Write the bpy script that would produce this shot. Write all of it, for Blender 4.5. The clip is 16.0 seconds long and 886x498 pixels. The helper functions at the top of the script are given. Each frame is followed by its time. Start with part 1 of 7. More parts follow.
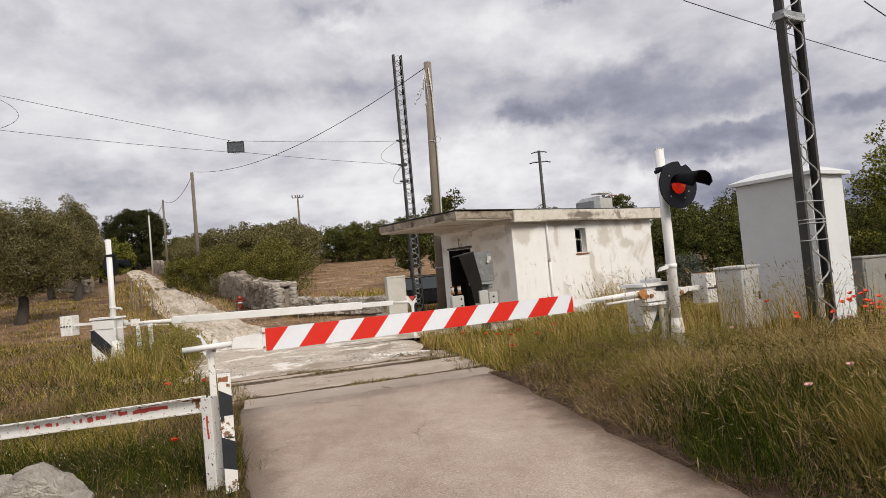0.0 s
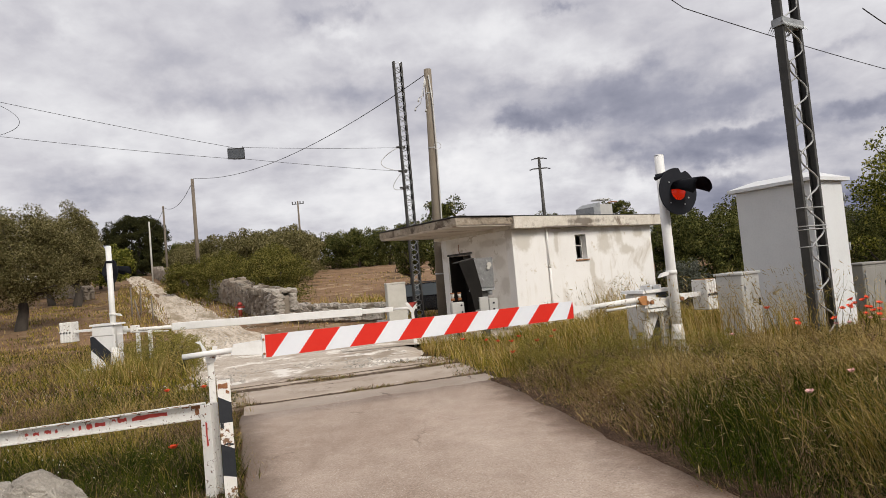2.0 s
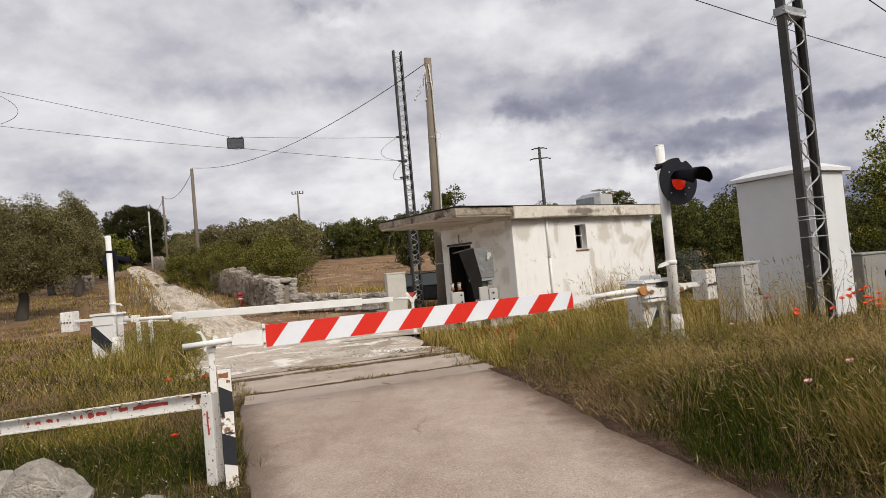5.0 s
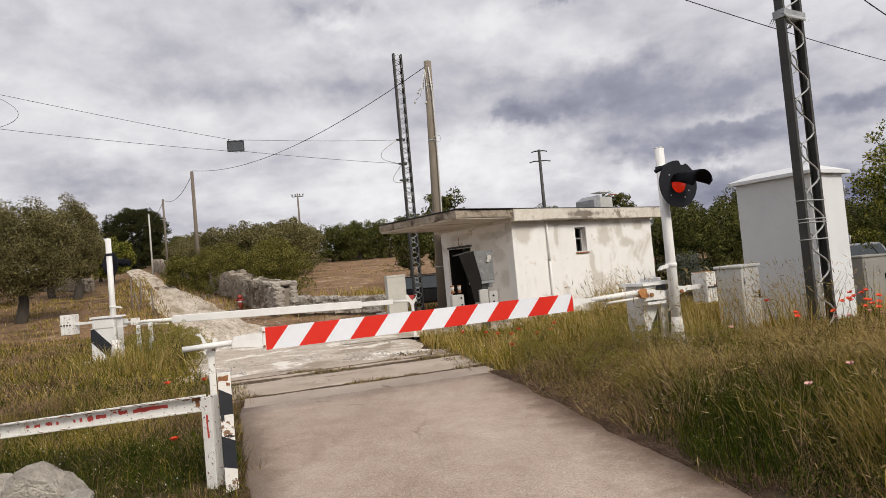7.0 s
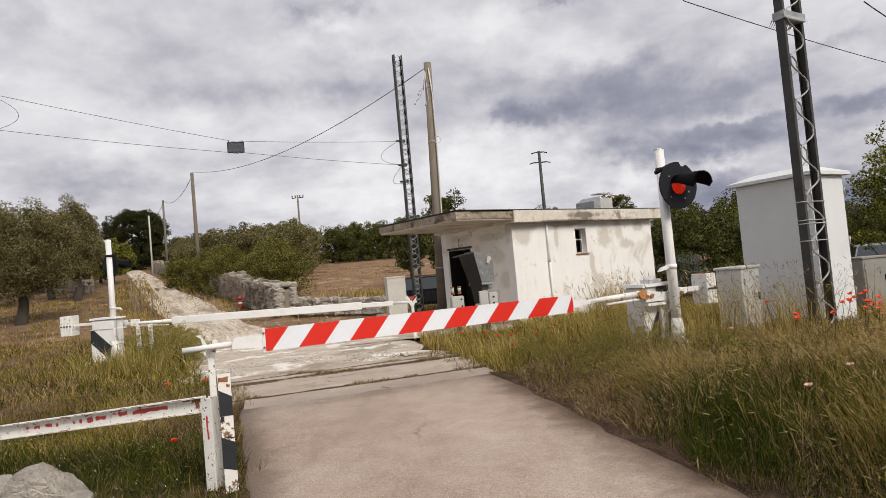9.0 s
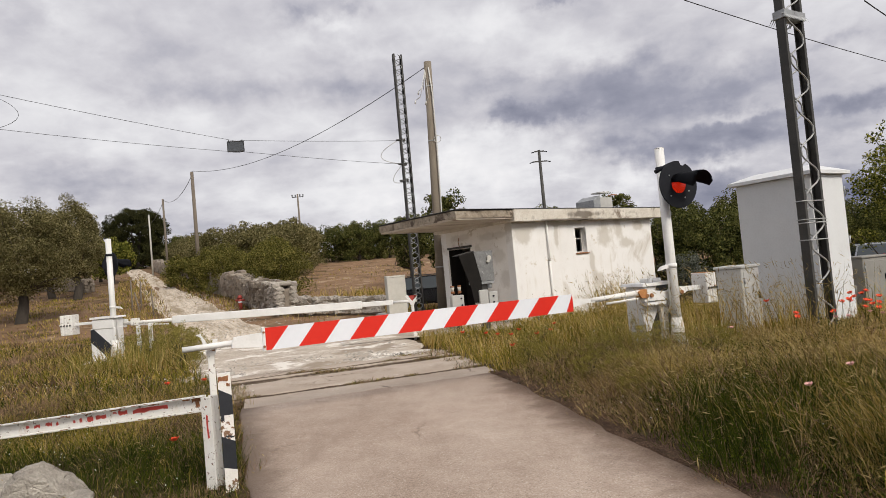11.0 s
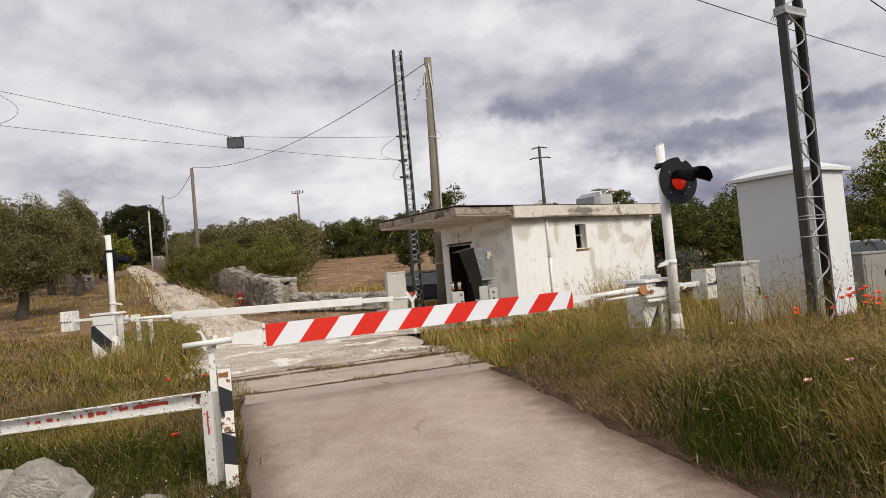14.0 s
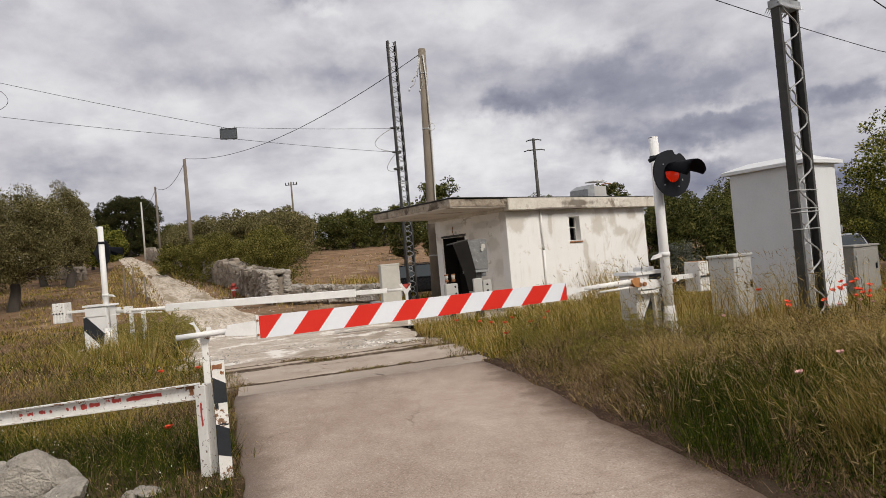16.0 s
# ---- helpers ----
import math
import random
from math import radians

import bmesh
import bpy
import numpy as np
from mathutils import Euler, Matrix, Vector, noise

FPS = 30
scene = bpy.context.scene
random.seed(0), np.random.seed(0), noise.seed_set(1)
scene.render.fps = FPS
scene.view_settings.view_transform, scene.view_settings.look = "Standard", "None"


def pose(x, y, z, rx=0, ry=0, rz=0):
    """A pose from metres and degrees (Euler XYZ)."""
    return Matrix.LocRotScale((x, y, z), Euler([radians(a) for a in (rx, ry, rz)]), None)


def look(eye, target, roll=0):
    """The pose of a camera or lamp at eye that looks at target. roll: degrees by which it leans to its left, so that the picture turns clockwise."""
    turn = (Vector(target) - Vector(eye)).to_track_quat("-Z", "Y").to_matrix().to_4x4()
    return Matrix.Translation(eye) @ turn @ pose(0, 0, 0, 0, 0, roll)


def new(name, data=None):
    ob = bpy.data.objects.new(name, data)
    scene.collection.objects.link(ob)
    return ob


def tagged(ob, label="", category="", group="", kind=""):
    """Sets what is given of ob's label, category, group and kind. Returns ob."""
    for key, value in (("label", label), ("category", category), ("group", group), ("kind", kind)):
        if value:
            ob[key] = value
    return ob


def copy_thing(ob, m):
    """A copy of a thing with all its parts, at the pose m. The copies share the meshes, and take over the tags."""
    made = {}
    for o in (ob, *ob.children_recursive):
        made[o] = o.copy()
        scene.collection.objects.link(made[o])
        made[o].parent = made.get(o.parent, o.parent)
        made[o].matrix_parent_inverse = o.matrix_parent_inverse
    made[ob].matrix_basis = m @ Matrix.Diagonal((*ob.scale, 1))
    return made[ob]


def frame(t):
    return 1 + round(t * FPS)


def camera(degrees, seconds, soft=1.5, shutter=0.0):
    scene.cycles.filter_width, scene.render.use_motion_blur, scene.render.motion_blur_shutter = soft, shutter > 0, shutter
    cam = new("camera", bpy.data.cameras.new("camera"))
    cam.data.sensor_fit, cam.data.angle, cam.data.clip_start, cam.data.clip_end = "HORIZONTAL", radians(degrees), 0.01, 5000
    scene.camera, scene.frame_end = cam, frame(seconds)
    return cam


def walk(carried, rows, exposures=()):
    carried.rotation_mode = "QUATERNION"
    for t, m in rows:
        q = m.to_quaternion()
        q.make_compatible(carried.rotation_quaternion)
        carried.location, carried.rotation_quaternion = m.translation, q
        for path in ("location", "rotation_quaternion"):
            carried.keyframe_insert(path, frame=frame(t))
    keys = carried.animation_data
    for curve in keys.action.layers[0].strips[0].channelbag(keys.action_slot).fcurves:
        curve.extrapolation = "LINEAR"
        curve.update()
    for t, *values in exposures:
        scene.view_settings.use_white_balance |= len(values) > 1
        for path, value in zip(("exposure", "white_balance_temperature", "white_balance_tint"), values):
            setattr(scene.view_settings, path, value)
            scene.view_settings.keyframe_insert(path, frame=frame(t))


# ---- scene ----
cam = camera(71.6, 16.0, 0.72)
EYE = (0.0, 0.0, 1.55)
VIEW = [  # seconds, yaw, pitch, roll of the hand-held camera, which stays in one place
    (0.0, -0.10, 2.19, 5.21), (0.5, -0.10, 2.02, 5.20), (1.0, -0.10, 2.23, 5.21), (1.5, -0.09, 2.59, 5.20),
    (2.0, -0.09, 2.78, 5.21), (2.5, -0.09, 2.65, 5.21), (3.0, -0.10, 2.33, 5.20), (3.5, -0.10, 2.02, 5.20),
    (4.0, -0.10, 1.70, 5.20), (5.2, -0.10, 1.90, 5.18), (6.5, -0.10, 2.15, 5.18), (7.0, -0.10, 2.10, 5.20),
    (7.5, -0.10, 1.94, 5.20), (8.0, -0.10, 2.18, 5.20), (8.5, -0.10, 2.18, 5.20), (9.0, -0.10, 2.22, 5.19),
    (10.2, -0.10, 2.22, 5.18), (11.5, -0.10, 2.10, 5.19), (12.0, -0.10, 2.22, 5.17), (12.5, -0.10, 1.87, 5.19),
    (13.0, -0.10, 1.94, 5.20), (13.5, -0.10, 1.80, 5.18), (14.0, -0.10, 1.80, 5.18), (14.5, -0.10, 1.72, 5.18),
    (15.0, -0.38, 1.82, 5.12), (15.5, -0.67, 1.20, 5.08), (16.0, -0.66, 1.01, 5.10)]
EXPOSURE = 0.0
walk(cam, [(t, pose(*EYE, 90 + p, r, y)) for t, y, p, r in VIEW], [(0.0, EXPOSURE), (15.0, EXPOSURE), (15.5, EXPOSURE - 0.06), (16.0, EXPOSURE - 0.11)])

# ---------------------------------------------------------------- node helpers


class Nodes:
    """Small wrapper to write node trees in a few lines."""

    def __init__(self, tree):
        self.tree = tree
        tree.nodes.clear()

    def add(self, kind, operation=None):
        n = self.tree.nodes.new(kind)
        if operation:
            n.operation = operation
        return n

    def put(self, socket, value):
        if isinstance(value, bpy.types.NodeSocket):
            self.tree.links.new(value, socket)
        elif value is not None:
            socket.default_value = value

    def math(self, op, a, b=None, c=None, clamp=False):
        n = self.add("ShaderNodeMath", op)
        n.use_clamp = clamp
        for s, v in zip(n.inputs, (a, b, c)):
            self.put(s, v)
        return n.outputs[0]

    def vmath(self, op, a, b=None):
        n = self.add("ShaderNodeVectorMath", op)
        self.put(n.inputs[0], a)
        self.put(n.inputs[1], b)
        return n.outputs[0]

    def noise(self, vec, scale, detail=4.0, rough=0.55, distort=0.0, color=False):
        n = self.add("ShaderNodeTexNoise")
        self.put(n.inputs["Vector"], vec)
        n.inputs["Scale"].default_value = scale
        n.inputs["Detail"].default_value = detail
        n.inputs["Roughness"].default_value = rough
        n.inputs["Distortion"].default_value = distort
        return n.outputs["Color" if color else "Fac"]

    def ramp(self, fac, stops, smooth=False):
        n = self.add("ShaderNodeValToRGB")
        e = n.color_ramp.elements
        while len(e) < len(stops):
            e.new(0.5)
        for el, (p, c) in zip(e, stops):
            el.position = p
            el.color = (*c, 1) if len(c) == 3 else c
        if smooth:
            n.color_ramp.interpolation = "EASE"
        self.put(n.inputs[0], fac)
        return n.outputs[0]

    def band(self, fac, lo, hi):
        n = self.add("ShaderNodeMapRange")
        n.interpolation_type = "SMOOTHSTEP"
        self.put(n.inputs[0], fac)
        n.inputs[1].default_value, n.inputs[2].default_value = lo, hi
        return n.outputs[0]

    def mix(self, fac, a, b, how="MIX"):
        n = self.add("ShaderNodeMix")
        n.data_type, n.blend_type = "RGBA", how
        self.put(n.inputs[0], fac)
        self.put(n.inputs[6], (*a, 1) if isinstance(a, tuple) and len(a) == 3 else a)
        self.put(n.inputs[7], (*b, 1) if isinstance(b, tuple) and len(b) == 3 else b)
        return n.outputs[2]


# ---------------------------------------------------------------- sky

# soft heaps of cloud: azimuth, elevation, half width, half height (degrees), amount
BRIGHT = [(-28.4, 21.7, 4.7, 1.4, 0.10), (-8.2, 22.4, 2.4, 0.5, 0.12), (-6.3, 20.5, 5.3, 0.8, 0.10), (-26.0, 13.9, 5.8, 1.8, 0.08),
          (-5.8, 8.3, 6.3, 2.3, 0.14), (-16.5, 20.2, 3.0, 1.8, 0.05), (7.2, 21.6, 4.2, 1.8, 0.16), (18.2, 18.1, 4.2, 1.1, 0.12),
          (27.6, 10.9, 3.7, 0.5, 0.20), (4.8, 11.0, 2.9, 3.3, 0.26), (11.7, 9.5, 4.3, 2.5, 0.28), (18.5, 6.8, 2.4, 1.4, 0.24),
          (25.6, 6.9, 2.2, 0.6, 0.24), (31.1, 17.0, 6.6, 1.7, -0.06)]
DARK = [(23.0, 12.0, 13.0, 5.5, -0.11), (37.0, 8.0, 7.0, 8.0, -0.10), (-22.9, 17.8, 2.7, 1.8, -0.14), (-10.7, 23.2, 2.1, 1.3, -0.26), (-6.3, 24.2, 2.6, 0.7, -0.24), (-16.7, 17.2, 7.5, 1.0, -0.12),
        (-6.6, 17.2, 4.7, 1.1, -0.17), (-29.6, 9.8, 5.4, 1.2, -0.20), (-33.2, 21.6, 1.5, 2.3, -0.12), (12.9, 22.8, 1.5, 0.5, -0.25),
        (18.1, 15.0, 4.2, 2.2, -0.30), (10.3, 13.5, 4.6, 1.2, -0.52), (8.7, 16.0, 5.5, 1.2, -0.24), (26.9, 13.4, 5.5, 1.8, -0.32),
        (24.6, 9.4, 7.5, 1.6, -0.42), (35.4, 9.9, 2.6, 0.8, -0.36), (24.5, 4.3, 3.0, 2.0, -0.46), (35.3, 3.2, 2.6, 1.6, -0.62),
        (35.1, 14.7, 1.9, 0.6, -0.20), (35.0, 7.9, 2.1, 0.9, -0.14)]


def cloud_colour(nd, vec, heaps):
    """Colour of the overcast sky in the direction vec (a unit vector)."""
    sep = nd.add("ShaderNodeSeparateXYZ")
    nd.put(sep.inputs[0], vec)
    x, y, z = sep.outputs
    up = nd.math("MAXIMUM", z, 0.0)
    flat = nd.math("ADD", up, 0.34)
    comb = nd.add("ShaderNodeCombineXYZ")
    nd.put(comb.inputs[0], nd.math("DIVIDE", x, flat))
    nd.put(comb.inputs[1], nd.math("DIVIDE", y, flat))
    comb.inputs[2].default_value = 3.7
    big = nd.noise(comb.outputs[0], 1.7, 4.0, 0.5, 0.15)
    fine = nd.noise(comb.outputs[0], 5.0, 5.0, 0.5, 0.12)
    rags = nd.noise(comb.outputs[0], 17.0, 5.0, 0.6, 0.4)
    value = nd.math("MULTIPLY_ADD", big, 0.42, nd.math("MULTIPLY_ADD", fine, 0.62, 0.11))
    value = nd.math("ADD", value, nd.math("MULTIPLY_ADD", rags, 0.17, -0.06))
    if heaps:
        wob = nd.noise(vec, 7.0, 4.0, 0.6, 0.0, color=True)
        ws = nd.add("ShaderNodeSeparateColor")
        nd.put(ws.inputs[0], wob)
        az = nd.math("MULTIPLY", nd.math("ARCTAN2", x, y), 57.2958)
        el = nd.math("MULTIPLY", nd.math("ARCSINE", z), 57.2958)
        az = nd.math("ADD", az, nd.math("MULTIPLY_ADD", ws.outputs[0], 9.0, -4.5))
        el = nd.math("ADD", el, nd.math("MULTIPLY_ADD", ws.outputs[1], 4.4, -2.2))
        curl = nd.noise(vec, 26.0, 4.0, 0.6, 0.0, color=True)
        cs = nd.add("ShaderNodeSeparateColor")
        nd.put(cs.inputs[0], curl)
        az = nd.math("ADD", az, nd.math("MULTIPLY_ADD", cs.outputs[0], 6.0, -3.0))
        el = nd.math("ADD", el, nd.math("MULTIPLY_ADD", cs.outputs[1], 3.0, -1.5))
        for a, e, wa, we, amount in BRIGHT + DARK:
            da = nd.math("MULTIPLY", nd.math("SUBTRACT", az, a), 1.0 / wa)
            de = nd.math("MULTIPLY", nd.math("SUBTRACT", el, e), 1.0 / we)
            r = nd.math("MULTIPLY_ADD", da, da, nd.math("MULTIPLY", de, de))
            value = nd.math("MULTIPLY_ADD", nd.math("POWER", 2.718, nd.math("MULTIPLY", r, -1.0)), amount * (1.0 if amount > 0 else 0.84), value)
    return nd.ramp(value, [(0.08, (0.20, 0.212, 0.285)), (0.36, (0.35, 0.355, 0.43)), (0.60, (0.60, 0.59, 0.635)),
                           (0.80, (0.80, 0.795, 0.82)), (1.0, (0.93, 0.92, 0.93))])


world = bpy.data.worlds.new("overcast_sky")
scene.world = world
world.use_nodes = True
nd = Nodes(world.node_tree)
sky = nd.add("ShaderNodeTexSky")
sky.sky_type, sky.sun_disc = "NISHITA", False
sky.sun_elevation, sky.sun_rotation = radians(39), radians(146)
coord = nd.add("ShaderNodeTexCoord")
clouds = cloud_colour(nd, nd.vmath("NORMALIZE", coord.outputs["Generated"]), False)
sky_dim = nd.mix(1.0, sky.outputs[0], (0.10, 0.10, 0.10), "MULTIPLY")
bg = nd.add("ShaderNodeBackground")
nd.put(bg.inputs[0], nd.mix(0.88, sky_dim, clouds))
bg.inputs[1].default_value = 0.90
nd.put(nd.add("ShaderNodeOutputWorld").inputs[0], bg.outputs[0])

sun = new("sun", bpy.data.lights.new("sun", "SUN"))
sun.data.energy, sun.data.angle, sun.data.color = 3.0, radians(24), (1.0, 0.935, 0.838)
sun.matrix_world = look((28, -41, 40), (0, 0, 0))

# ---------------------------------------------------------------- materials


def surface(name, stops, scale=3.0, rough=0.7, metal=0.0, bump=0.2, fine=60.0, stain=None, stain_scale=1.2, stain_at=(0.55, 0.7),
            chips=None, chips_scale=9.0, chips_at=(0.62, 0.66), island=0.0, each=0.0, space="Object", stretch=(1, 1, 1), spec=0.4, grain=0.45, streak=None, cracks=None, blobs=(), blob_colour=None, blob_mix=0.6):
    """A procedural surface: colour ramp over two scales of noise, then stains, then chips of another colour."""
    m = bpy.data.materials.new(name)
    m.use_nodes = True
    nd = Nodes(m.node_tree)
    if space == "World":
        vec = nd.add("ShaderNodeNewGeometry").outputs["Position"]
    else:
        vec = nd.add("ShaderNodeTexCoord").outputs[space]
    if stretch != (1, 1, 1):
        vec = nd.vmath("MULTIPLY", vec, stretch)
    if each:
        rnd = nd.add("ShaderNodeObjectInfo").outputs["Random"]
        vec = nd.vmath("ADD", vec, nd.math("MULTIPLY", rnd, 37.0))
    n1 = nd.noise(vec, scale, 5.0, 0.6)
    n2 = nd.noise(vec, fine, 4.0, 0.65)
    fac = nd.math("MULTIPLY_ADD", n1, 0.75, nd.math("MULTIPLY_ADD", n2, grain, 0.125 - grain / 2))
    if island:
        rpi = nd.add("ShaderNodeNewGeometry").outputs["Random Per Island"]
        fac = nd.math("MULTIPLY_ADD", rpi, island, nd.math("MULTIPLY", fac, 1.0 - island))
    if each:
        fac = nd.math("MULTIPLY_ADD", rnd, each, nd.math("MULTIPLY", fac, 1.0 - each))
    lo, hi = (0.25, 0.75) if not (island or each) else (0.1, 0.9)
    k = len(stops) - 1
    col = nd.ramp(fac, [(lo + (hi - lo) * i / max(k, 1), c) for i, c in enumerate(stops)])
    if stain:
        s = nd.band(nd.noise(vec, stain_scale, 6.0, 0.65, 0.6), *stain_at)
        col = nd.mix(s, col, stain)
    if streak:
        long = nd.vmath("MULTIPLY", vec, (1.0, 1.0, 0.14))
        s = nd.math("MULTIPLY", nd.band(nd.noise(long, 4.5, 4.0, 0.6), 0.54, 0.70), nd.band(nd.noise(vec, 0.5, 2.0, 0.5), 0.42, 0.60))
        col = nd.mix(s, col, streak)
    if cracks:
        warp = nd.vmath("ADD", vec, nd.vmath("MULTIPLY", nd.noise(vec, 2.0, 5.0, 0.7, 0.0, color=True), (0.5, 0.5, 0.0)))
        vor = nd.add("ShaderNodeTexVoronoi")
        vor.feature = "DISTANCE_TO_EDGE"
        nd.put(vor.inputs["Vector"], warp)
        vor.inputs["Scale"].default_value = 0.55
        line = nd.math("SUBTRACT", 1.0, nd.band(vor.outputs["Distance"], 0.003, 0.012))
        line = nd.math("MULTIPLY", line, nd.band(nd.noise(vec, 0.8, 2.0, 0.5), 0.54, 0.66))
        col = nd.mix(line, col, cracks)
    if blobs:
        # single stains, each with its own place and spread, broken up by noise
        total = nd.math("MULTIPLY_ADD", nd.noise(vec, 2.6, 6.0, 0.65), 1.5, -0.75)
        for bx, by, bz, ra, rb, rc in blobs:
            d = nd.vmath("MULTIPLY", nd.vmath("SUBTRACT", vec, (bx, by, bz)), (1 / ra, 1 / rb, 1 / rc))
            sq = nd.add("ShaderNodeVectorMath")
            sq.operation = "DOT_PRODUCT"
            nd.put(sq.inputs[0], d)
            nd.put(sq.inputs[1], d)
            total = nd.math("ADD", total, nd.math("POWER", 2.718, nd.math("MULTIPLY", sq.outputs["Value"], -1.0)))
        col = nd.mix(nd.math("MULTIPLY", nd.band(total, 0.22, 0.75), blob_mix), col, blob_colour)
    if chips:
        c = nd.band(nd.noise(vec, chips_scale, 7.0, 0.7, 0.2), *chips_at)
        col = nd.mix(c, col, chips)
    b = nd.add("ShaderNodeBsdfPrincipled")
    nd.put(b.inputs["Base Color"], col)
    b.inputs["Metallic"].default_value = metal
    b.inputs["Specular IOR Level"].default_value = spec
    nd.put(b.inputs["Roughness"], nd.math("MULTIPLY_ADD", n2, 0.25, rough - 0.12, clamp=True))
    if bump:
        bp = nd.add("ShaderNodeBump")
        bp.inputs["Strength"].default_value = bump
        bp.inputs["Distance"].default_value = 0.02
        nd.put(bp.inputs["Height"], nd.math("MULTIPLY_ADD", n1, 0.6, n2))
        nd.put(b.inputs["Normal"], bp.outputs[0])
    nd.put(nd.add("ShaderNodeOutputMaterial").inputs[0], b.outputs[0])
    return m


def asphalt_surface():
    """Old asphalt bleached to a pinkish grey: fine aggregate, broad pale wear, dusty patches and a few hair cracks."""
    m = bpy.data.materials.new("asphalt")
    m.use_nodes = True
    nd = Nodes(m.node_tree)
    pos = nd.add("ShaderNodeNewGeometry").outputs["Position"]
    lane = nd.vmath("MULTIPLY", pos, (1.0, 0.45, 1.0))
    broad = nd.noise(lane, 0.55, 4.0, 0.55)
    middle = nd.noise(pos, 3.4, 5.0, 0.62)
    fine = nd.noise(pos, 75.0, 3.0, 0.6)
    stones = nd.add("ShaderNodeTexVoronoi")
    nd.put(stones.inputs["Vector"], pos)
    stones.inputs["Scale"].default_value = 115.0
    cell = nd.add("ShaderNodeSeparateColor")
    nd.put(cell.inputs[0], stones.outputs["Color"])
    fac = nd.math("MULTIPLY_ADD", broad, 1.25, nd.math("MULTIPLY_ADD", middle, 0.46, nd.math("MULTIPLY_ADD", fine, 0.42, -0.565)))
    fac = nd.math("ADD", fac, nd.math("MULTIPLY_ADD", cell.outputs[0], 0.36, -0.18))
    col = nd.ramp(fac, [(0.22, (0.285, 0.212, 0.163)), (0.5, (0.405, 0.316, 0.252)), (0.72, (0.485, 0.392, 0.322)), (0.92, (0.58, 0.49, 0.41))])
    # single pale and dark stones worn bare
    col = nd.mix(nd.math("MULTIPLY", nd.band(cell.outputs[1], 0.965, 0.975), 0.38), col, (0.74, 0.68, 0.60))
    col = nd.mix(nd.math("MULTIPLY", nd.band(cell.outputs[2], 0.95, 0.96), 0.55), col, (0.17, 0.13, 0.105))
    stain = nd.math("MULTIPLY", nd.band(nd.noise(lane, 1.3, 6.0, 0.65, 0.5), 0.54, 0.74), 0.6)
    col = nd.mix(stain, col, (0.275, 0.205, 0.158))
    # earth and litter washed over the road's sides
    xyz = nd.add("ShaderNodeSeparateXYZ")
    nd.put(xyz.inputs[0], pos)
    ragged = nd.math("MULTIPLY_ADD", nd.noise(pos, 1.6, 7.0, 0.7), 0.9, -0.45)
    side = nd.math("ADD", nd.math("SUBTRACT", nd.math("MULTIPLY_ADD", xyz.outputs[1], -0.196, 2.48), xyz.outputs[0]), ragged)
    wash = nd.math("MULTIPLY", nd.math("SUBTRACT", 1.0, nd.band(side, 0.0, 0.55)), nd.math("MULTIPLY_ADD", fine, 0.9, 0.45), clamp=True)
    col = nd.mix(wash, col, (0.105, 0.064, 0.043))
    side = nd.math("ADD", nd.math("ADD", nd.math("MULTIPLY_ADD", xyz.outputs[1], 0.35, -0.05), xyz.outputs[0]), ragged)
    wash = nd.math("MULTIPLY", nd.math("SUBTRACT", 1.0, nd.band(side, 0.02, 0.40)), nd.math("MULTIPLY_ADD", fine, 0.8, 0.25), clamp=True)
    col = nd.mix(wash, col, (0.15, 0.105, 0.075))
    warp = nd.vmath("ADD", pos, nd.vmath("MULTIPLY", nd.noise(pos, 2.2, 6.0, 0.75, 0.0, color=True), (0.45, 0.45, 0.0)))
    vor = nd.add("ShaderNodeTexVoronoi")
    vor.feature = "DISTANCE_TO_EDGE"
    nd.put(vor.inputs["Vector"], warp)
    vor.inputs["Scale"].default_value = 0.42
    line = nd.math("SUBTRACT", 1.0, nd.band(vor.outputs["Distance"], 0.001, 0.006))
    line = nd.math("MULTIPLY", line, nd.band(nd.noise(pos, 1.1, 3.0, 0.6), 0.50, 0.60))
    col = nd.mix(nd.math("MULTIPLY", line, 0.7), col, (0.19, 0.14, 0.105))
    b = nd.add("ShaderNodeBsdfPrincipled")
    nd.put(b.inputs["Base Color"], col)
    b.inputs["Roughness"].default_value = 0.9
    b.inputs["Specular IOR Level"].default_value = 0.35
    bp = nd.add("ShaderNodeBump")
    bp.inputs["Strength"].default_value = 0.5
    bp.inputs["Distance"].default_value = 0.012
    nd.put(bp.inputs["Height"], nd.math("MULTIPLY_ADD", middle, 0.8, nd.math("MULTIPLY_ADD", fine, 0.5, nd.math("MULTIPLY", stones.outputs["Distance"], -0.5))))
    nd.put(b.inputs["Normal"], bp.outputs[0])
    nd.put(nd.add("ShaderNodeOutputMaterial").inputs[0], b.outputs[0])
    return m


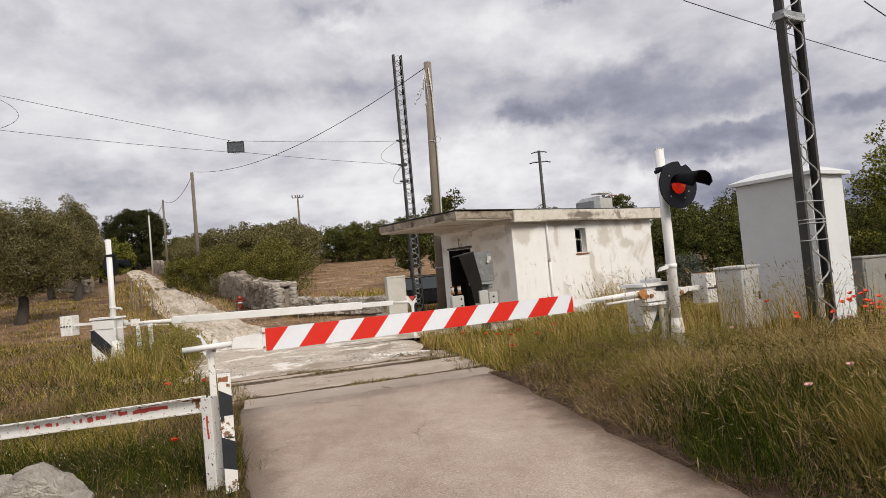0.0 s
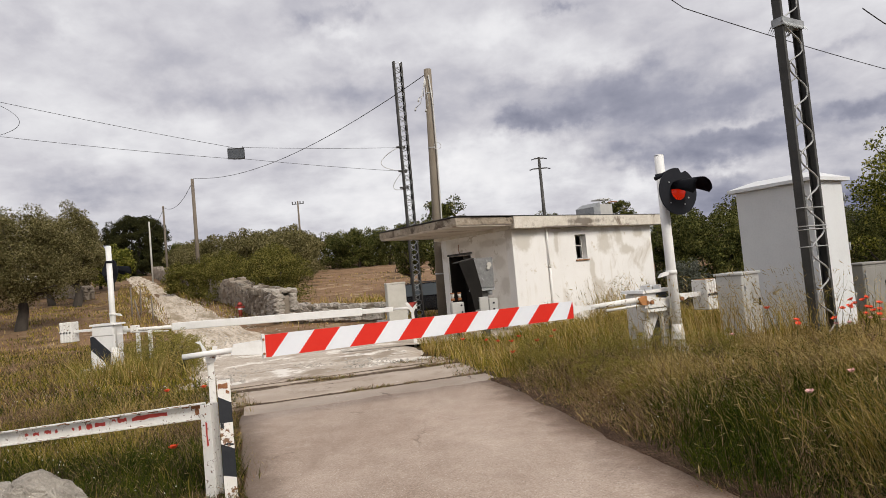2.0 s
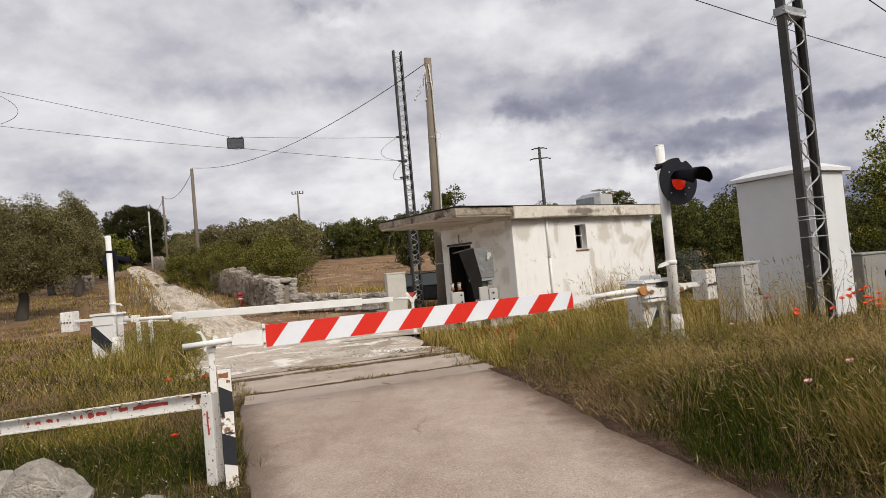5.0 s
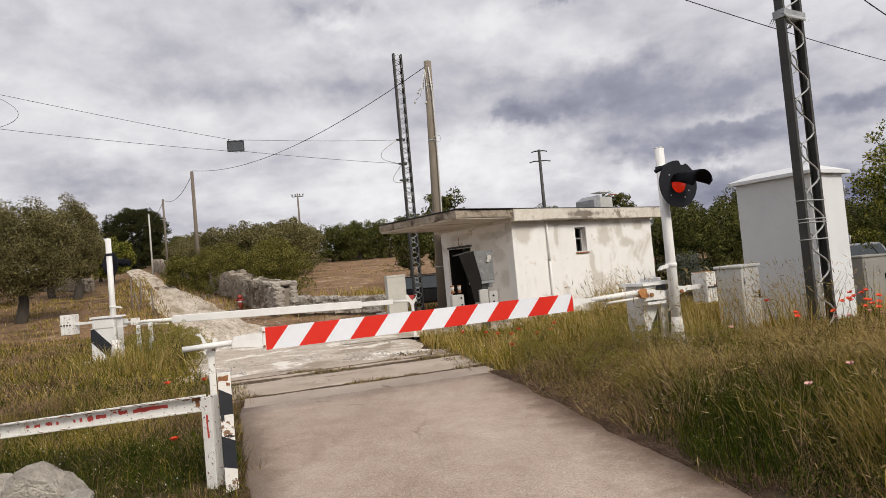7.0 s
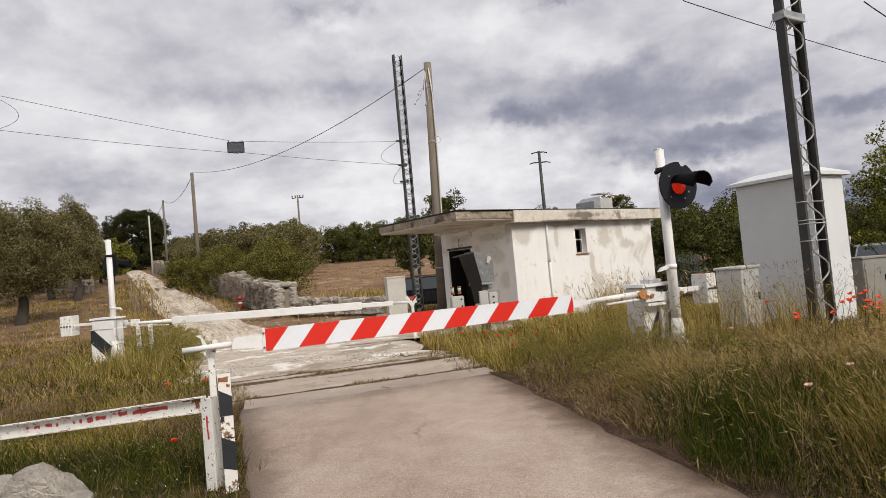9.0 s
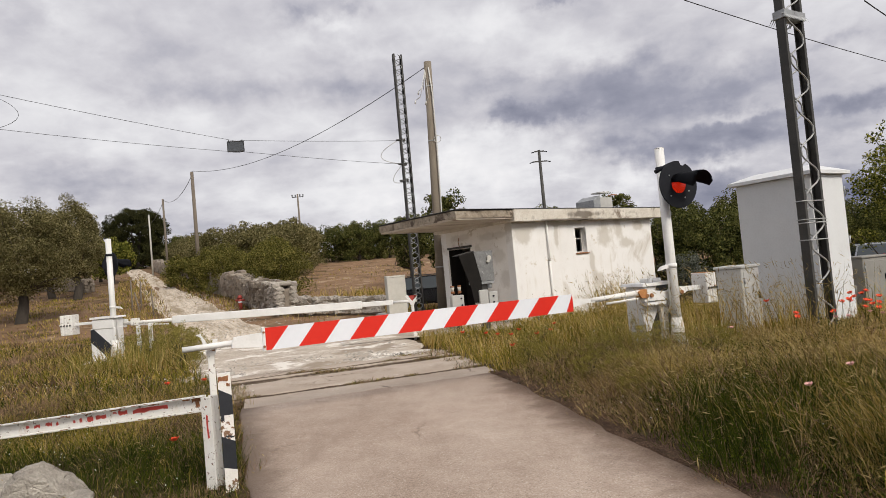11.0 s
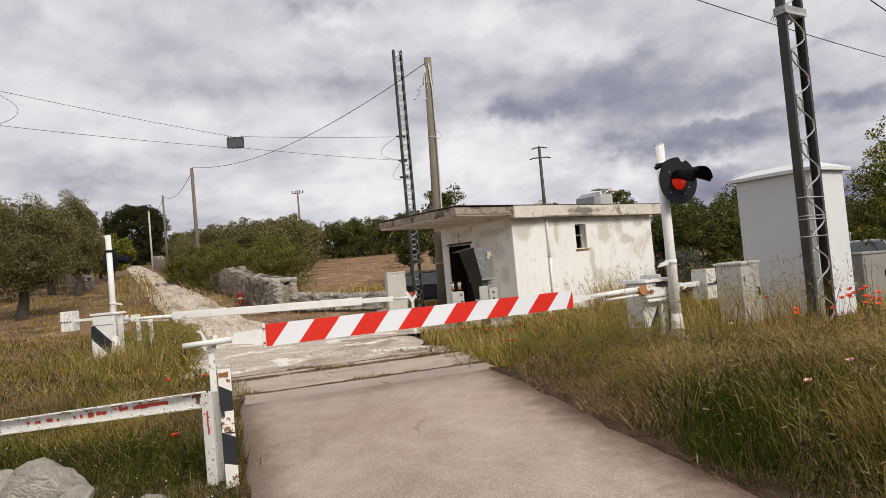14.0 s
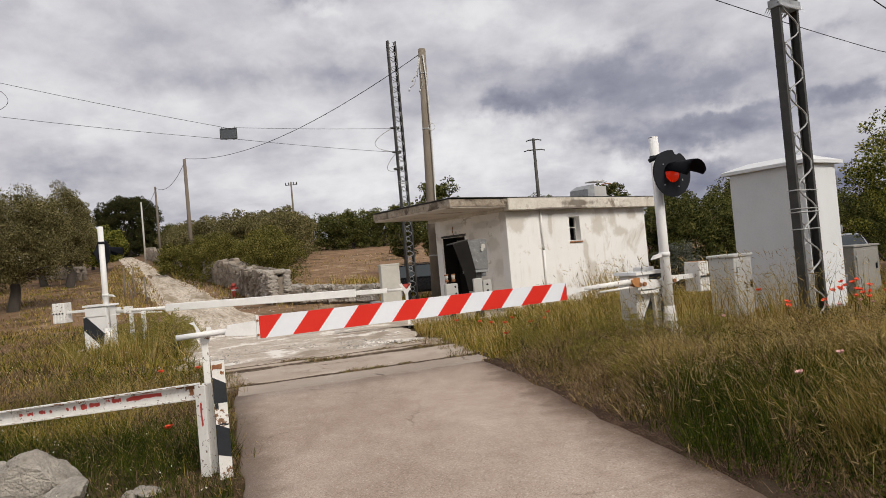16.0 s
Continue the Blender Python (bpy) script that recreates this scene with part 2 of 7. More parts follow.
def leafy(name, stops, trans=0.25, rough=0.75):
    """Leaves or blades: every island has its own colour, and some light comes through."""
    m = bpy.data.materials.new(name)
    m.use_nodes = True
    nd = Nodes(m.node_tree)
    rpi = nd.add("ShaderNodeNewGeometry").outputs["Random Per Island"]
    big = nd.noise(nd.add("ShaderNodeTexCoord").outputs["Object"], 0.9, 3.0, 0.5)
    fac = nd.math("MULTIPLY_ADD", rpi, 0.92, nd.math("MULTIPLY_ADD", big, 0.7, -0.33))
    col = nd.ramp(fac, [(0.1 + 0.8 * i / (len(stops) - 1), c) for i, c in enumerate(stops)])
    b = nd.add("ShaderNodeBsdfPrincipled")
    nd.put(b.inputs["Base Color"], col)
    b.inputs["Roughness"].default_value = rough
    b.inputs["Specular IOR Level"].default_value = 0.10
    t = nd.add("ShaderNodeBsdfTranslucent")
    nd.put(t.inputs[0], col)
    mx = nd.add("ShaderNodeMixShader")
    mx.inputs[0].default_value = trans
    nd.put(mx.inputs[1], b.outputs[0])
    nd.put(mx.inputs[2], t.outputs[0])
    nd.put(nd.add("ShaderNodeOutputMaterial").inputs[0], mx.outputs[0])
    return m


M = dict(
    asphalt=asphalt_surface(),
    concrete=surface("crossing_concrete", [(0.36, 0.285, 0.225), (0.44, 0.362, 0.294), (0.54, 0.46, 0.385)], 0.9, 0.9, 0, 0.5, 90.0, (0.30, 0.235, 0.18), 1.2, (0.52, 0.74), grain=0.6, chips=(0.66, 0.60, 0.52), chips_scale=2.2, chips_at=(0.62, 0.70), cracks=(0.17, 0.13, 0.10), space="World"),
    whitedust=surface("white_dust_concrete", [(0.37, 0.30, 0.235), (0.50, 0.425, 0.35), (0.68, 0.615, 0.535)], 1.5, 0.95, 0, 0.8, 26.0, (0.33, 0.265, 0.20), 0.7, (0.50, 0.62), (0.80, 0.75, 0.68), 1.1, (0.51, 0.60), space="World", grain=1.0),
    dirt=surface("limestone_dirt_track", [(0.34, 0.265, 0.185), (0.56, 0.475, 0.375), (0.74, 0.66, 0.56)], 1.3, 0.95, 0, 0.35, 9.0, (0.27, 0.205, 0.125), 0.8, (0.48, 0.66), grain=1.2, stretch=(1.5, 0.2, 1)),
    vergedirt=surface("verge_earth", [(0.030, 0.019, 0.012), (0.075, 0.046, 0.030), (0.18, 0.115, 0.078)], 5.0, 0.95, 0, 1.0, 70.0, (0.085, 0.06, 0.04), 2.0, (0.5, 0.64), grain=1.3, space="World", spec=0.1),
    rail=surface("rusty_rail", [(0.045, 0.028, 0.02), (0.09, 0.058, 0.04)], 8, 0.9, 0.1, 0.3, 80, spec=0.15),
    groovedirt=surface("groove_dirt", [(0.06, 0.042, 0.028), (0.13, 0.095, 0.066), (0.24, 0.185, 0.135)], 3.0, 0.95, 0, 0.8, 40, (0.36, 0.285, 0.215), 1.3, (0.48, 0.60), space="World", spec=0.1),
    plaster=surface("whitewashed_plaster", [(0.75, 0.725, 0.69), (0.82, 0.80, 0.775), (0.85, 0.835, 0.815)], 0.8, 0.9, 0, 0.12, 30, (0.57, 0.52, 0.455), 0.8, (0.55, 0.72), (0.66, 0.61, 0.53), 1.7, (0.60, 0.66), space="Object", streak=(0.71, 0.675, 0.62), blob_colour=(0.47, 0.42, 0.345), blob_mix=0.62,
                    blobs=[(0.35, 0, 2.38, 0.40, 1, 0.30), (0.3, 0, 2.62, 0.7, 1, 0.12), (1.75, 0, 2.35, 0.10, 1, 0.45), (3.95, 0, 2.25, 0.34, 1, 0.45), (4.7, 0, 2.4, 0.22, 1, 0.30),
                           (3.25, 0, 1.45, 0.14, 1, 0.40), (5.1, 0, 1.95, 0.40, 1, 0.18), (2.2, 0, 2.64, 1.1, 1, 0.07), (5.7, 0, 2.5, 0.3, 1, 0.2), (3.5, 0, 0.9, 0.3, 1, 0.25)]),
    fascia=surface("weathered_concrete_fascia", [(0.42, 0.36, 0.285), (0.64, 0.59, 0.51), (0.76, 0.72, 0.65)], 2.2, 0.9, 0, 0.6, 24, (0.22, 0.17, 0.125), 1.3, (0.55, 0.70), space="Object", streak=(0.36, 0.30, 0.225), blob_colour=(0.10, 0.075, 0.055), blob_mix=0.8,
                   blobs=[(2.75, -0.26, 2.86, 0.75, 0.5, 0.11), (2.2, -0.26, 2.72, 1.4, 0.5, 0.03)]),
    sidewall=surface("shaded_stained_plaster", [(0.76, 0.725, 0.67), (0.82, 0.79, 0.745), (0.85, 0.825, 0.785)], 1.0, 0.9, 0, 0.15, 30, (0.58, 0.535, 0.47), 1.0, (0.50, 0.66), (0.56, 0.51, 0.44), 2.2, (0.58, 0.64), blob_colour=(0.42, 0.375, 0.31), blob_mix=0.38,
                     blobs=[(0, 0.62, 1.85, 1, 0.32, 0.20), (0, 1.0, 2.42, 1, 0.30, 0.12), (0, 1.45, 2.0, 1, 0.14, 0.24), (0, 0.5, 2.42, 1, 0.3, 0.10), (0, 2.2, 2.5, 1, 0.5, 0.12), (0, 2.6, 1.6, 1, 0.15, 0.4), (0, 0.4, 1.2, 1, 0.2, 0.3)]),
    canopyedge=surface("crumbling_concrete_edge", [(0.15, 0.115, 0.082), (0.33, 0.275, 0.21), (0.52, 0.46, 0.38)], 2.6, 0.95, 0, 0.8, 20, (0.10, 0.075, 0.055), 1.6, (0.50, 0.62), streak=(0.12, 0.09, 0.065)),
    soffit=surface("peeling_soffit", [(0.50, 0.43, 0.35), (0.68, 0.61, 0.53)], 1.2, 0.9, 0, 0.4, 18, (0.30, 0.22, 0.16), 1.3, (0.52, 0.66), (0.20, 0.085, 0.055), 1.7, (0.62, 0.67), stretch=(0.5, 1, 1)),
    # near-black colour that stands in for shade inside the hut and the hood
    dark=surface("shade_black", [(0.012, 0.011, 0.010), (0.022, 0.02, 0.018)], 3, 0.9, spec=0.1),
    white=surface("white_paint", [(0.66, 0.65, 0.62), (0.76, 0.75, 0.73), (0.82, 0.815, 0.80)], 3, 0.45, 0, 0.08, 40, (0.55, 0.52, 0.46), 2.2, (0.6, 0.78)),
    whiterust=surface("chipped_white_paint", [(0.68, 0.65, 0.60), (0.78, 0.76, 0.72), (0.83, 0.81, 0.78)], 4, 0.5, 0, 0.2, 50, (0.55, 0.46, 0.36), 4.0, (0.58, 0.74), (0.12, 0.055, 0.03), 23.0, (0.60, 0.62)),
    flaky=surface("flaking_white_paint", [(0.66, 0.62, 0.56), (0.77, 0.745, 0.70), (0.83, 0.81, 0.78)], 5, 0.6, 0, 0.3, 50, (0.52, 0.42, 0.32), 7.0, (0.56, 0.70), (0.22, 0.12, 0.065), 13.0, (0.545, 0.57)),
    hood=surface("dull_galvanised_hood", [(0.13, 0.132, 0.132), (0.20, 0.20, 0.198), (0.29, 0.288, 0.28)], 9, 0.6, 0.3, 0.1, 40, (0.36, 0.36, 0.35), 14, (0.58, 0.66)),
    rust=surface("rust", [(0.16, 0.07, 0.035), (0.30, 0.13, 0.06), (0.42, 0.22, 0.10)], 14, 0.85, 0.2, 0.4, 80),
    orange=surface("orange_rust", [(0.35, 0.14, 0.05), (0.55, 0.27, 0.10)], 16, 0.8, 0.1, 0.4, 80),
    red=surface("signal_red_film", [(0.62, 0.020, 0.010), (0.68, 0.028, 0.014)], 3, 0.35, 0, 0.04, 30),
    filmwhite=surface("reflective_white_film", [(0.71, 0.735, 0.78), (0.77, 0.795, 0.835)], 3, 0.35, 0, 0.04, 30),
    oldred=surface("old_red_paint", [(0.42, 0.05, 0.04), (0.55, 0.07, 0.05)], 9, 0.6, 0, 0.1, 60),
    black=surface("black_paint", [(0.018, 0.02, 0.025), (0.035, 0.037, 0.042)], 5, 0.5, 0, 0.1, 40, spec=0.3, chips=(0.55, 0.52, 0.46), chips_scale=11.0, chips_at=(0.66, 0.68)),
    lampblack=surface("matt_black_metal", [(0.009, 0.010, 0.014), (0.017, 0.018, 0.023)], 6, 0.6, 0, 0.06, 60, spec=0.18),
    steel=surface("dark_grey_steel", [(0.036, 0.035, 0.033), (0.058, 0.056, 0.052), (0.088, 0.084, 0.077)], 3, 0.6, 0.2, 0.1, 50, (0.16, 0.15, 0.13), 3.0, (0.6, 0.75)),
    galv=surface("galvanised_steel", [(0.26, 0.27, 0.275), (0.36, 0.37, 0.375), (0.46, 0.465, 0.465)], 7, 0.5, 0.55, 0.1, 30, (0.20, 0.20, 0.195), 6, (0.6, 0.7)),
    lace=surface("galvanised_bar", [(0.34, 0.345, 0.34), (0.46, 0.46, 0.45)], 7, 0.5, 0.3, 0.05, 40),
    cabinet=surface("grey_white_cabinet", [(0.60, 0.61, 0.615), (0.68, 0.69, 0.695), (0.72, 0.73, 0.735)], 1.2, 0.5, 0, 0.04, 30, (0.52, 0.50, 0.465), 1.0, (0.6, 0.85), spec=0.3),
    greycab=surface("grey_cabinet", [(0.36, 0.355, 0.335), (0.46, 0.45, 0.425), (0.52, 0.51, 0.485)], 2.2, 0.65, 0, 0.08, 40, (0.30, 0.285, 0.25), 2.0, (0.58, 0.75)),
    palecab=surface("pale_cabinet", [(0.50, 0.49, 0.46), (0.58, 0.57, 0.54), (0.64, 0.63, 0.60)], 2.2, 0.65, 0, 0.05, 40, (0.42, 0.40, 0.36), 2.0, (0.60, 0.78)),
    darkcab=surface("dull_grey_cabinet", [(0.19, 0.183, 0.165), (0.26, 0.25, 0.228), (0.32, 0.308, 0.283)], 2.2, 0.7, 0, 0.08, 40, (0.16, 0.15, 0.13), 2.0, (0.58, 0.75)),
    concretepost=surface("concrete_post", [(0.38, 0.36, 0.32), (0.50, 0.48, 0.43), (0.58, 0.56, 0.51)], 3, 0.9, 0, 0.3, 60, (0.28, 0.26, 0.22), 3, (0.6, 0.72)),
    polecon=surface("pole_concrete", [(0.15, 0.122, 0.092), (0.20, 0.168, 0.13), (0.25, 0.215, 0.17)], 1.2, 0.9, 0, 0.15, 40),
    timber=surface("weathered_timber", [(0.14, 0.115, 0.09), (0.21, 0.175, 0.14)], 2, 0.9, 0, 0.3, 40, stretch=(1, 1, 0.1)),
    wire=surface("black_cable", [(0.02, 0.02, 0.022), (0.035, 0.035, 0.038)], 4, 0.6),
    whitewire=surface("pale_cable", [(0.50, 0.49, 0.46), (0.62, 0.61, 0.58)], 4, 0.6),
    plate=surface("dark_sign_back", [(0.05, 0.056, 0.066), (0.08, 0.088, 0.10)], 5, 0.5, 0.2),
    stone=surface("dry_limestone", [(0.105, 0.084, 0.064), (0.215, 0.18, 0.142), (0.42, 0.365, 0.30)], 3.0, 0.95, 0, 0.8, 16, (0.13, 0.112, 0.09), 2.2, (0.5, 0.7), each=0.45),
    rockstone=surface("grey_limestone", [(0.17, 0.15, 0.125), (0.36, 0.325, 0.28), (0.60, 0.55, 0.475)], 5.0, 0.95, 0, 1.0, 45, (0.16, 0.14, 0.115), 1.9, (0.54, 0.68), cracks=(0.09, 0.078, 0.06)),
    palestone=surface("pale_limestone", [(0.27, 0.24, 0.20), (0.42, 0.38, 0.33), (0.58, 0.53, 0.465)], 3.2, 0.95, 0, 1.0, 22, (0.12, 0.11, 0.09), 2.4, (0.52, 0.66)),
    bark=surface("olive_bark", [(0.03, 0.025, 0.02), (0.075, 0.062, 0.05)], 5, 0.95, 0, 0.9, 30, stretch=(1, 1, 0.3)),
    carpaint=surface("dark_car_paint", [(0.006, 0.006, 0.007), (0.010, 0.010, 0.012)], 2, 0.25, 0.3, 0.0, 30, spec=0.6),
    silver=surface("silver_car_paint", [(0.34, 0.35, 0.36), (0.42, 0.43, 0.44)], 2, 0.3, 0.6, 0.0, 30, spec=0.6),
    tyre=surface("tyre_rubber", [(0.018, 0.018, 0.018), (0.03, 0.03, 0.03)], 9, 0.85),
    hydrant=surface("hydrant_red", [(0.27, 0.04, 0.03), (0.40, 0.06, 0.045)], 8, 0.55),
    poppy=surface("poppy_petal", [(0.72, 0.06, 0.02), (0.85, 0.11, 0.04)], 9, 0.6, each=0.5, spec=0.2),
    pinkpetal=surface("pink_petal", [(0.72, 0.36, 0.34), (0.82, 0.50, 0.46)], 9, 0.6, each=0.5, spec=0.2),
    daisy=leafy("daisy_heads", [(0.78, 0.76, 0.66), (0.86, 0.84, 0.76)], 0.2),
    grass=leafy("grass_blades", [(0.070, 0.076, 0.008), (0.165, 0.150, 0.017), (0.31, 0.245, 0.040), (0.49, 0.355, 0.095)], 0.25),
    # lush green, taken darker to stand in for shade deep in the bank grass
    lush=leafy("lush_grass", [(0.011, 0.018, 0.0015), (0.030, 0.046, 0.003), (0.095, 0.108, 0.010)], 0.15),
    straw=leafy("dry_grass", [(0.27, 0.17, 0.045), (0.48, 0.34, 0.115), (0.66, 0.51, 0.23)], 0.3),
    weed=leafy("weed_leaves", [(0.13, 0.120, 0.022), (0.26, 0.225, 0.050), (0.46, 0.38, 0.12)], 0.35),
    brome=leafy("brown_brome", [(0.12, 0.070, 0.040), (0.24, 0.150, 0.092), (0.40, 0.275, 0.175)], 0.25),
    culm=leafy("ripe_culms", [(0.25, 0.18, 0.05), (0.43, 0.315, 0.105), (0.62, 0.48, 0.20)], 0.3),
    heads=leafy("grass_heads", [(0.17, 0.122, 0.045), (0.37, 0.275, 0.11), (0.60, 0.47, 0.22)], 0.3),
    olive=leafy("olive_leaves", [(0.060, 0.055, 0.020), (0.125, 0.112, 0.042), (0.21, 0.182, 0.077), (0.32, 0.28, 0.14)], 0.25),
    green=leafy("green_leaves", [(0.034, 0.046, 0.008), (0.095, 0.11, 0.018), (0.215, 0.215, 0.036), (0.38, 0.345, 0.08)], 0.3),
    darkgreen=leafy("dark_leaves", [(0.024, 0.032, 0.008), (0.060, 0.069, 0.017), (0.122, 0.125, 0.033), (0.20, 0.19, 0.060)], 0.15),
    pine=leafy("pine_needles", [(0.018, 0.021, 0.007), (0.036, 0.039, 0.013), (0.068, 0.066, 0.023)], 0.1),
    shrub=leafy("shrub_leaves", [(0.042, 0.047, 0.009), (0.10, 0.10, 0.020), (0.195, 0.175, 0.042), (0.33, 0.285, 0.09)], 0.25),
    silverleaf=leafy("silver_leaves", [(0.06, 0.068, 0.05), (0.12, 0.13, 0.10), (0.22, 0.225, 0.185)], 0.2),
)

# window glass of the cars, lamp lens
glass = bpy.data.materials.new("car_glass")
glass.use_nodes = True
nd = Nodes(glass.node_tree)
b = nd.add("ShaderNodeBsdfPrincipled")
b.inputs["Base Color"].default_value = (0.05, 0.058, 0.062, 1)
b.inputs["Roughness"].default_value = 0.06
b.inputs["Specular IOR Level"].default_value = 0.5
nd.put(nd.add("ShaderNodeOutputMaterial").inputs[0], b.outputs[0])
M["glass"] = glass


def glowing(name, colour, strength, base):
    m = bpy.data.materials.new(name)
    m.use_nodes = True
    nd = Nodes(m.node_tree)
    b = nd.add("ShaderNodeBsdfPrincipled")
    vec = nd.add("ShaderNodeTexCoord").outputs["Object"]
    w = nd.add("ShaderNodeTexWave")
    w.wave_type, w.bands_direction = "BANDS", "DIAGONAL"
    nd.put(w.inputs[0], vec)
    w.inputs["Scale"].default_value = 26.0
    nd.put(b.inputs["Base Color"], nd.mix(w.outputs["Fac"], tuple(0.5 * c for c in base), base))
    b.inputs["Roughness"].default_value = 0.2
    b.inputs["Emission Color"].default_value = (*colour, 1)
    nd.put(b.inputs["Emission Strength"], nd.math("MULTIPLY_ADD", w.outputs["Fac"], strength * 0.8, strength * 0.4))
    nd.put(nd.add("ShaderNodeOutputMaterial").inputs[0], b.outputs[0])
    return m


M["lens"] = glowing("lit_red_lens", (1.0, 0.028, 0.004), 0.38, (0.45, 0.02, 0.008))
M["taillamp"] = glowing("lit_tail_lamp", (1.0, 0.05, 0.04), 1.6, (0.5, 0.02, 0.02))

# the soil: dry grass litter, reddish field earth beyond the walls, and pale dust by the road
soil = bpy.data.materials.new("soil_and_turf")
soil.use_nodes = True
nd = Nodes(soil.node_tree)
pos = nd.add("ShaderNodeNewGeometry").outputs["Position"]
n1, n2 = nd.noise(pos, 0.35, 6.0, 0.65), nd.noise(pos, 7.0, 6.0, 0.7)
turf = nd.ramp(n2, [(0.3, (0.036, 0.024, 0.012)), (0.5, (0.078, 0.052, 0.027)), (0.72, (0.18, 0.122, 0.066))])
earth = nd.ramp(n2, [(0.3, (0.16, 0.092, 0.05)), (0.52, (0.25, 0.152, 0.088)), (0.75, (0.36, 0.25, 0.16))])
sep = nd.add("ShaderNodeSeparateXYZ")
nd.put(sep.inputs[0], pos)
beyond = nd.math("MULTIPLY_ADD", sep.outputs[0], -0.292, nd.math("MULTIPLY_ADD", sep.outputs[1], 0.956, -9.77))
field = nd.band(nd.math("MULTIPLY_ADD", n1, 9.0, beyond), 14.0, 18.0)
east = nd.math("MULTIPLY_ADD", nd.band(sep.outputs[0], -20.0, -11.0), 0.35, 0.65)
patchy = nd.math("MULTIPLY", nd.math("MULTIPLY", field, nd.band(n1, 0.34, 0.5)), east)
b = nd.add("ShaderNodeBsdfPrincipled")
pale = nd.band(nd.noise(pos, 0.9, 5.0, 0.65), 0.52, 0.68)
earth = nd.mix(pale, earth, (0.40, 0.30, 0.20))
nd.put(b.inputs["Base Color"], nd.mix(patchy, turf, earth))
b.inputs["Roughness"].default_value = 0.95
b.inputs["Specular IOR Level"].default_value = 0.1
bp = nd.add("ShaderNodeBump")
bp.inputs["Strength"].default_value = 0.8
bp.inputs["Distance"].default_value = 0.05
nd.put(bp.inputs["Height"], n2)
nd.put(b.inputs["Normal"], bp.outputs[0])
nd.put(nd.add("ShaderNodeOutputMaterial").inputs[0], b.outputs[0])
M["soil"] = soil

# ---------------------------------------------------------------- mesh helpers


def part(name, bm, material, parent=None, label=""):
    """Link a bmesh as one mesh object under a thing or a part."""
    me = bpy.data.meshes.new(name)
    bm.normal_update()
    bm.to_mesh(me)
    bm.free()
    for m in material if isinstance(material, (list, tuple)) else [material]:
        me.materials.append(m)
    ob = new(name, me)
    ob.parent = parent
    return tagged(ob, label)


def thing(name, label, category, m=None, group=""):
    ob = new(name)
    ob.empty_display_size = 0.2
    if m is not None:
        ob.matrix_basis = m
    return tagged(ob, label, category, group)


def smooth(bm, angle=40):
    for f in bm.faces:
        f.smooth = True
    for e in bm.edges:
        e.smooth = len(e.link_faces) == 2 and e.calc_face_angle(0) < radians(angle)


def box(bm, lo, hi, bevel=0.0, m=None, mat=0, segs=1):
    """An axis-aligned box between two corners, bevelled, then moved by m."""
    res = bmesh.ops.create_cube(bm, size=1.0)
    vs = res["verts"]
    for v in vs:
        v.co = Vector([lo[i] + (v.co[i] + 0.5) * (hi[i] - lo[i]) for i in range(3)])
    faces = {f for v in vs for f in v.link_faces}
    if bevel:
        out = bmesh.ops.bevel(bm, geom=[e for e in {e for v in vs for e in v.link_edges}], offset=bevel, segments=segs, affect="EDGES", profile=0.5)
        faces = set(out["faces"]) | {f for v in out["verts"] for f in v.link_faces}
        vs = list({v for f in faces for v in f.verts})
    for f in faces:
        f.material_index = mat
    if m is not None:
        bmesh.ops.transform(bm, matrix=m, verts=vs)
    return vs


def rod(bm, a, b, r0, r1=None, seg=12, caps=True, mat=0):
    """A round bar or cone from a to b."""
    r1 = r0 if r1 is None else r1
    a, b = Vector(a), Vector(b)
    q = (b - a).to_track_quat("Z", "Y").to_matrix()
    rings = []
    for p, r in ((a, r0), (b, r1)):
        rings.append([bm.verts.new(p + q @ Vector((r * math.cos(2 * math.pi * i / seg), r * math.sin(2 * math.pi * i / seg), 0))) for i in range(seg)])
    fs = []
    for i in range(seg):
        j = (i + 1) % seg
        f = bm.faces.new((rings[0][i], rings[0][j], rings[1][j], rings[1][i]))
        f.smooth = True
        fs.append(f)
    if caps:
        fs.append(bm.faces.new(rings[0][::-1]))
        fs.append(bm.faces.new(rings[1]))
    for f in fs:
        f.material_index = mat
    return rings


def tube(bm, pts, r, seg=8, mat=0):
    """A tube along a line of points; r is one radius or one for each point."""
    pts = [Vector(p) for p in pts]
    rr = r if isinstance(r, (list, tuple)) else [r] * len(pts)
    rings = []
    for i, p in enumerate(pts):
        d = (pts[min(i + 1, len(pts) - 1)] - pts[max(i - 1, 0)]).normalized()
        side = d.cross(Vector((0.31, 0.17, 0.93)))
        if side.length < 0.05:
            side = d.cross(Vector((1, 0, 0)))
        side.normalize()
        up = side.cross(d)
        rings.append([bm.verts.new(p + rr[i] * (side * math.cos(2 * math.pi * k / seg) + up * math.sin(2 * math.pi * k / seg))) for k in range(seg)])
    for a, b in zip(rings, rings[1:]):
        for k in range(seg):
            j = (k + 1) % seg
            f = bm.faces.new((a[k], b[k], b[j], a[j]))
            f.smooth, f.material_index = True, mat
    for ring, flip in ((rings[0], False), (rings[-1], True)):
        f = bm.faces.new(ring[::-1] if flip else ring)
        f.material_index = mat


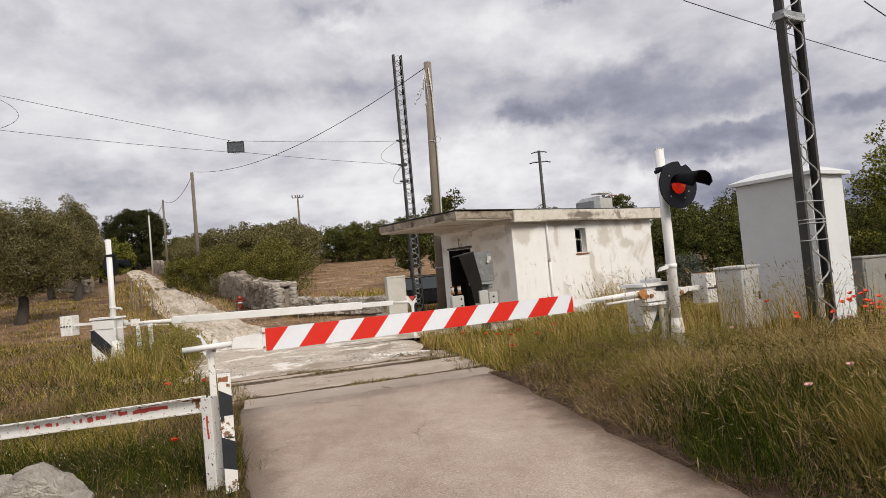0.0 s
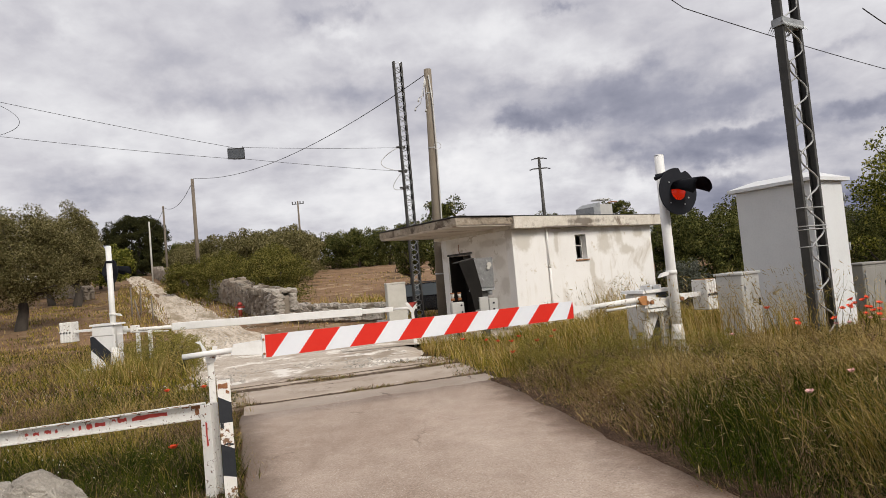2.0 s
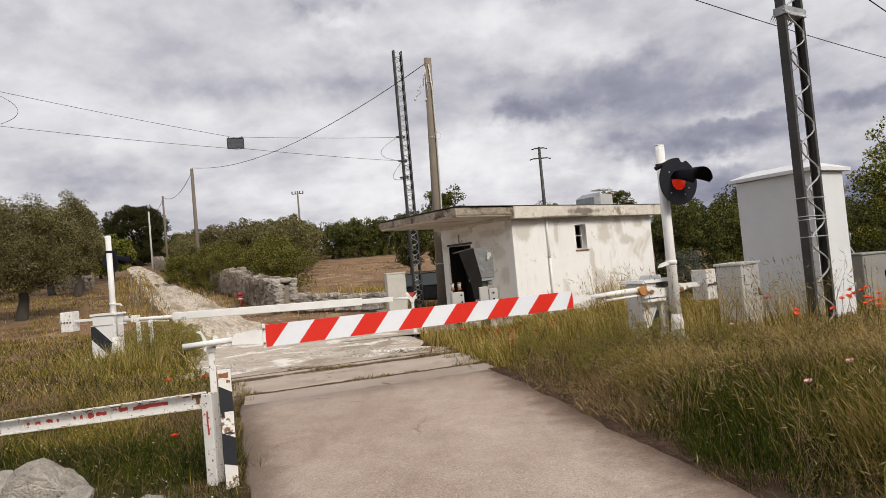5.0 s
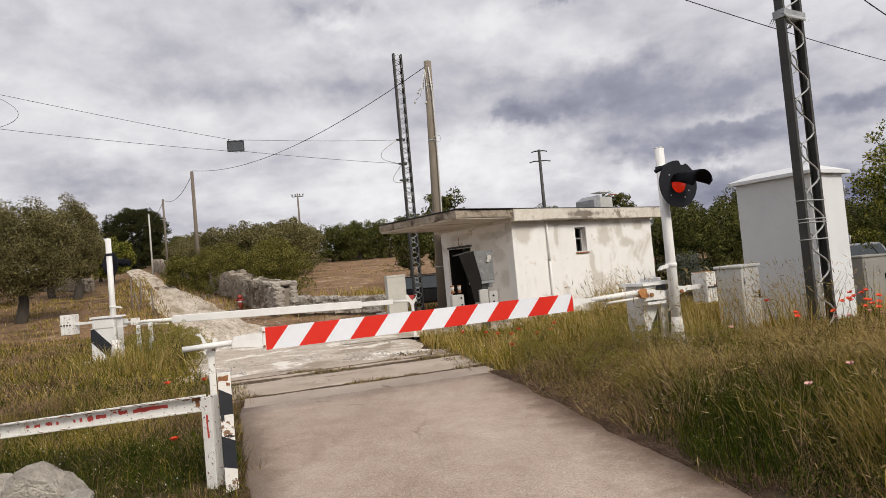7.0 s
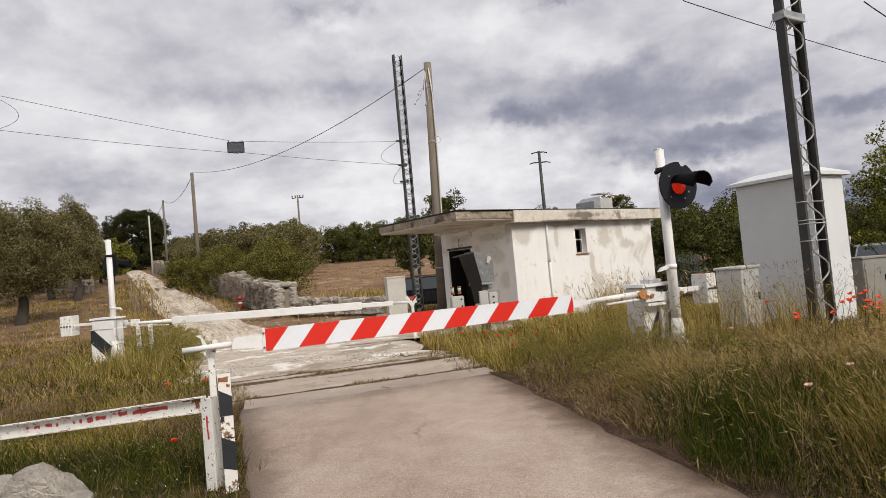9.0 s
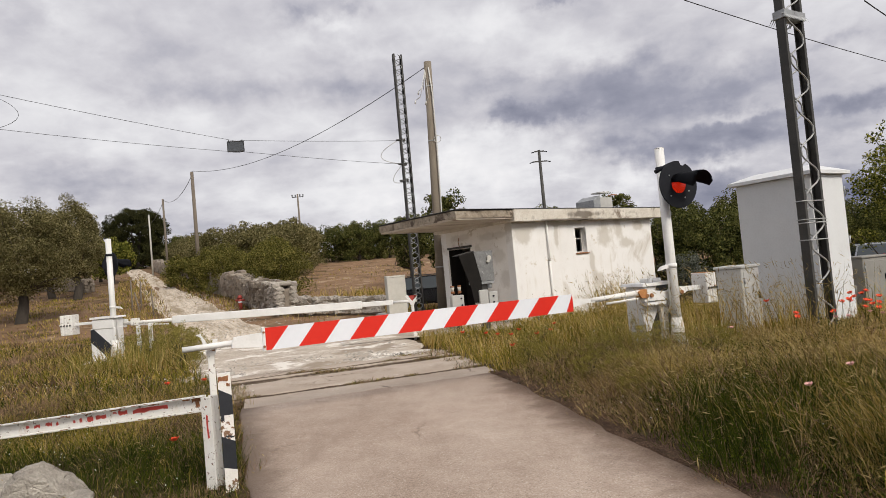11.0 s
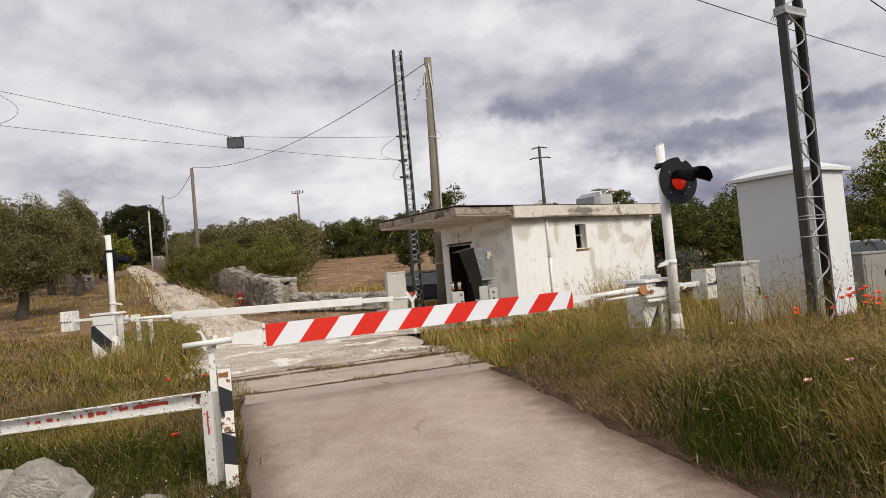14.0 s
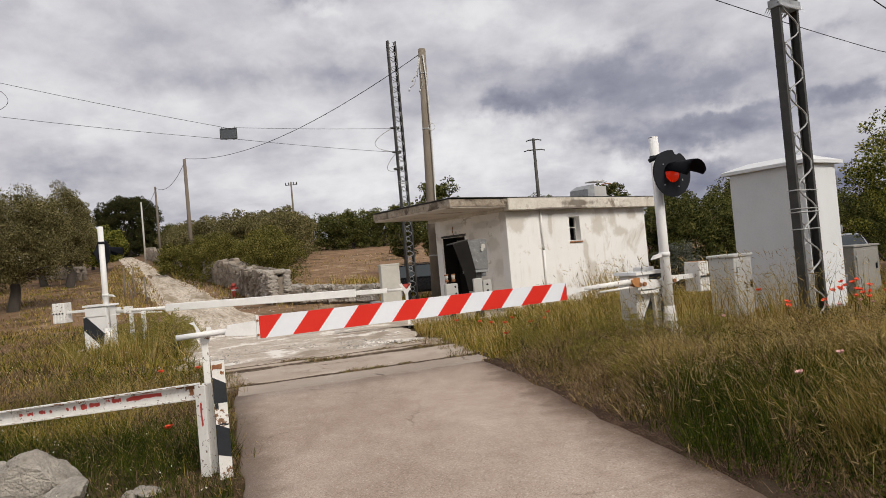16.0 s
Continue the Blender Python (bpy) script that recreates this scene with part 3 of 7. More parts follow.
def prism(bm, outline, lo, hi, axis="Z", mat=0):
    """An outline of 2D points drawn out along an axis between lo and hi."""
    put = {"Z": lambda a, b, c: (a, b, c), "Y": lambda a, b, c: (a, c, b), "X": lambda a, b, c: (c, a, b)}[axis]
    one = [bm.verts.new(put(a, b, lo)) for a, b in outline]
    two = [bm.verts.new(put(a, b, hi)) for a, b in outline]
    fs = [bm.faces.new(one[::-1]), bm.faces.new(two)]
    for i in range(len(outline)):
        j = (i + 1) % len(outline)
        fs.append(bm.faces.new((one[i], one[j], two[j], two[i])))
    for f in fs:
        f.material_index = mat
    bmesh.ops.recalc_face_normals(bm, faces=fs)
    return one + two


def box_part(name, lo, hi, material, parent, bevel=0.006, label="", m=None, segs=1):
    bm = bmesh.new()
    box(bm, lo, hi, bevel, m, segs=segs)
    return part(name, bm, material, parent, label)


def rod_part(name, a, b, r0, material, parent, r1=None, seg=14, label=""):
    bm = bmesh.new()
    rod(bm, a, b, r0, r1, seg)
    return part(name, bm, material, parent, label)


def tri_mesh(name, verts, tris, mats, mat_index=None):
    """A mesh object straight from arrays of points and triangles."""
    me = bpy.data.meshes.new(name)
    verts, tris = np.asarray(verts, np.float32), np.asarray(tris, np.int32)
    me.vertices.add(len(verts))
    me.vertices.foreach_set("co", verts.ravel())
    me.loops.add(tris.size)
    me.loops.foreach_set("vertex_index", tris.ravel())
    me.polygons.add(len(tris))
    me.polygons.foreach_set("loop_start", np.arange(0, tris.size, 3, dtype=np.int32))
    for m in mats:
        me.materials.append(m)
    if mat_index is not None:
        me.polygons.foreach_set("material_index", np.asarray(mat_index, np.int32))
    me.update(calc_edges=True)
    return me


def step(a, b, x):
    t = min(1.0, max(0.0, (x - a) / (b - a)))
    return t * t * (3 - 2 * t)


# ---------------------------------------------------------------- ground

ALONG, ACROSS = Vector((0.956, 0.292)), Vector((-0.292, 0.956))  # along the railway, and across it away from the road's near end


def on_track(s, n):
    """The plan point s metres along the railway and n across it."""
    return ALONG * s + ACROSS * n


# the road's edges, from behind the camera to the railway
ROAD_L = [(2.3, -7.0), (1.4, -4.0), (0.42, -1.0), (-0.78, 2.4), (-1.62, 4.81), (-2.63, 7.73), (-2.78, 8.15)]
ROAD_R = [(5.0, -7.0), (4.0, -4.0), (2.95, -1.0), (2.05, 2.2), (1.74, 3.87), (1.36, 5.57), (1.09, 7.0), (0.90, 7.9), (0.55, 9.15)]


def edge_x(edge, y):
    for (x0, y0), (x1, y1) in zip(edge, edge[1:]):
        if y <= y1:
            return x0 + (x1 - x0) * (y - y0) / (y1 - y0)
    return edge[-1][0]


def ground(x, y):
    """Height of the land: level at the railway, rising beyond it, with low banks beside the road."""
    q = ACROSS.x * x + ACROSS.y * y - 9.77
    z = 0.0
    if q > 130:
        z = 0.068 * 122 + 0.02 * (q - 130)
    elif q > 11:
        z = 0.068 * (q - 8)
    elif q > 5:
        z = 0.068 * (q - 5) ** 2 / 12
    z = min(z, 14.0)
    z -= 0.45 * step(11, 16, x) * step(14, 20, y)
    z -= 0.34 * step(-3.5, -1.0, x) * step(22.0, 24.0, y) * step(34.0, 30.0, y) * step(6.0, 3.0, x)
    if y < 9.0:
        z += 0.16 * step(0.35, 2.2, x - edge_x(ROAD_R, y))
        z -= 0.10 * step(0.05, 0.7, edge_x(ROAD_L, y) - x) * step(9.0, 7.0, y)
    else:
        z += 0.14 * step(0.5, 2.5, x - 0.55) * step(13.0, 10.0, y)
    return z


def rough_ground(x, y):
    d = math.hypot(x, y)
    if d > 900:
        return ground(x, y)
    n = noise.noise(Vector((x * 0.7, y * 0.7, 0.3))) * 0.05 + noise.noise(Vector((x * 0.11, y * 0.11, 2.3))) * 0.12 * step(14, 40, d)
    inroad = y < 9.3 and edge_x(ROAD_L, y) - 0.1 < x < edge_x(ROAD_R, y) + 0.15
    return ground(x, y) + (-0.06 if inroad else n - 0.03 - 0.03 * step(10, 22, y))


def spread(near, far, start, grow):
    out, s, v = [], start, 0.0
    while v < far:
        out.append(v)
        if v > near:
            s *= grow
        v += s
    return out + [far]


xs = spread(9, 2600, 0.3, 1.09)
xs = sorted({-v for v in xs} | set(xs))
ys = sorted({-v for v in spread(5, 600, 0.4, 1.35)} | set(spread(20, 2600, 0.3, 1.06)))
bm = bmesh.new()
grid = [[bm.verts.new((x, y, rough_ground(x, y))) for x in xs] for y in ys]
for a, b2 in zip(grid, grid[1:]):
    for i in range(len(xs) - 1):
        bm.faces.new((a[i], a[i + 1], b2[i + 1], b2[i])).smooth = True
tagged(part("ground", bm, M["soil"]), "dry grassy soil with reddish field earth rising away", "ground", kind="structure")


def strip(name, left, right, material, lift, label, category, rag=0.08, cols=8, pitch=0.35, skirt=0.12, rut=0.0):
    """A road surface between two edges, laid on the land with ragged sides."""
    def resample(edge, n):
        pts = [Vector(p) for p in edge]
        acc = [0.0]
        for a, b in zip(pts, pts[1:]):
            acc.append(acc[-1] + (b - a).length)
        out = []
        for i in range(n):
            t = acc[-1] * i / (n - 1)
            k = max(j for j in range(len(acc) - 1) if acc[j] <= t + 1e-9)
            out.append(pts[k].lerp(pts[k + 1], (t - acc[k]) / max(acc[k + 1] - acc[k], 1e-6)))
        return out
    length = sum((Vector(b) - Vector(a)).length for a, b in zip(left, left[1:]))
    n = max(6, int(length / pitch))
    le, re = resample(left, n), resample(right, n)
    bm = bmesh.new()
    rows = []
    for i in range(n):
        a, b = le[i], re[i]
        w = (b - a).normalized()
        a = a - w * rag * (noise.noise(Vector((a.x * 0.6 / pitch, a.y * 0.6 / pitch, 5)) * 0.35) + 0.35 * noise.noise(Vector((a.x, a.y, 1)) * 0.55 / pitch))
        b = b + w * rag * (noise.noise(Vector((b.x * 0.6 / pitch, b.y * 0.6 / pitch, 8)) * 0.35) + 0.35 * noise.noise(Vector((b.x, b.y, 4)) * 0.55 / pitch))
        row = []
        for k in range(cols + 1):
            p = a.lerp(b, k / cols)
            z = (ground(p.x, p.y) if p.y > 9.5 else 0.0) + lift + (0.004 if name == "road" else 0.012) * noise.noise(Vector((p.x * 0.8, p.y * 0.8, 3))) - rut * math.cos(k / cols * 4 * math.pi) ** 2 * (1 if 0 < k < cols else 0)
            row.append(bm.verts.new((p.x, p.y, z)))
        first, last = row[0].co, row[-1].co
        row.insert(0, bm.verts.new((first.x - w.x * 0.05, first.y - w.y * 0.05, first.z - skirt)))
        row.append(bm.verts.new((last.x + w.x * 0.05, last.y + w.y * 0.05, last.z - skirt)))
        rows.append(row)
    for a, b in zip(rows, rows[1:]):
        for k in range(len(a) - 1):
            bm.faces.new((a[k], a[k + 1], b[k + 1], b[k])).smooth = True
    return tagged(part(name, bm, material), label, category, kind="structure")


strip("road", ROAD_L, ROAD_R, M["asphalt"], 0.012, "worn pinkish-grey asphalt lane leading to the railway", "road", 0.035, 10, 0.08)


strip("verge_dirt", [(x + 0.02, y) for x, y in ROAD_R[2:]], [(x + 0.62, y) for x, y in ROAD_R[2:]], M["vergedirt"], 0.022,
      "reddish-brown earth and dry litter spilling over the asphalt edge", "verge", 0.10, 6, 0.10, 0.03)


def slab(name, s0, s1, n0, n1, top, material, label):
    """A crossing slab between the rails, with chipped edges."""
    bm = bmesh.new()
    count = 90
    rows = []
    for k in range(count + 1):
        s = s0 + (s1 - s0) * k / count
        e0 = n0 + 0.06 * noise.noise(Vector((s * 1.7, n0, 0))) + 0.03 * noise.noise(Vector((s * 5.3, n0, 4))) + 0.02 * noise.noise(Vector((s * 15, n0, 9)))
        e1 = n1 + 0.06 * noise.noise(Vector((s * 1.7, n1, 2))) + 0.03 * noise.noise(Vector((s * 5.3, n1, 6))) + 0.02 * noise.noise(Vector((s * 15, n1, 11)))
        rows.append([bm.verts.new((*on_track(s, n), z)) for n, z in ((e0, -0.15), (e0, top - 0.012), (e0 + 0.015, top), (e1 - 0.015, top), (e1, top - 0.012), (e1, -0.15))])
    for a, b in zip(rows, rows[1:]):
        for k in range(5):
            bm.faces.new((a[k], a[k + 1], b[k + 1], b[k]))
    bm.faces.new(rows[0]), bm.faces.new(rows[-1][::-1])
    bmesh.ops.recalc_face_normals(bm, faces=bm.faces)
    return tagged(part(name, bm, material), label, "crossing slab", kind="structure")


slab("road_slab_1", -0.25, 3.35, 8.52, 9.175, 0.016, M["concrete"], "grey concrete strip before the near rail")
slab("road_slab_2", -0.45, 3.45, 9.335, 10.58, 0.02, M["concrete"], "worn grey concrete slab between the rails")
slab("road_slab_3", -0.75, 3.45, 10.92, 11.09, 0.02, M["concrete"], "worn grey concrete strip behind the far rail")
slab("road_slab_4", -0.85, 3.40, 11.24, 11.60, 0.02, M["concrete"], "worn grey concrete kerb strip behind the far rail")
for k, (n0, n1) in enumerate(((9.11, 9.40), (10.51, 10.99), (11.02, 11.32))):
    slab("rail_bed_%d" % (k + 1), -1.0, 3.6, n0, n1, 0.012, M["groovedirt"], "dark dirt and rust packed into the rail groove")
strip("pavement", [(-4.02, 10.86), (-5.0, 12.3), (-6.2, 14.4), (-7.2, 16.6)], [(0.0, 12.02), (-0.5, 12.6), (-0.75, 14.2), (-2.6, 16.8)], M["whitedust"], 0.022,
      "pale concrete apron covered in white limestone dust", "pavement", 0.25, 14, 0.2)
strip("forecourt", [(-2.5, 14.7), (-3.3, 18.8)], [(1.15, 15.2), (1.80, 16.25), (0.0, 18.75)], M["whitedust"], 0.036,
      "pale dusty concrete forecourt before the hut's doorway", "pavement", 0.12, 10, 0.2)
dirt_track = strip("dirt_track", [(-7.0, 16.2), (-7.8, 18.5), (-8.9, 21.15), (-15.4, 32.4), (-24.6, 50.0), (-41.0, 81.0), (-59.2, 115.3), (-68, 131)],
      [(-2.6, 16.6), (-4.6, 19.0), (-6.9, 21.6), (-13.0, 33.3), (-22.0, 49.7), (-37.8, 80.0), (-56.3, 114.0), (-65, 130)], M["dirt"], 0.02,
      "rutted white limestone dirt track climbing between walls", "track", 0.3, 12, 0.45, 0.05, 0.05)
# its own y axis runs along the track, as its ruts do
dirt_track.data.transform(pose(0, 0, 0, 0, 0, -27))
dirt_track.matrix_basis = pose(0, 0, 0, 0, 0, 27)

for k, n in ((1, 9.245), (2, 10.765)):
    bm = bmesh.new()
    prism(bm, [(-0.036, 0.02), (0.036, 0.02), (0.036, -0.02), (0.01, -0.04), (0.01, -0.11), (0.06, -0.13), (-0.06, -0.13), (-0.01, -0.11), (-0.01, -0.04), (-0.036, -0.02)], -14, 24, "X")
    ob = part("rail_%d" % k, bm, M["rail"])
    ob.matrix_basis = pose(*on_track(0, n), 0.0, 0, 0, math.degrees(math.atan2(0.292, 0.956)))
    tagged(ob, "rusty steel rail set flush in the crossing", "rail", kind="structure")
    ob.location.z = -0.007

# ---------------------------------------------------------------- the signal hut

HUT = pose(1.96, 16.4, 0, 0, 0, 38)


def wall_with_hole(name, length, height, thick, hole, m, parent, label="", material="plaster"):
    """A wall along x with one opening (x0, x1, z0, z1) through it."""
    x0, x1, z0, z1 = hole
    bm = bmesh.new()
    cols, rows = [0, x0, x1, length], [-0.3, z0, z1, height]
    for i in range(3):
        for j in range(3):
            if (i, j) != (1, 1) and rows[j + 1] - rows[j] > 0.01:
                box(bm, (cols[i], 0, rows[j]), (cols[i + 1], thick, rows[j + 1]))
    bmesh.ops.remove_doubles(bm, verts=bm.verts, dist=0.0005)
    inner = [f for f in bm.faces if all(len(e.link_faces) > 2 for e in f.edges)]
    bmesh.ops.delete(bm, geom=inner, context="FACES_ONLY")
    bmesh.ops.transform(bm, matrix=m, verts=bm.verts)
    return part(name, bm, M[material], parent, label)


hut = thing("signal_hut", "whitewashed flat-roofed masonry hut with stained peeling plaster", "hut", HUT)
L, W, H = 6.45, 3.08, 2.72
wall_with_hole("front_wall", L, H, 0.25, (2.58, 3.07, 1.76, 2.49), Matrix(), hut, "white stained plaster wall with a small window hole")
wall_with_hole("side_wall", W - 0.5, H, 0.25, (1.50, 2.49, -0.25, 2.18), pose(0.25, 0.25, 0, 0, 0, 90), hut, "shaded plaster wall with a doorway", "sidewall")
box_part("back_wall", (0, W - 0.25, -0.3), (L, W, H), M["plaster"], hut, 0.0)
box_part("end_wall", (L - 0.25, 0.25, -0.3), (L, W - 0.25, H), M["plaster"], hut, 0.0)
box_part("floor", (0.25, 0.25, -0.2), (L - 0.25, W - 0.25, 0.02), M["concrete"], hut, 0.0)
# added inner wall, its near-black colour replaces the shade behind the doorway
box_part("partition", (1.75, 0.25, 0.02), (1.85, W - 0.25, H), M["dark"], hut, 0.0, "inner wall coloured near black for the shade indoors")

bm = bmesh.new()
box(bm, (-0.12, -0.26, 2.70), (6.72, W + 0.2, 3.03), 0.012)
part("roof_slab", bm, M["fascia"], hut, "cracked concrete roof edge with black water stains")
bm = bmesh.new()
# canopy over the doorway, with a broken, uneven lower edge
n = 18
for k in range(n):
    y0, y1 = -0.22 + (W + 0.40) * k / n, -0.22 + (W + 0.40) * (k + 1) / n
    drop = 0.05 * noise.noise(Vector((y0 * 2.3, 1, 0)))
    box(bm, (-2.08, y0, 2.825 + 0.6 * drop), (-0.125, y1, 3.01))
bmesh.ops.remove_doubles(bm, verts=bm.verts, dist=0.0005)
part("canopy", bm, M["canopyedge"], hut, "crumbling concrete canopy edge")
box_part("soffit", (-2.05, -0.19, 2.785), (-0.13, W + 0.16, 2.87), M["soffit"], hut, 0.004)
box_part("roof_felt", (-2.10, -0.272, 3.032), (6.73, W + 0.22, 3.050), M["steel"], hut, 0.006, "thin dark roof felt edge")
# window: reveal frame, bar, sill
win = box_part("window", (2.56, 0.17, 1.75), (3.09, 0.20, 1.79), M["greycab"], hut, 0.004)
for lo, hi in (((2.585, 0.16, 1.79), (2.625, 0.20, 2.485)), ((3.03, 0.16, 1.79), (3.065, 0.20, 2.485)), ((2.585, 0.16, 2.455), (3.065, 0.20, 2.487))):
    box_part("frame", lo, hi, M["greycab"], win, 0.004)
rod_part("bar", (2.62, 0.18, 2.17), (3.04, 0.18, 2.17), 0.012, M["whiterust"], win, seg=8)
box_part("sill", (2.53, -0.04, 1.715), (3.12, 0.16, 1.755), M["rust"], win, 0.006, "rust-stained sill")
# rain pipe in two lengths
pipe = rod_part("downpipe", (1.32, -0.06, 0.02), (1.32, -0.06, 1.62), 0.030, M["plaster"], hut, label="cream rain pipe")
rod_part("upper_length", (1.32, -0.06, 1.62), (1.32, -0.06, 2.70), 0.025, M["plaster"], pipe)
rod_part("collar", (1.32, -0.06, 1.58), (1.32, -0.06, 1.67), 0.036, M["concretepost"], pipe)
# doorway: lintel, opening lining and a door leaf standing ajar, near black for indoor shade
door = box_part("door", (0.51, 1.80, 0.03), (0.55, 2.73, 2.1), M["dark"], hut, 0.006, "metal door standing open, near black for the doorway's shade", m=Matrix())
box_part("lintel", (-0.03, 1.68, 2.19), (0.02, 2.80, 2.25), M["steel"], door, 0.004)
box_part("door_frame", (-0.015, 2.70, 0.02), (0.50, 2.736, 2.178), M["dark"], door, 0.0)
rod_part("door_handle", (0.495, 1.9, 1.02), (0.495, 2.02, 1.02), 0.012, M["steel"], door, seg=8)
bm = bmesh.new()
tube(bm, [(-0.03, 2.20, 2.25), (-0.06, 2.21, 2.38), (-0.03, 2.2, 2.5)], 0.012, 6)
part("hook", bm, M["rust"], hut)
# chimney box on the roof
chim = box_part("chimney", (5.55, 1.25, 3.06), (6.25, 1.95, 3.60), M["greycab"], hut, 0.01, "grey concrete roof vent with a tilted lid")
bm = bmesh.new()
prism(bm, [(5.18, 3.10), (5.54, 3.10), (5.54, 3.66), (5.18, 3.50)], 1.22, 1.98, "Y")
part("flashing", bm, M["galv"], chim, "sloping grey sheet-metal side")
bm = bmesh.new()
tube(bm, [(6.1, 1.3, 3.66), (6.2, 1.22, 3.68), (6.4, 1.15, 3.67)], 0.022, 6)
part("arm", bm, M["rust"], chim)
bm = bmesh.new()
box(bm, (5.62, 1.2, 3.62), (6.15, 1.6, 3.66), 0.008, Matrix.Rotation(radians(-1.2), 4, "Y"))
part("spout", bm, M["whitewire"], chim)

# hooded meter box on a bracket before the hut
meter = thing("meter_box", "galvanised hooded metal box leaning open before the hut", "control box", pose(0.98, 15.45, 0, 0, 0, 20))
bm = bmesh.new()
prism(bm, [(-0.25, 1.98), (0.25, 1.98), (0.25, 1.24), (-0.10, 1.24)], -0.22, 0.22, "Y")
part("hood", bm, M["hood"], meter, "speckled galvanised steel hood")
# side plate coloured black in place of the shaded inside of the open hood
bm = bmesh.new()
prism(bm, [(-0.66, 1.92), (-0.26, 1.98), (-0.11, 1.24), (-0.12, 0.72), (-0.34, 0.72), (-0.40, 1.1)], -0.235, -0.215, "Y")
part("side_flap", bm, M["dark"], meter, "black side plate standing in for the shade inside the hood")
bm = bmesh.new()
prism(bm, [(-0.65, 1.90), (-0.64, 1.925), (-0.25, 2.0), (-0.25, 1.975)], -0.235, 0.22, "Y")
part("top_flap", bm, M["steel"], meter)
box_part("shelf", (-0.28, -0.2, 1.16), (0.25, 0.2, 1.24), M["galv"], meter, 0.008)
box_part("pedestal", (-0.06, -0.1, 0.0), (0.10, 0.1, 1.16), M["steel"], meter, 0.01)
rod_part("insulator", (0.16, -0.1, 1.05), (0.16, -0.1, 1.17), 0.06, M["galv"], meter)
bm = bmesh.new()
rod(bm, (0.14, -0.26, 1.80), (0.14, -0.22, 1.80), 0.06, None, 14)
rod(bm, (0.10, -0.27, 1.72), (0.10, -0.22, 1.72), 0.04, None, 12)
part("gauge", bm, M["concretepost"], meter)
box_part("control_case", (-0.22, -0.28, 0.55), (0.02, -0.05, 1.02), M["greycab"], meter, 0.015, "grey terminal case")
box_part("case_door", (0.03, -0.30, 0.58), (0.26, -0.08, 0.96), M["greycab"], meter, 0.012)
for z in (0.70, 0.85):
    rod_part("knob", (0.14, -0.32, z), (0.14, -0.29, z), 0.025, M["lampblack"], meter, seg=10)

relay = thing("relay_box", "small white relay box with two brown ceramic insulators", "relay box", pose(0.30, 14.8, 0, 0, 0, 12))
box_part("case", (-0.15, -0.12, 0.50), (0.15, 0.12, 0.96), M["greycab"], relay, 0.014)
box_part("foot", (-0.06, -0.05, 0.0), (0.06, 0.05, 0.50), M["steel"], relay, 0.006)
for x in (-0.09, 0.08):
    ins = rod_part("insulator", (x, 0, 1.0), (x, 0, 1.06), 0.045, M["rust"], relay)
    rod_part("cap", (x, 0, 1.06), (x, 0, 1.16), 0.035, M["concretepost"], ins, 0.045)
    rod_part("collar", (x, 0, 1.16), (x, 0, 1.19), 0.05, M["rust"], ins)
for x, z in ((0.08, 0.88), (0.09, 0.72)):
    rod_part("knob", (x, -0.14, z), (x, -0.115, z), 0.022, M["lampblack"], relay, seg=10)

cab = thing("concrete_cabinet", "pale weathered concrete cabinet post by the crossing", "cabinet", pose(-1.28, 16.5, 0, 0, 0, 14))
box_part("body", (-0.25, -0.2, -0.1), (0.25, 0.2, 1.52), M["concretepost"], cab, 0.012)
box_part("cap", (-0.26, -0.21, 1.52), (0.26, 0.21, 1.57), M["concretepost"], cab, 0.01)
box_part("plinth", (-0.3, -0.3, -0.1), (1.0, 0.4, 0.36), M["concretepost"], cab, 0.03, "low grey concrete plinth")
box_part("junction_box", (-0.60, -0.36, -0.05), (-0.34, -0.18, 0.62), M["galv"], cab, 0.012)

# ---------------------------------------------------------------- barriers


def striped(parent, x0, x1, h0, h1, thick, pitch, lean, zmid):
    """A tapered plate along x cut into slanted stripes of two materials, each a shallow raised sheet."""
    def height(x):
        return h0 + (h1 - h0) * (x - x0) / (x1 - x0)
    cuts, k, x = [], 0, x0 + 0.16 - 3 * pitch
    while x < x1 + 2 * pitch:
        cuts.append((x, k))
        x, k = x + pitch, k + 1
    for x, k in cuts:
        bot = [max(x0, min(x1, x - lean / 2)), max(x0, min(x1, x + pitch - lean / 2))]
        top = [max(x0, min(x1, x + lean / 2)), max(x0, min(x1, x + pitch + lean / 2))]
        if bot[1] - bot[0] < 1e-4 and top[1] - top[0] < 1e-4:
            continue
        pts = [(bot[0], zmid - height(bot[0]) / 2), (bot[1], zmid - height(bot[1]) / 2), (top[1], zmid + height(top[1]) / 2), (top[0], zmid + height(top[0]) / 2)]
        clean = [p for i, p in enumerate(pts) if math.dist(p, pts[i - 1]) > 1e-4]
        if len(clean) > 2:
            bm = bmesh.new()
            prism(bm, clean, -thick / 2, thick / 2, "Y")
            part("stripe", bm, M["filmwhite"] if k % 2 else M["red"], parent, "white reflective stripe" if k % 2 else "red reflective stripe")


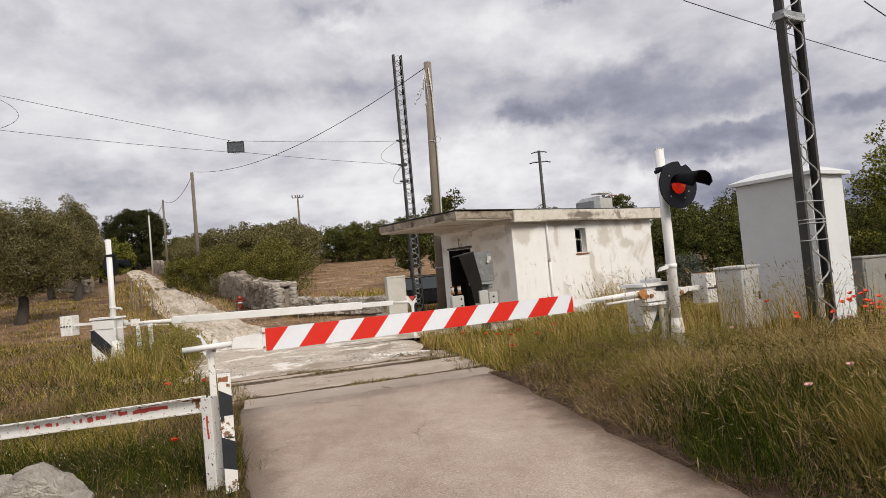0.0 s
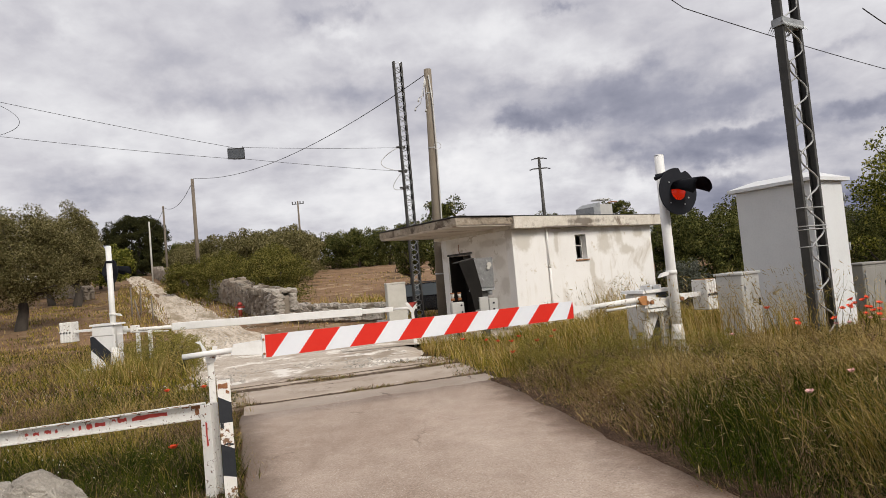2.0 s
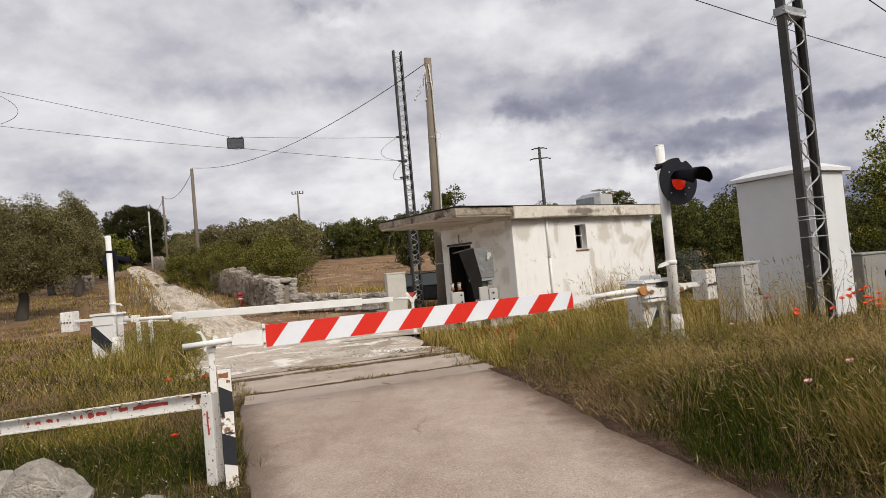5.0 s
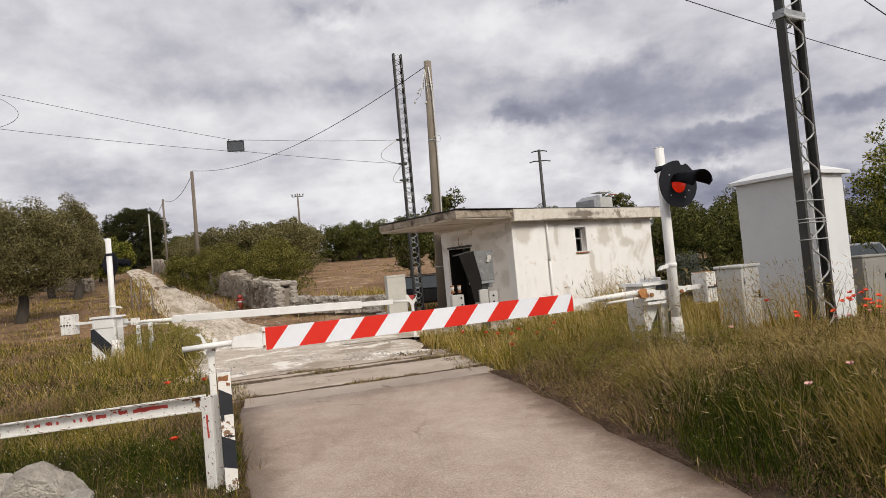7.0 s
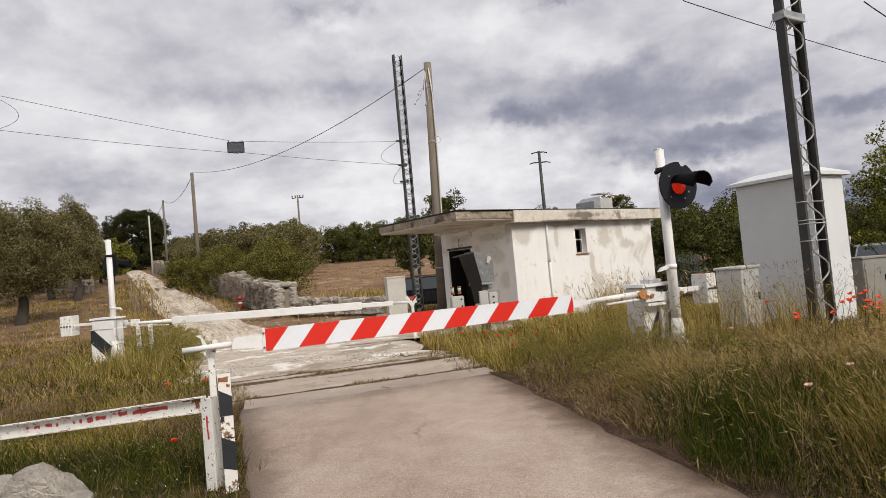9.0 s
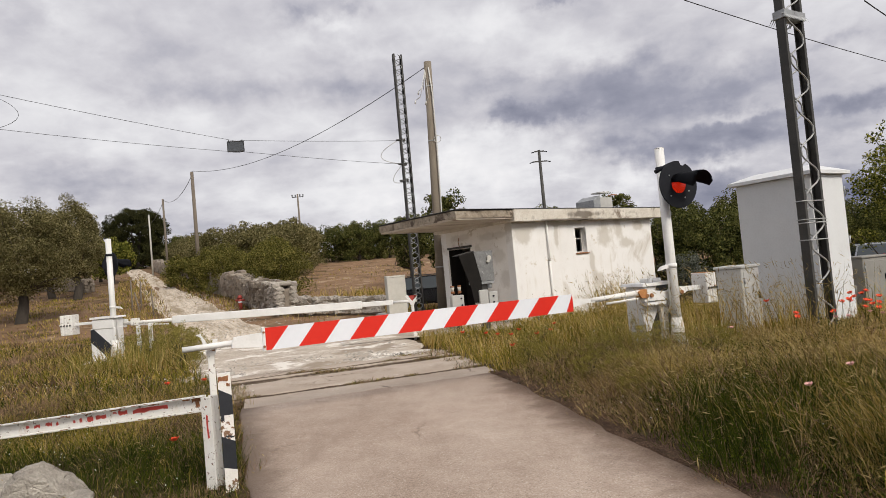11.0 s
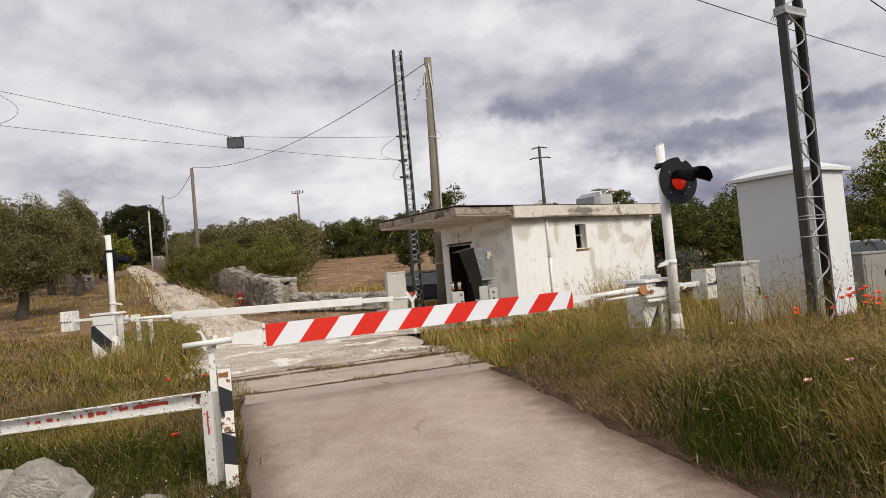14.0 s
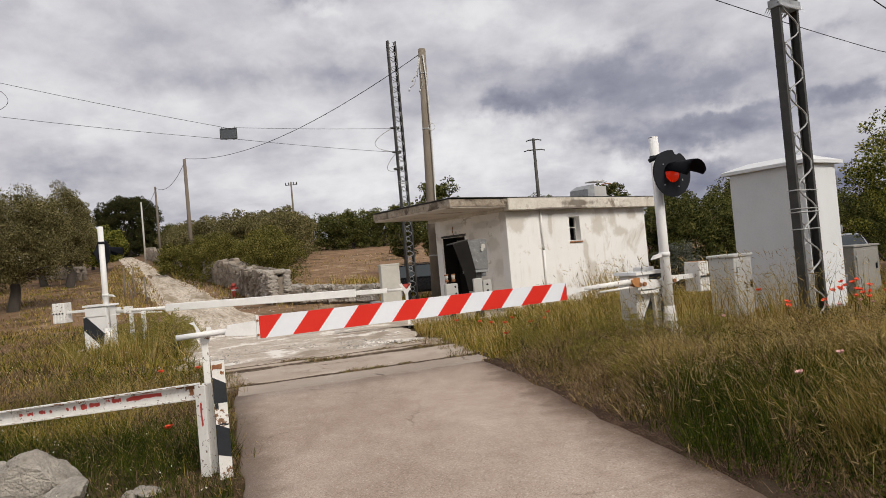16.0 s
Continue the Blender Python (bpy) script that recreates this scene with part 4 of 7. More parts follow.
def lamp_head(parent, m, lit):
    """The flashing road lamp: round black board, hood and red lens; it faces local -y."""
    board = bmesh.new()
    n, r = 48, 0.335
    ring = []
    for i in range(n):
        a = 2 * math.pi * i / n + math.pi / 2
        rr = r - (0.05 if i in (n - 3, n - 2) else 0.0)
        ring.append((rr * math.cos(a), rr * math.sin(a)))
    prism(board, ring, -0.008, 0.012, "Y")
    bmesh.ops.transform(board, matrix=m, verts=board.verts)
    head = part("lamp_board", board, M["lampblack"], parent, "round black backing board")
    bm = bmesh.new()
    rod(bm, (0, 0.01, 0), (0, 0.16, 0), 0.16, 0.12, 24)
    bmesh.ops.transform(bm, matrix=m, verts=bm.verts)
    part("lamp_case", bm, M["lampblack"], head)
    bm = bmesh.new()
    rows = []
    for d, r0, open_to, lift in ((0.0, 0.150, 80, 0.0), (-0.15, 0.152, 84, -0.006), (-0.30, 0.157, 100, -0.016), (-0.41, 0.157, 114, -0.024), (-0.47, 0.147, 96, -0.024)):
        row = []
        for i in range(21):
            a = radians(90 - open_to + 2 * open_to * i / 20)
            row.append(bm.verts.new((r0 * math.cos(a), d - 0.008, r0 * math.sin(a) + lift)))
        rows.append(row)
    for a, b in zip(rows, rows[1:]):
        for i in range(20):
            bm.faces.new((a[i], a[i + 1], b[i + 1], b[i])).smooth = True
    bmesh.ops.solidify(bm, geom=bm.faces[:], thickness=0.006)
    bmesh.ops.transform(bm, matrix=m, verts=bm.verts)
    part("hood", bm, M["lampblack"], head, "long black lamp hood")
    bm = bmesh.new()
    bmesh.ops.create_uvsphere(bm, u_segments=24, v_segments=12, radius=0.128)
    bmesh.ops.transform(bm, matrix=m @ Matrix.Translation((0, -0.005, 0)) @ Matrix.Diagonal((1, 0.28, 1, 1)), verts=bm.verts)
    for f in bm.faces:
        f.smooth = True
    part("lens", bm, M["lens"] if lit else M["oldred"], head, "lit red lens" if lit else "red lens")
    for ax, az in ((-0.16, 0.13), (-0.16, -0.16), (0.09, -0.19), (0.17, -0.10)):
        bm = bmesh.new()
        rod(bm, (ax, -0.018, az), (ax, -0.006, az), 0.011, None, 8)
        bmesh.ops.transform(bm, matrix=m, verts=bm.verts)
        part("bolt", bm, M["galv"], head)
    bm = bmesh.new()
    tube(bm, [(-0.30, 0.10, 0.20), (-0.10, 0.03, 0.29), (0.02, 0.02, 0.31)], 0.028, 10)
    bmesh.ops.transform(bm, matrix=m, verts=bm.verts)
    part("bracket", bm, M["lampblack"], head)
    return head


def barrier(m, label, far, lamp, wide):
    """A level-crossing barrier: pedestal, mast with lamp, arm along local -x, counterweights at +x. Its front is local -y."""
    t = thing("level_crossing_barrier", label, "barrier", m)
    bm = bmesh.new()
    box(bm, (-0.36, -0.16, 0.0), (0.28, 0.22, 0.82), 0.012)
    ped = part("pedestal", bm, M["white"], t, "white pedestal with a black diagonal band")
    bm = bmesh.new()
    prism(bm, [(0.0, 0.81), (0.275, 0.81), (0.275, 0.50), (0.06, 0.10), (-0.25, 0.10), (-0.25, 0.34)], -0.166, -0.163, "Y")
    prism(bm, [(0.27, 0.48), (0.27, 0.80), (0.18, 0.81), (-0.35, 0.28), (-0.35, 0.02), (-0.20, 0.02)], 0.223, 0.226, "Y")
    part("black_band", bm, M["black"], ped)
    for x in (-0.2, 0.2):
        rod_part("bolt", (x, -0.175, 0.12), (x, -0.16, 0.12), 0.02, M["galv"], ped, seg=8)
    box_part("base_plate", (-0.42, -0.32, -0.25) if far else (-0.48, -0.58, -0.35), (0.46, 0.40, 0.02) if far else (0.95, 0.40, 0.06), M["fascia"], t, 0.02, "low concrete footing")
    low = lamp["low"]
    bm = bmesh.new()
    box(bm, (-0.34, -0.20, 0.80), (wide, 0.24, 1.05 - low), 0.02)
    top = part("drive_box", bm, M["white"], t, "white drive housing with rust stains")
    bm = bmesh.new()
    prism(bm, [(-0.40, 1.06 - low), (wide + 0.04, 1.06 - low), (wide + 0.02, 1.11 - low), (-0.38, 1.10 - low)], -0.25, 0.27, "Y")
    part("cover", bm, M["white"], top)
    if not far:
        box_part("vent_box", (-0.16, -0.12, 1.105 - low), (0.05, 0.10, 1.16 - low), M["white"], top, 0.006)
        # thin black sheet on the closed face draws a slot's dark inside
        box_part("slot", (-0.12, -0.2045, 0.955 - low), (0.05, -0.199, 1.04 - low), M["black"], top, 0.0, "black sheet standing in for the shade of a slot")
    bm = bmesh.new()
    prism(bm, [(-0.14, 0.985 - low), (0.05, 1.0 - low), (0.07, 1.055 - low), (-0.12, 1.05 - low)], -0.208, -0.203, "Y")
    part("black_band", bm, M["black"], top)
    # gusset that carries the arm's shaft
    bm = bmesh.new()
    prism(bm, [(-0.42, 0.98 - low), (-0.30, 1.0 - low), (0.0, 0.965 - low), (0.16, 1.02 - low), (0.34, 1.0 - low), (0.34, 0.92 - low), (0.14, 0.87 - low), (0.06, 0.80 - low), (-0.10, 0.85 - low), (-0.42, 0.85 - low)], -0.30, -0.24, "Y")
    part("side_cheek", bm, M["white"], top)
    bm = bmesh.new()
    prism(bm, [(-0.38, 0.79 - low), (-0.05, 0.79 - low), (-0.05, 0.83 - low), (-0.38, 0.83 - low)], -0.31, -0.17, "Y")
    part("lower_lip", bm, M["white"], top)
    bm = bmesh.new()
    prism(bm, [(-0.12, 0.86 - low), (0.20, 0.86 - low), (0.02, 0.55), (0.0, 0.10), (-0.09, 0.10), (-0.09, 0.55)], -0.235, -0.170, "Y")
    part("gusset", bm, M["whiterust"], top)
    for x in (-0.38, -0.30, 0.24):
        rod_part("bolt", (x, -0.325, 0.93 - low), (x, -0.295, 0.93 - low), 0.03, M["rust"], top, seg=8)
    # counterweights
    arm = box_part("weight_arm", (0.28, -0.29, 0.93 - low), (lamp["wx"] + 0.05, -0.23, 1.0 - low), M["white"], t, 0.006)
    z0, z1 = lamp["plates"]
    for k in range(4):
        x = lamp["wx"] + (lamp["wt"] + 0.004) * k
        w = box_part("counterweight", (x, -0.42, z0), (x + lamp["wt"], -0.10, z1), M["whiterust"], arm, 0.012, "chipped white cast weight")
        rod_part("bolt", (x + lamp["wt"] / 2, -0.44, 0.95 - low), (x + lamp["wt"] / 2, -0.42, 0.95 - low), 0.016, M["steel"], w, seg=8)
        rod_part("bolt", (x + lamp["wt"] / 2, -0.10, 0.95 - low), (x + lamp["wt"] / 2, -0.08, 0.95 - low), 0.022, M["steel"], w, seg=8)
        if not far:
            box_part("rust_patch", (x + 0.004, -0.40, z1 - 0.002), (x + lamp["wt"] - 0.004, -0.14, z1 + 0.002), M["orange"], w, 0.0)
    box_part("weight_tip", (lamp["wx"] + 4 * lamp["wt"], -0.29, 0.94 - low), (lamp["wx"] + 4 * lamp["wt"] + 0.12, -0.23, 0.99 - low), M["white"], arm, 0.006)
    # mast and lamp
    mx, my = lamp["mast"]
    mast = rod_part("mast", (mx, my, 0.0), (mx, my, lamp["top"]), 0.072, M["white"], t, 0.066, 20, "white tubular mast")
    rod_part("mast_cap", (mx, my, lamp["top"]), (mx, my, lamp["top"] + 0.012), 0.07, M["white"], mast, 0.05, 20)
    bm = bmesh.new()
    rod(bm, (mx, my, 1.30 - low), (mx, my, 1.36 - low), 0.08, None, 16)
    prism(bm, [(mx - 0.24, 1.27 - low), (mx - 0.19, 1.325 - low), (mx - 0.06, 1.35 - low), (mx - 0.06, 1.30 - low)], my - 0.03, my + 0.02, "Y")
    part("clamp", bm, M["white"], mast, "white clamp with a curved bracket")
    bm = bmesh.new()
    rod(bm, (mx, my, 0.0), (mx, my, 0.05), 0.16, 0.15, 20)
    rod(bm, (mx, my, 0.05), (mx, my, 0.50), 0.125, 0.075, 20)
    part("mast_foot", bm, M["whiterust"], mast, "flared white mast foot")
    rod_part("mast_ring", (mx, my, 2.62), (mx, my, 2.68), 0.08, M["lampblack"], mast, seg=16)
    lamp_head(t, pose(*lamp["at"], *lamp["turn"]), lamp["lit"])
    # the boom
    boom = new("boom")
    boom.parent = t
    boom.matrix_basis = pose(-0.3, -0.27, 0.95 - m.translation.z + 0.02, 0, lamp["dip"], 0)
    return t, boom


near_turn = math.degrees(math.atan2(1.42, 3.83))
near, boom = barrier(pose(3.14, 9.22, 0.10, 0, 0, near_turn), "white level-crossing barrier lowered, with a lit red lamp", False,
                     dict(low=0.085, plates=(0.64, 1.09), mast=(0.035, -0.385), at=(0.10, -0.625, 2.385), top=2.95, turn=(0, 0, 2), wx=0.62, wt=0.043, lit=True, dip=0.05), 0.06)
# lowered boom with red and white plate, along local -x
tube_bm = bmesh.new()
rod(tube_bm, (-1.02, 0, 0), (-0.1, 0, 0.03), 0.034, 0.042, 14)
part("boom_tube", tube_bm, M["whiterust"], boom, "chipped white boom tube")
bm = bmesh.new()
prism(bm, [(-0.18, -0.05), (-0.09, -0.06), (-0.09, 0.075), (-0.16, 0.07), (-0.24, 0.045)], -0.055, 0.055, "Y")
part("boom_clamp", bm, M["orange"], boom, "rusty orange clamp")
bm = bmesh.new()
rod(bm, (-0.75, 0, -0.07), (-0.05, 0, -0.05), 0.018, None, 8)
part("stay", bm, M["whiterust"], boom)
bm = bmesh.new()
prism(bm, [(-1.30, -0.06), (-1.08, -0.025), (-0.95, -0.03), (-0.95, 0.03), (-1.08, 0.025), (-1.30, 0.06)], -0.03, 0.03, "Y")
part("boom_nose", bm, M["white"], boom)
striped(boom, -5.345, -1.30, 0.252, 0.232, 0.036, 0.298, 0.20, 0.0)
bm = bmesh.new()
box(bm, (-5.385, -0.05, -0.135), (-5.35, 0.05, 0.135), 0.006)
part("end_cap", bm, M["white"], boom)
bm = bmesh.new()
prism(bm, [(-5.72, -0.05), (-5.385, -0.085), (-5.385, 0.075), (-5.69, 0.06)], -0.045, 0.045, "Y")
part("boom_sleeve", bm, M["white"], boom)
rod_part("boom_tip", (-6.22, 0, -0.015), (-5.7, 0, 0.0), 0.031, M["white"], boom)
for z in (-0.08, 0.08):
    rod_part("bolt", (-5.367, -0.065, z), (-5.367, -0.045, z), 0.014, M["rust"], boom, seg=8)

# fork on which the boom rests
fork = thing("barrier_rest", "white steel fork post that the lowered boom rests on", "rest post", pose(-2.66, 6.92, 0, 0, 0, 18))
box_part("post", (-0.035, -0.03, -0.1), (0.035, 0.03, 0.90), M["whiterust"], fork, 0.006)
bm = bmesh.new()
prism(bm, [(-0.05, 0.86), (0.05, 0.86), (0.085, 1.03), (0.035, 1.04), (0.02, 0.945), (-0.02, 0.945), (-0.03, 0.95)], -0.05, -0.03, "Y")
part("cradle_front", bm, M["flaky"], fork, "flaking rusty cradle plate")
bm = bmesh.new()
prism(bm, [(-0.05, 0.86), (0.05, 0.86), (0.0, 0.94), (-0.02, 0.95), (-0.10, 1.10), (-0.15, 1.09), (-0.10, 1.06)], 0.08, 0.10, "Y")
part("cradle_back", bm, M["white"], fork)

far, boom = barrier(pose(-8.66, 15.75, 0.09, 0, 0, 180 - 3), "white level-crossing barrier of the far side, lowered", True,
                    dict(low=0.0, plates=(0.70, 1.22), mast=(-0.30, 0.15), at=(-0.16, -0.12, 2.42), turn=(0, 0, -30), top=3.05, wx=0.97, wt=0.075, lit=False, dip=-0.6), 0.22)
rod_part("boom_tube", (-1.35, 0, 0), (0.1, 0, 0.0), 0.045, M["whiterust"], boom, label="chipped white boom tube")
bm = bmesh.new()
box(bm, (-0.42, -0.06, -0.07), (-0.22, 0.06, 0.11), 0.01)
part("boom_clamp", bm, M["whiterust"], boom)
bm = bmesh.new()
rod(bm, (-1.2, 0, -0.10), (-0.2, 0, -0.05), 0.02, None, 8)
part("stay", bm, M["white"], boom)
box_part("boom_beam", (-6.25, -0.06, -0.095), (-1.32, 0.06, 0.095), M["white"], boom, 0.012, "long white box beam")
box_part("boom_middle", (-7.05, -0.045, -0.06), (-6.25, 0.045, 0.06), M["white"], boom, 0.01)
rod_part("boom_tip", (-7.65, 0, 0), (-7.05, 0, 0), 0.035, M["white"], boom)
rest = thing("barrier_rest", "white forked rest post with a red patch", "rest post", pose(-0.80, 15.3, 0, 0, 0, 0))
box_part("post", (-0.035, -0.03, -0.1), (0.035, 0.03, 0.86), M["white"], rest, 0.006)
bm = bmesh.new()
prism(bm, [(-0.04, 0.80), (0.04, 0.80), (0.14, 1.04), (0.07, 1.06), (0.0, 0.90), (-0.10, 1.06), (-0.16, 1.04)], -0.06, -0.03, "Y")
cr = part("cradle", bm, M["white"], rest)
bm = bmesh.new()
prism(bm, [(0.005, 0.905), (0.075, 1.05), (0.135, 1.035), (-0.08, 1.04)], -0.07, -0.062, "Y")
part("red_patch", bm, M["oldred"], cr)

# ---------------------------------------------------------------- guard rail and striped post by the road

rail_dir = (Vector((-4.32, 5.9)) - Vector((-2.03, 5.19))).normalized()
guard = thing("guard_rail", "rusting white steel guard rail with worn red paint", "guard rail",
              pose(-2.03, 5.19, 0, 0, 0, math.degrees(math.atan2(rail_dir.y, rail_dir.x))))


def channel(bm, x0, x1, z, w, h, t):
    """A channel section along x, open to +y, with lips."""
    prism(bm, [(-w / 2, z - h / 2), (w / 2, z - h / 2), (w / 2, z - h / 2 + t), (-w / 2 + t, z - h / 2 + t), (-w / 2 + t, z + h / 2 - t), (w / 2, z + h / 2 - t), (w / 2, z + h / 2), (-w / 2, z + h / 2)], x0, x1, "X")


bm = bmesh.new()
channel(bm, 0.06, 4.6, 0.0, 0.07, 0.13, 0.009)
bmesh.ops.transform(bm, matrix=Matrix.Translation((0, 0, 0.64)) @ Matrix.Rotation(math.atan(0.092), 4, "Y"), verts=bm.verts)
beam = part("beam", bm, M["whiterust"], guard, "white channel beam with rusty edges")
# remains of the red paint on the beam's face (+y is the side towards the camera after the turn)
rng = random.Random(5)
for x0, x1, z0, z1 in ((0.46, 0.84, -0.004, 0.024), (0.90, 1.00, 0.0, 0.03), (1.02, 1.06, 0.012, 0.026), (1.14, 1.26, -0.012, 0.022), (1.29, 1.36, -0.02, 0.016),
                       (1.42, 1.45, -0.02, 0.012), (1.50, 1.53, -0.012, 0.006), (1.70, 1.73, -0.015, 0.01), (1.78, 1.86, -0.012, 0.014), (1.93, 2.0, -0.015, 0.01), (2.06, 2.10, -0.01, 0.012)):
    bm = bmesh.new()
    top = [(x0 + (x1 - x0) * k / 6, z1 + rng.uniform(-0.008, 0.008)) for k in range(7)]
    low = [(x0 + (x1 - x0) * k / 6, z0 + rng.uniform(-0.01, 0.006)) for k in range(7)]
    prism(bm, low + top[::-1], 0.0, 0.0012, "Y")
    bmesh.ops.transform(bm, matrix=Matrix.Translation((0, 0, 0.64)) @ Matrix.Rotation(math.atan(0.092), 4, "Y") @ Matrix.Translation((0, -0.0258, 0)), verts=bm.verts)
    part("red_patch", bm, M["oldred"], beam)
for x0, x1, z0, z1 in ((0.10, 0.20, 0.02, 0.052), (0.13, 0.17, -0.03, 0.02), (0.22, 0.30, 0.036, 0.052), (0.55, 0.66, 0.046, 0.054), (0.95, 1.10, 0.044, 0.054), (1.3, 1.36, 0.04, 0.054), (1.55, 1.75, 0.046, 0.054)):
    bm = bmesh.new()
    top = [(x0 + (x1 - x0) * k / 6, z1 + rng.uniform(-0.006, 0.003)) for k in range(7)]
    low = [(x0 + (x1 - x0) * k / 6, z0 + rng.uniform(-0.01, 0.006)) for k in range(7)]
    prism(bm, low + top[::-1], 0.0, 0.0012, "Y")
    bmesh.ops.transform(bm, matrix=Matrix.Translation((0, 0, 0.64)) @ Matrix.Rotation(math.atan(0.092), 4, "Y") @ Matrix.Translation((0, -0.0256, 0)), verts=bm.verts)
    part("rust_patch", bm, M["rust"], beam)
tilt = Matrix.Translation((0, 0, 0.64)) @ Matrix.Rotation(math.atan(0.092), 4, "Y")
for z0, count in ((0.054, 30), (-0.066, 16)):
    for k in range(count):
        x0 = 0.08 + 4.3 * (k + rng.uniform(0, 0.7)) / count
        x1, deep = x0 + rng.uniform(0.02, 0.10), rng.uniform(0.004, 0.011)
        bm = bmesh.new()
        edge = [(x0 + (x1 - x0) * i / 5, z0 + 0.0115 - deep * rng.uniform(0.4, 1.0)) for i in range(6)]
        prism(bm, edge + [(x1, z0 + 0.0117), (x0, z0 + 0.0117)], 0.0351, 0.0358, "Y")
        bmesh.ops.transform(bm, matrix=tilt, verts=bm.verts)
        part("rust_patch", bm, M["rust"], beam)
for x in (0.0, 3.6):
    bm = bmesh.new()
    box(bm, (x - 0.045, 0.042, -0.2), (x + 0.055, 0.052, 0.69), 0.003)
    box(bm, (x - 0.045, -0.052, -0.2), (x + 0.055, -0.042, 0.69), 0.003)
    box(bm, (x - 0.003, -0.042, -0.2), (x + 0.008, 0.042, 0.69), 0.002)
    post = part("post", bm, M["whiterust"], guard, "white steel section post with rusty edges")
    if x == 0.0:
        bm = bmesh.new()
        prism(bm, [(-0.012, 0.36), (0.006, 0.35), (0.012, 0.47), (0.01, 0.55), (-0.008, 0.54), (-0.004, 0.45)], 0.0525, 0.0537, "Y")
        part("red_patch", bm, M["oldred"], post)
        rod_part("bolt_hole", (0.004, 0.051, 0.615), (0.004, 0.0535, 0.615), 0.008, M["rust"], post, seg=10)

bollard = thing("striped_post", "white concrete edge post with black bands and flaking top", "bollard", pose(-1.86, 5.08, 0, 0, 0, 20))
bm = bmesh.new()
edges = [(-0.2, 0.0), (0.12, -0.03), (0.36, -0.05), (0.55, 0.0), (0.735, -0.06), (0.885, 0.0)]
for k in range(5):
    (z0, s0), (z1, s1) = edges[k], edges[k + 1]
    w = 0.05
    vs = []
    for x, y in ((-w, -0.04), (w, -0.04), (w, 0.04), (-w, 0.04)):
        vs.append((bm.verts.new((x, y, z0 + s0 * x / w * 0.5)), bm.verts.new((x, y, z1 + s1 * x / w * 0.5))))
    for i in range(4):
        a, b = vs[i], vs[(i + 1) % 4]
        bm.faces.new((a[0], b[0], b[1], a[1])).material_index = k % 2
    if k == 4:
        bm.faces.new([v[1] for v in vs])
bmesh.ops.remove_doubles(bm, verts=bm.verts, dist=0.0005)
post = part("post", bm, [M["flaky"], M["black"]], bollard)
for x0, x1, z0, z1 in ((-0.046, 0.030, 0.815, 0.872), (0.012, 0.040, 0.775, 0.812), (-0.046, -0.020, 0.50, 0.55), (-0.040, 0.044, 0.365, 0.385), (0.02, 0.045, 0.60, 0.64)):
    bm = bmesh.new()
    upper = [(x0 + (x1 - x0) * k / 7, z1 + rng.uniform(-0.012, 0.004)) for k in range(8)]
    lower = [(x0 + (x1 - x0) * k / 7, z0 + rng.uniform(-0.006, 0.016)) for k in range(8)]
    prism(bm, lower + upper[::-1], -0.0412, -0.0402, "Y")
    part("flaked_patch", bm, M["rust"] if z0 > 0.7 else M["black"], post)

# ---------------------------------------------------------------- lattice masts, poles, cables


def lattice_mast(m, label, height, gap, leg, pitch, parts_between, bars="lace"):
    """Two channel legs joined by bent bars on both open faces."""
    t = thing("lattice_mast", label, "mast", m)
    for sgn in (-1, 1):
        bm = bmesh.new()
        x0, d, th = sgn * gap / 2, leg / 2, 0.012
        prism(bm, [(x0, -d), (x0 + sgn * 0.055, -d), (x0 + sgn * 0.055, d), (x0, d), (x0, d - th), (x0 + sgn * (0.055 - th), d - th), (x0 + sgn * (0.055 - th), -d + th), (x0, -d + th)], -0.3, height)
        bmesh.ops.recalc_face_normals(bm, faces=bm.faces)
        part("leg", bm, M["steel"], t, "dark grey channel-section leg")
    for side in (-1, 1):
        bm = bmesh.new()
        pts, z, k = [], 0.1, 0
        while z < height - 0.05:
            for j in range(12):
                a = math.pi * 2 * (j / 12.0)
                pts.append((gap * 0.46 * max(-1, min(1, 1.25 * math.cos(a + (0 if side > 0 else math.pi)))), side * leg * 0.5, z + pitch * j / 12))
            z += pitch
        tube(bm, [p for p in pts if p[2] < height], 0.013, 6)
        part("lacing", bm, M[bars], t, "bent galvanised lacing bar")
    for z in parts_between:
        bm = bmesh.new()
        o = gap / 2 + 0.06
        for a, b in (((-o, -leg / 2 - 0.006), (o, -leg / 2 - 0.006)), ((o, -leg / 2 - 0.006), (o, leg / 2 + 0.006)), ((o, leg / 2 + 0.006), (-o, leg / 2 + 0.006)), ((-o, leg / 2 + 0.006), (-o, -leg / 2 - 0.006))):
            rod(bm, (*a, z), (*b, z), 0.009, None, 6)
        part("band", bm, M["lace"], t, "steel strap")
    return t


mast_r = lattice_mast(pose(5.49, 9.0, 0, 0, 0, 30), "tall dark steel lattice mast with galvanised zigzag bars", 7.5, 0.40, 0.125, 0.68, (1.53, 1.78, 1.83, 2.10))
collar = box_part("spike_collar", (-0.275, -0.09, 4.80), (0.275, 0.09, 4.92), M["galv"], mast_r, 0.004, "anti-climb collar with bent spikes")
for k in range(11):
    for sgn in (-1, 1):
        bm = bmesh.new()
        x = -0.26 + 0.52 * k / 10
        bmv = [bm.verts.new(p) for p in ((x - 0.014, sgn * 0.102, 4.83), (x + 0.014, sgn * 0.102, 4.83), (x - 0.02, sgn * 0.16, 4.73), (x, sgn * 0.108, 4.835))]
        for tri in ((0, 1, 2), (0, 3, 2), (1, 3, 2), (0, 1, 3)):
            bm.faces.new([bmv[i] for i in tri])
        part("spike", bm, M["galv"], collar)
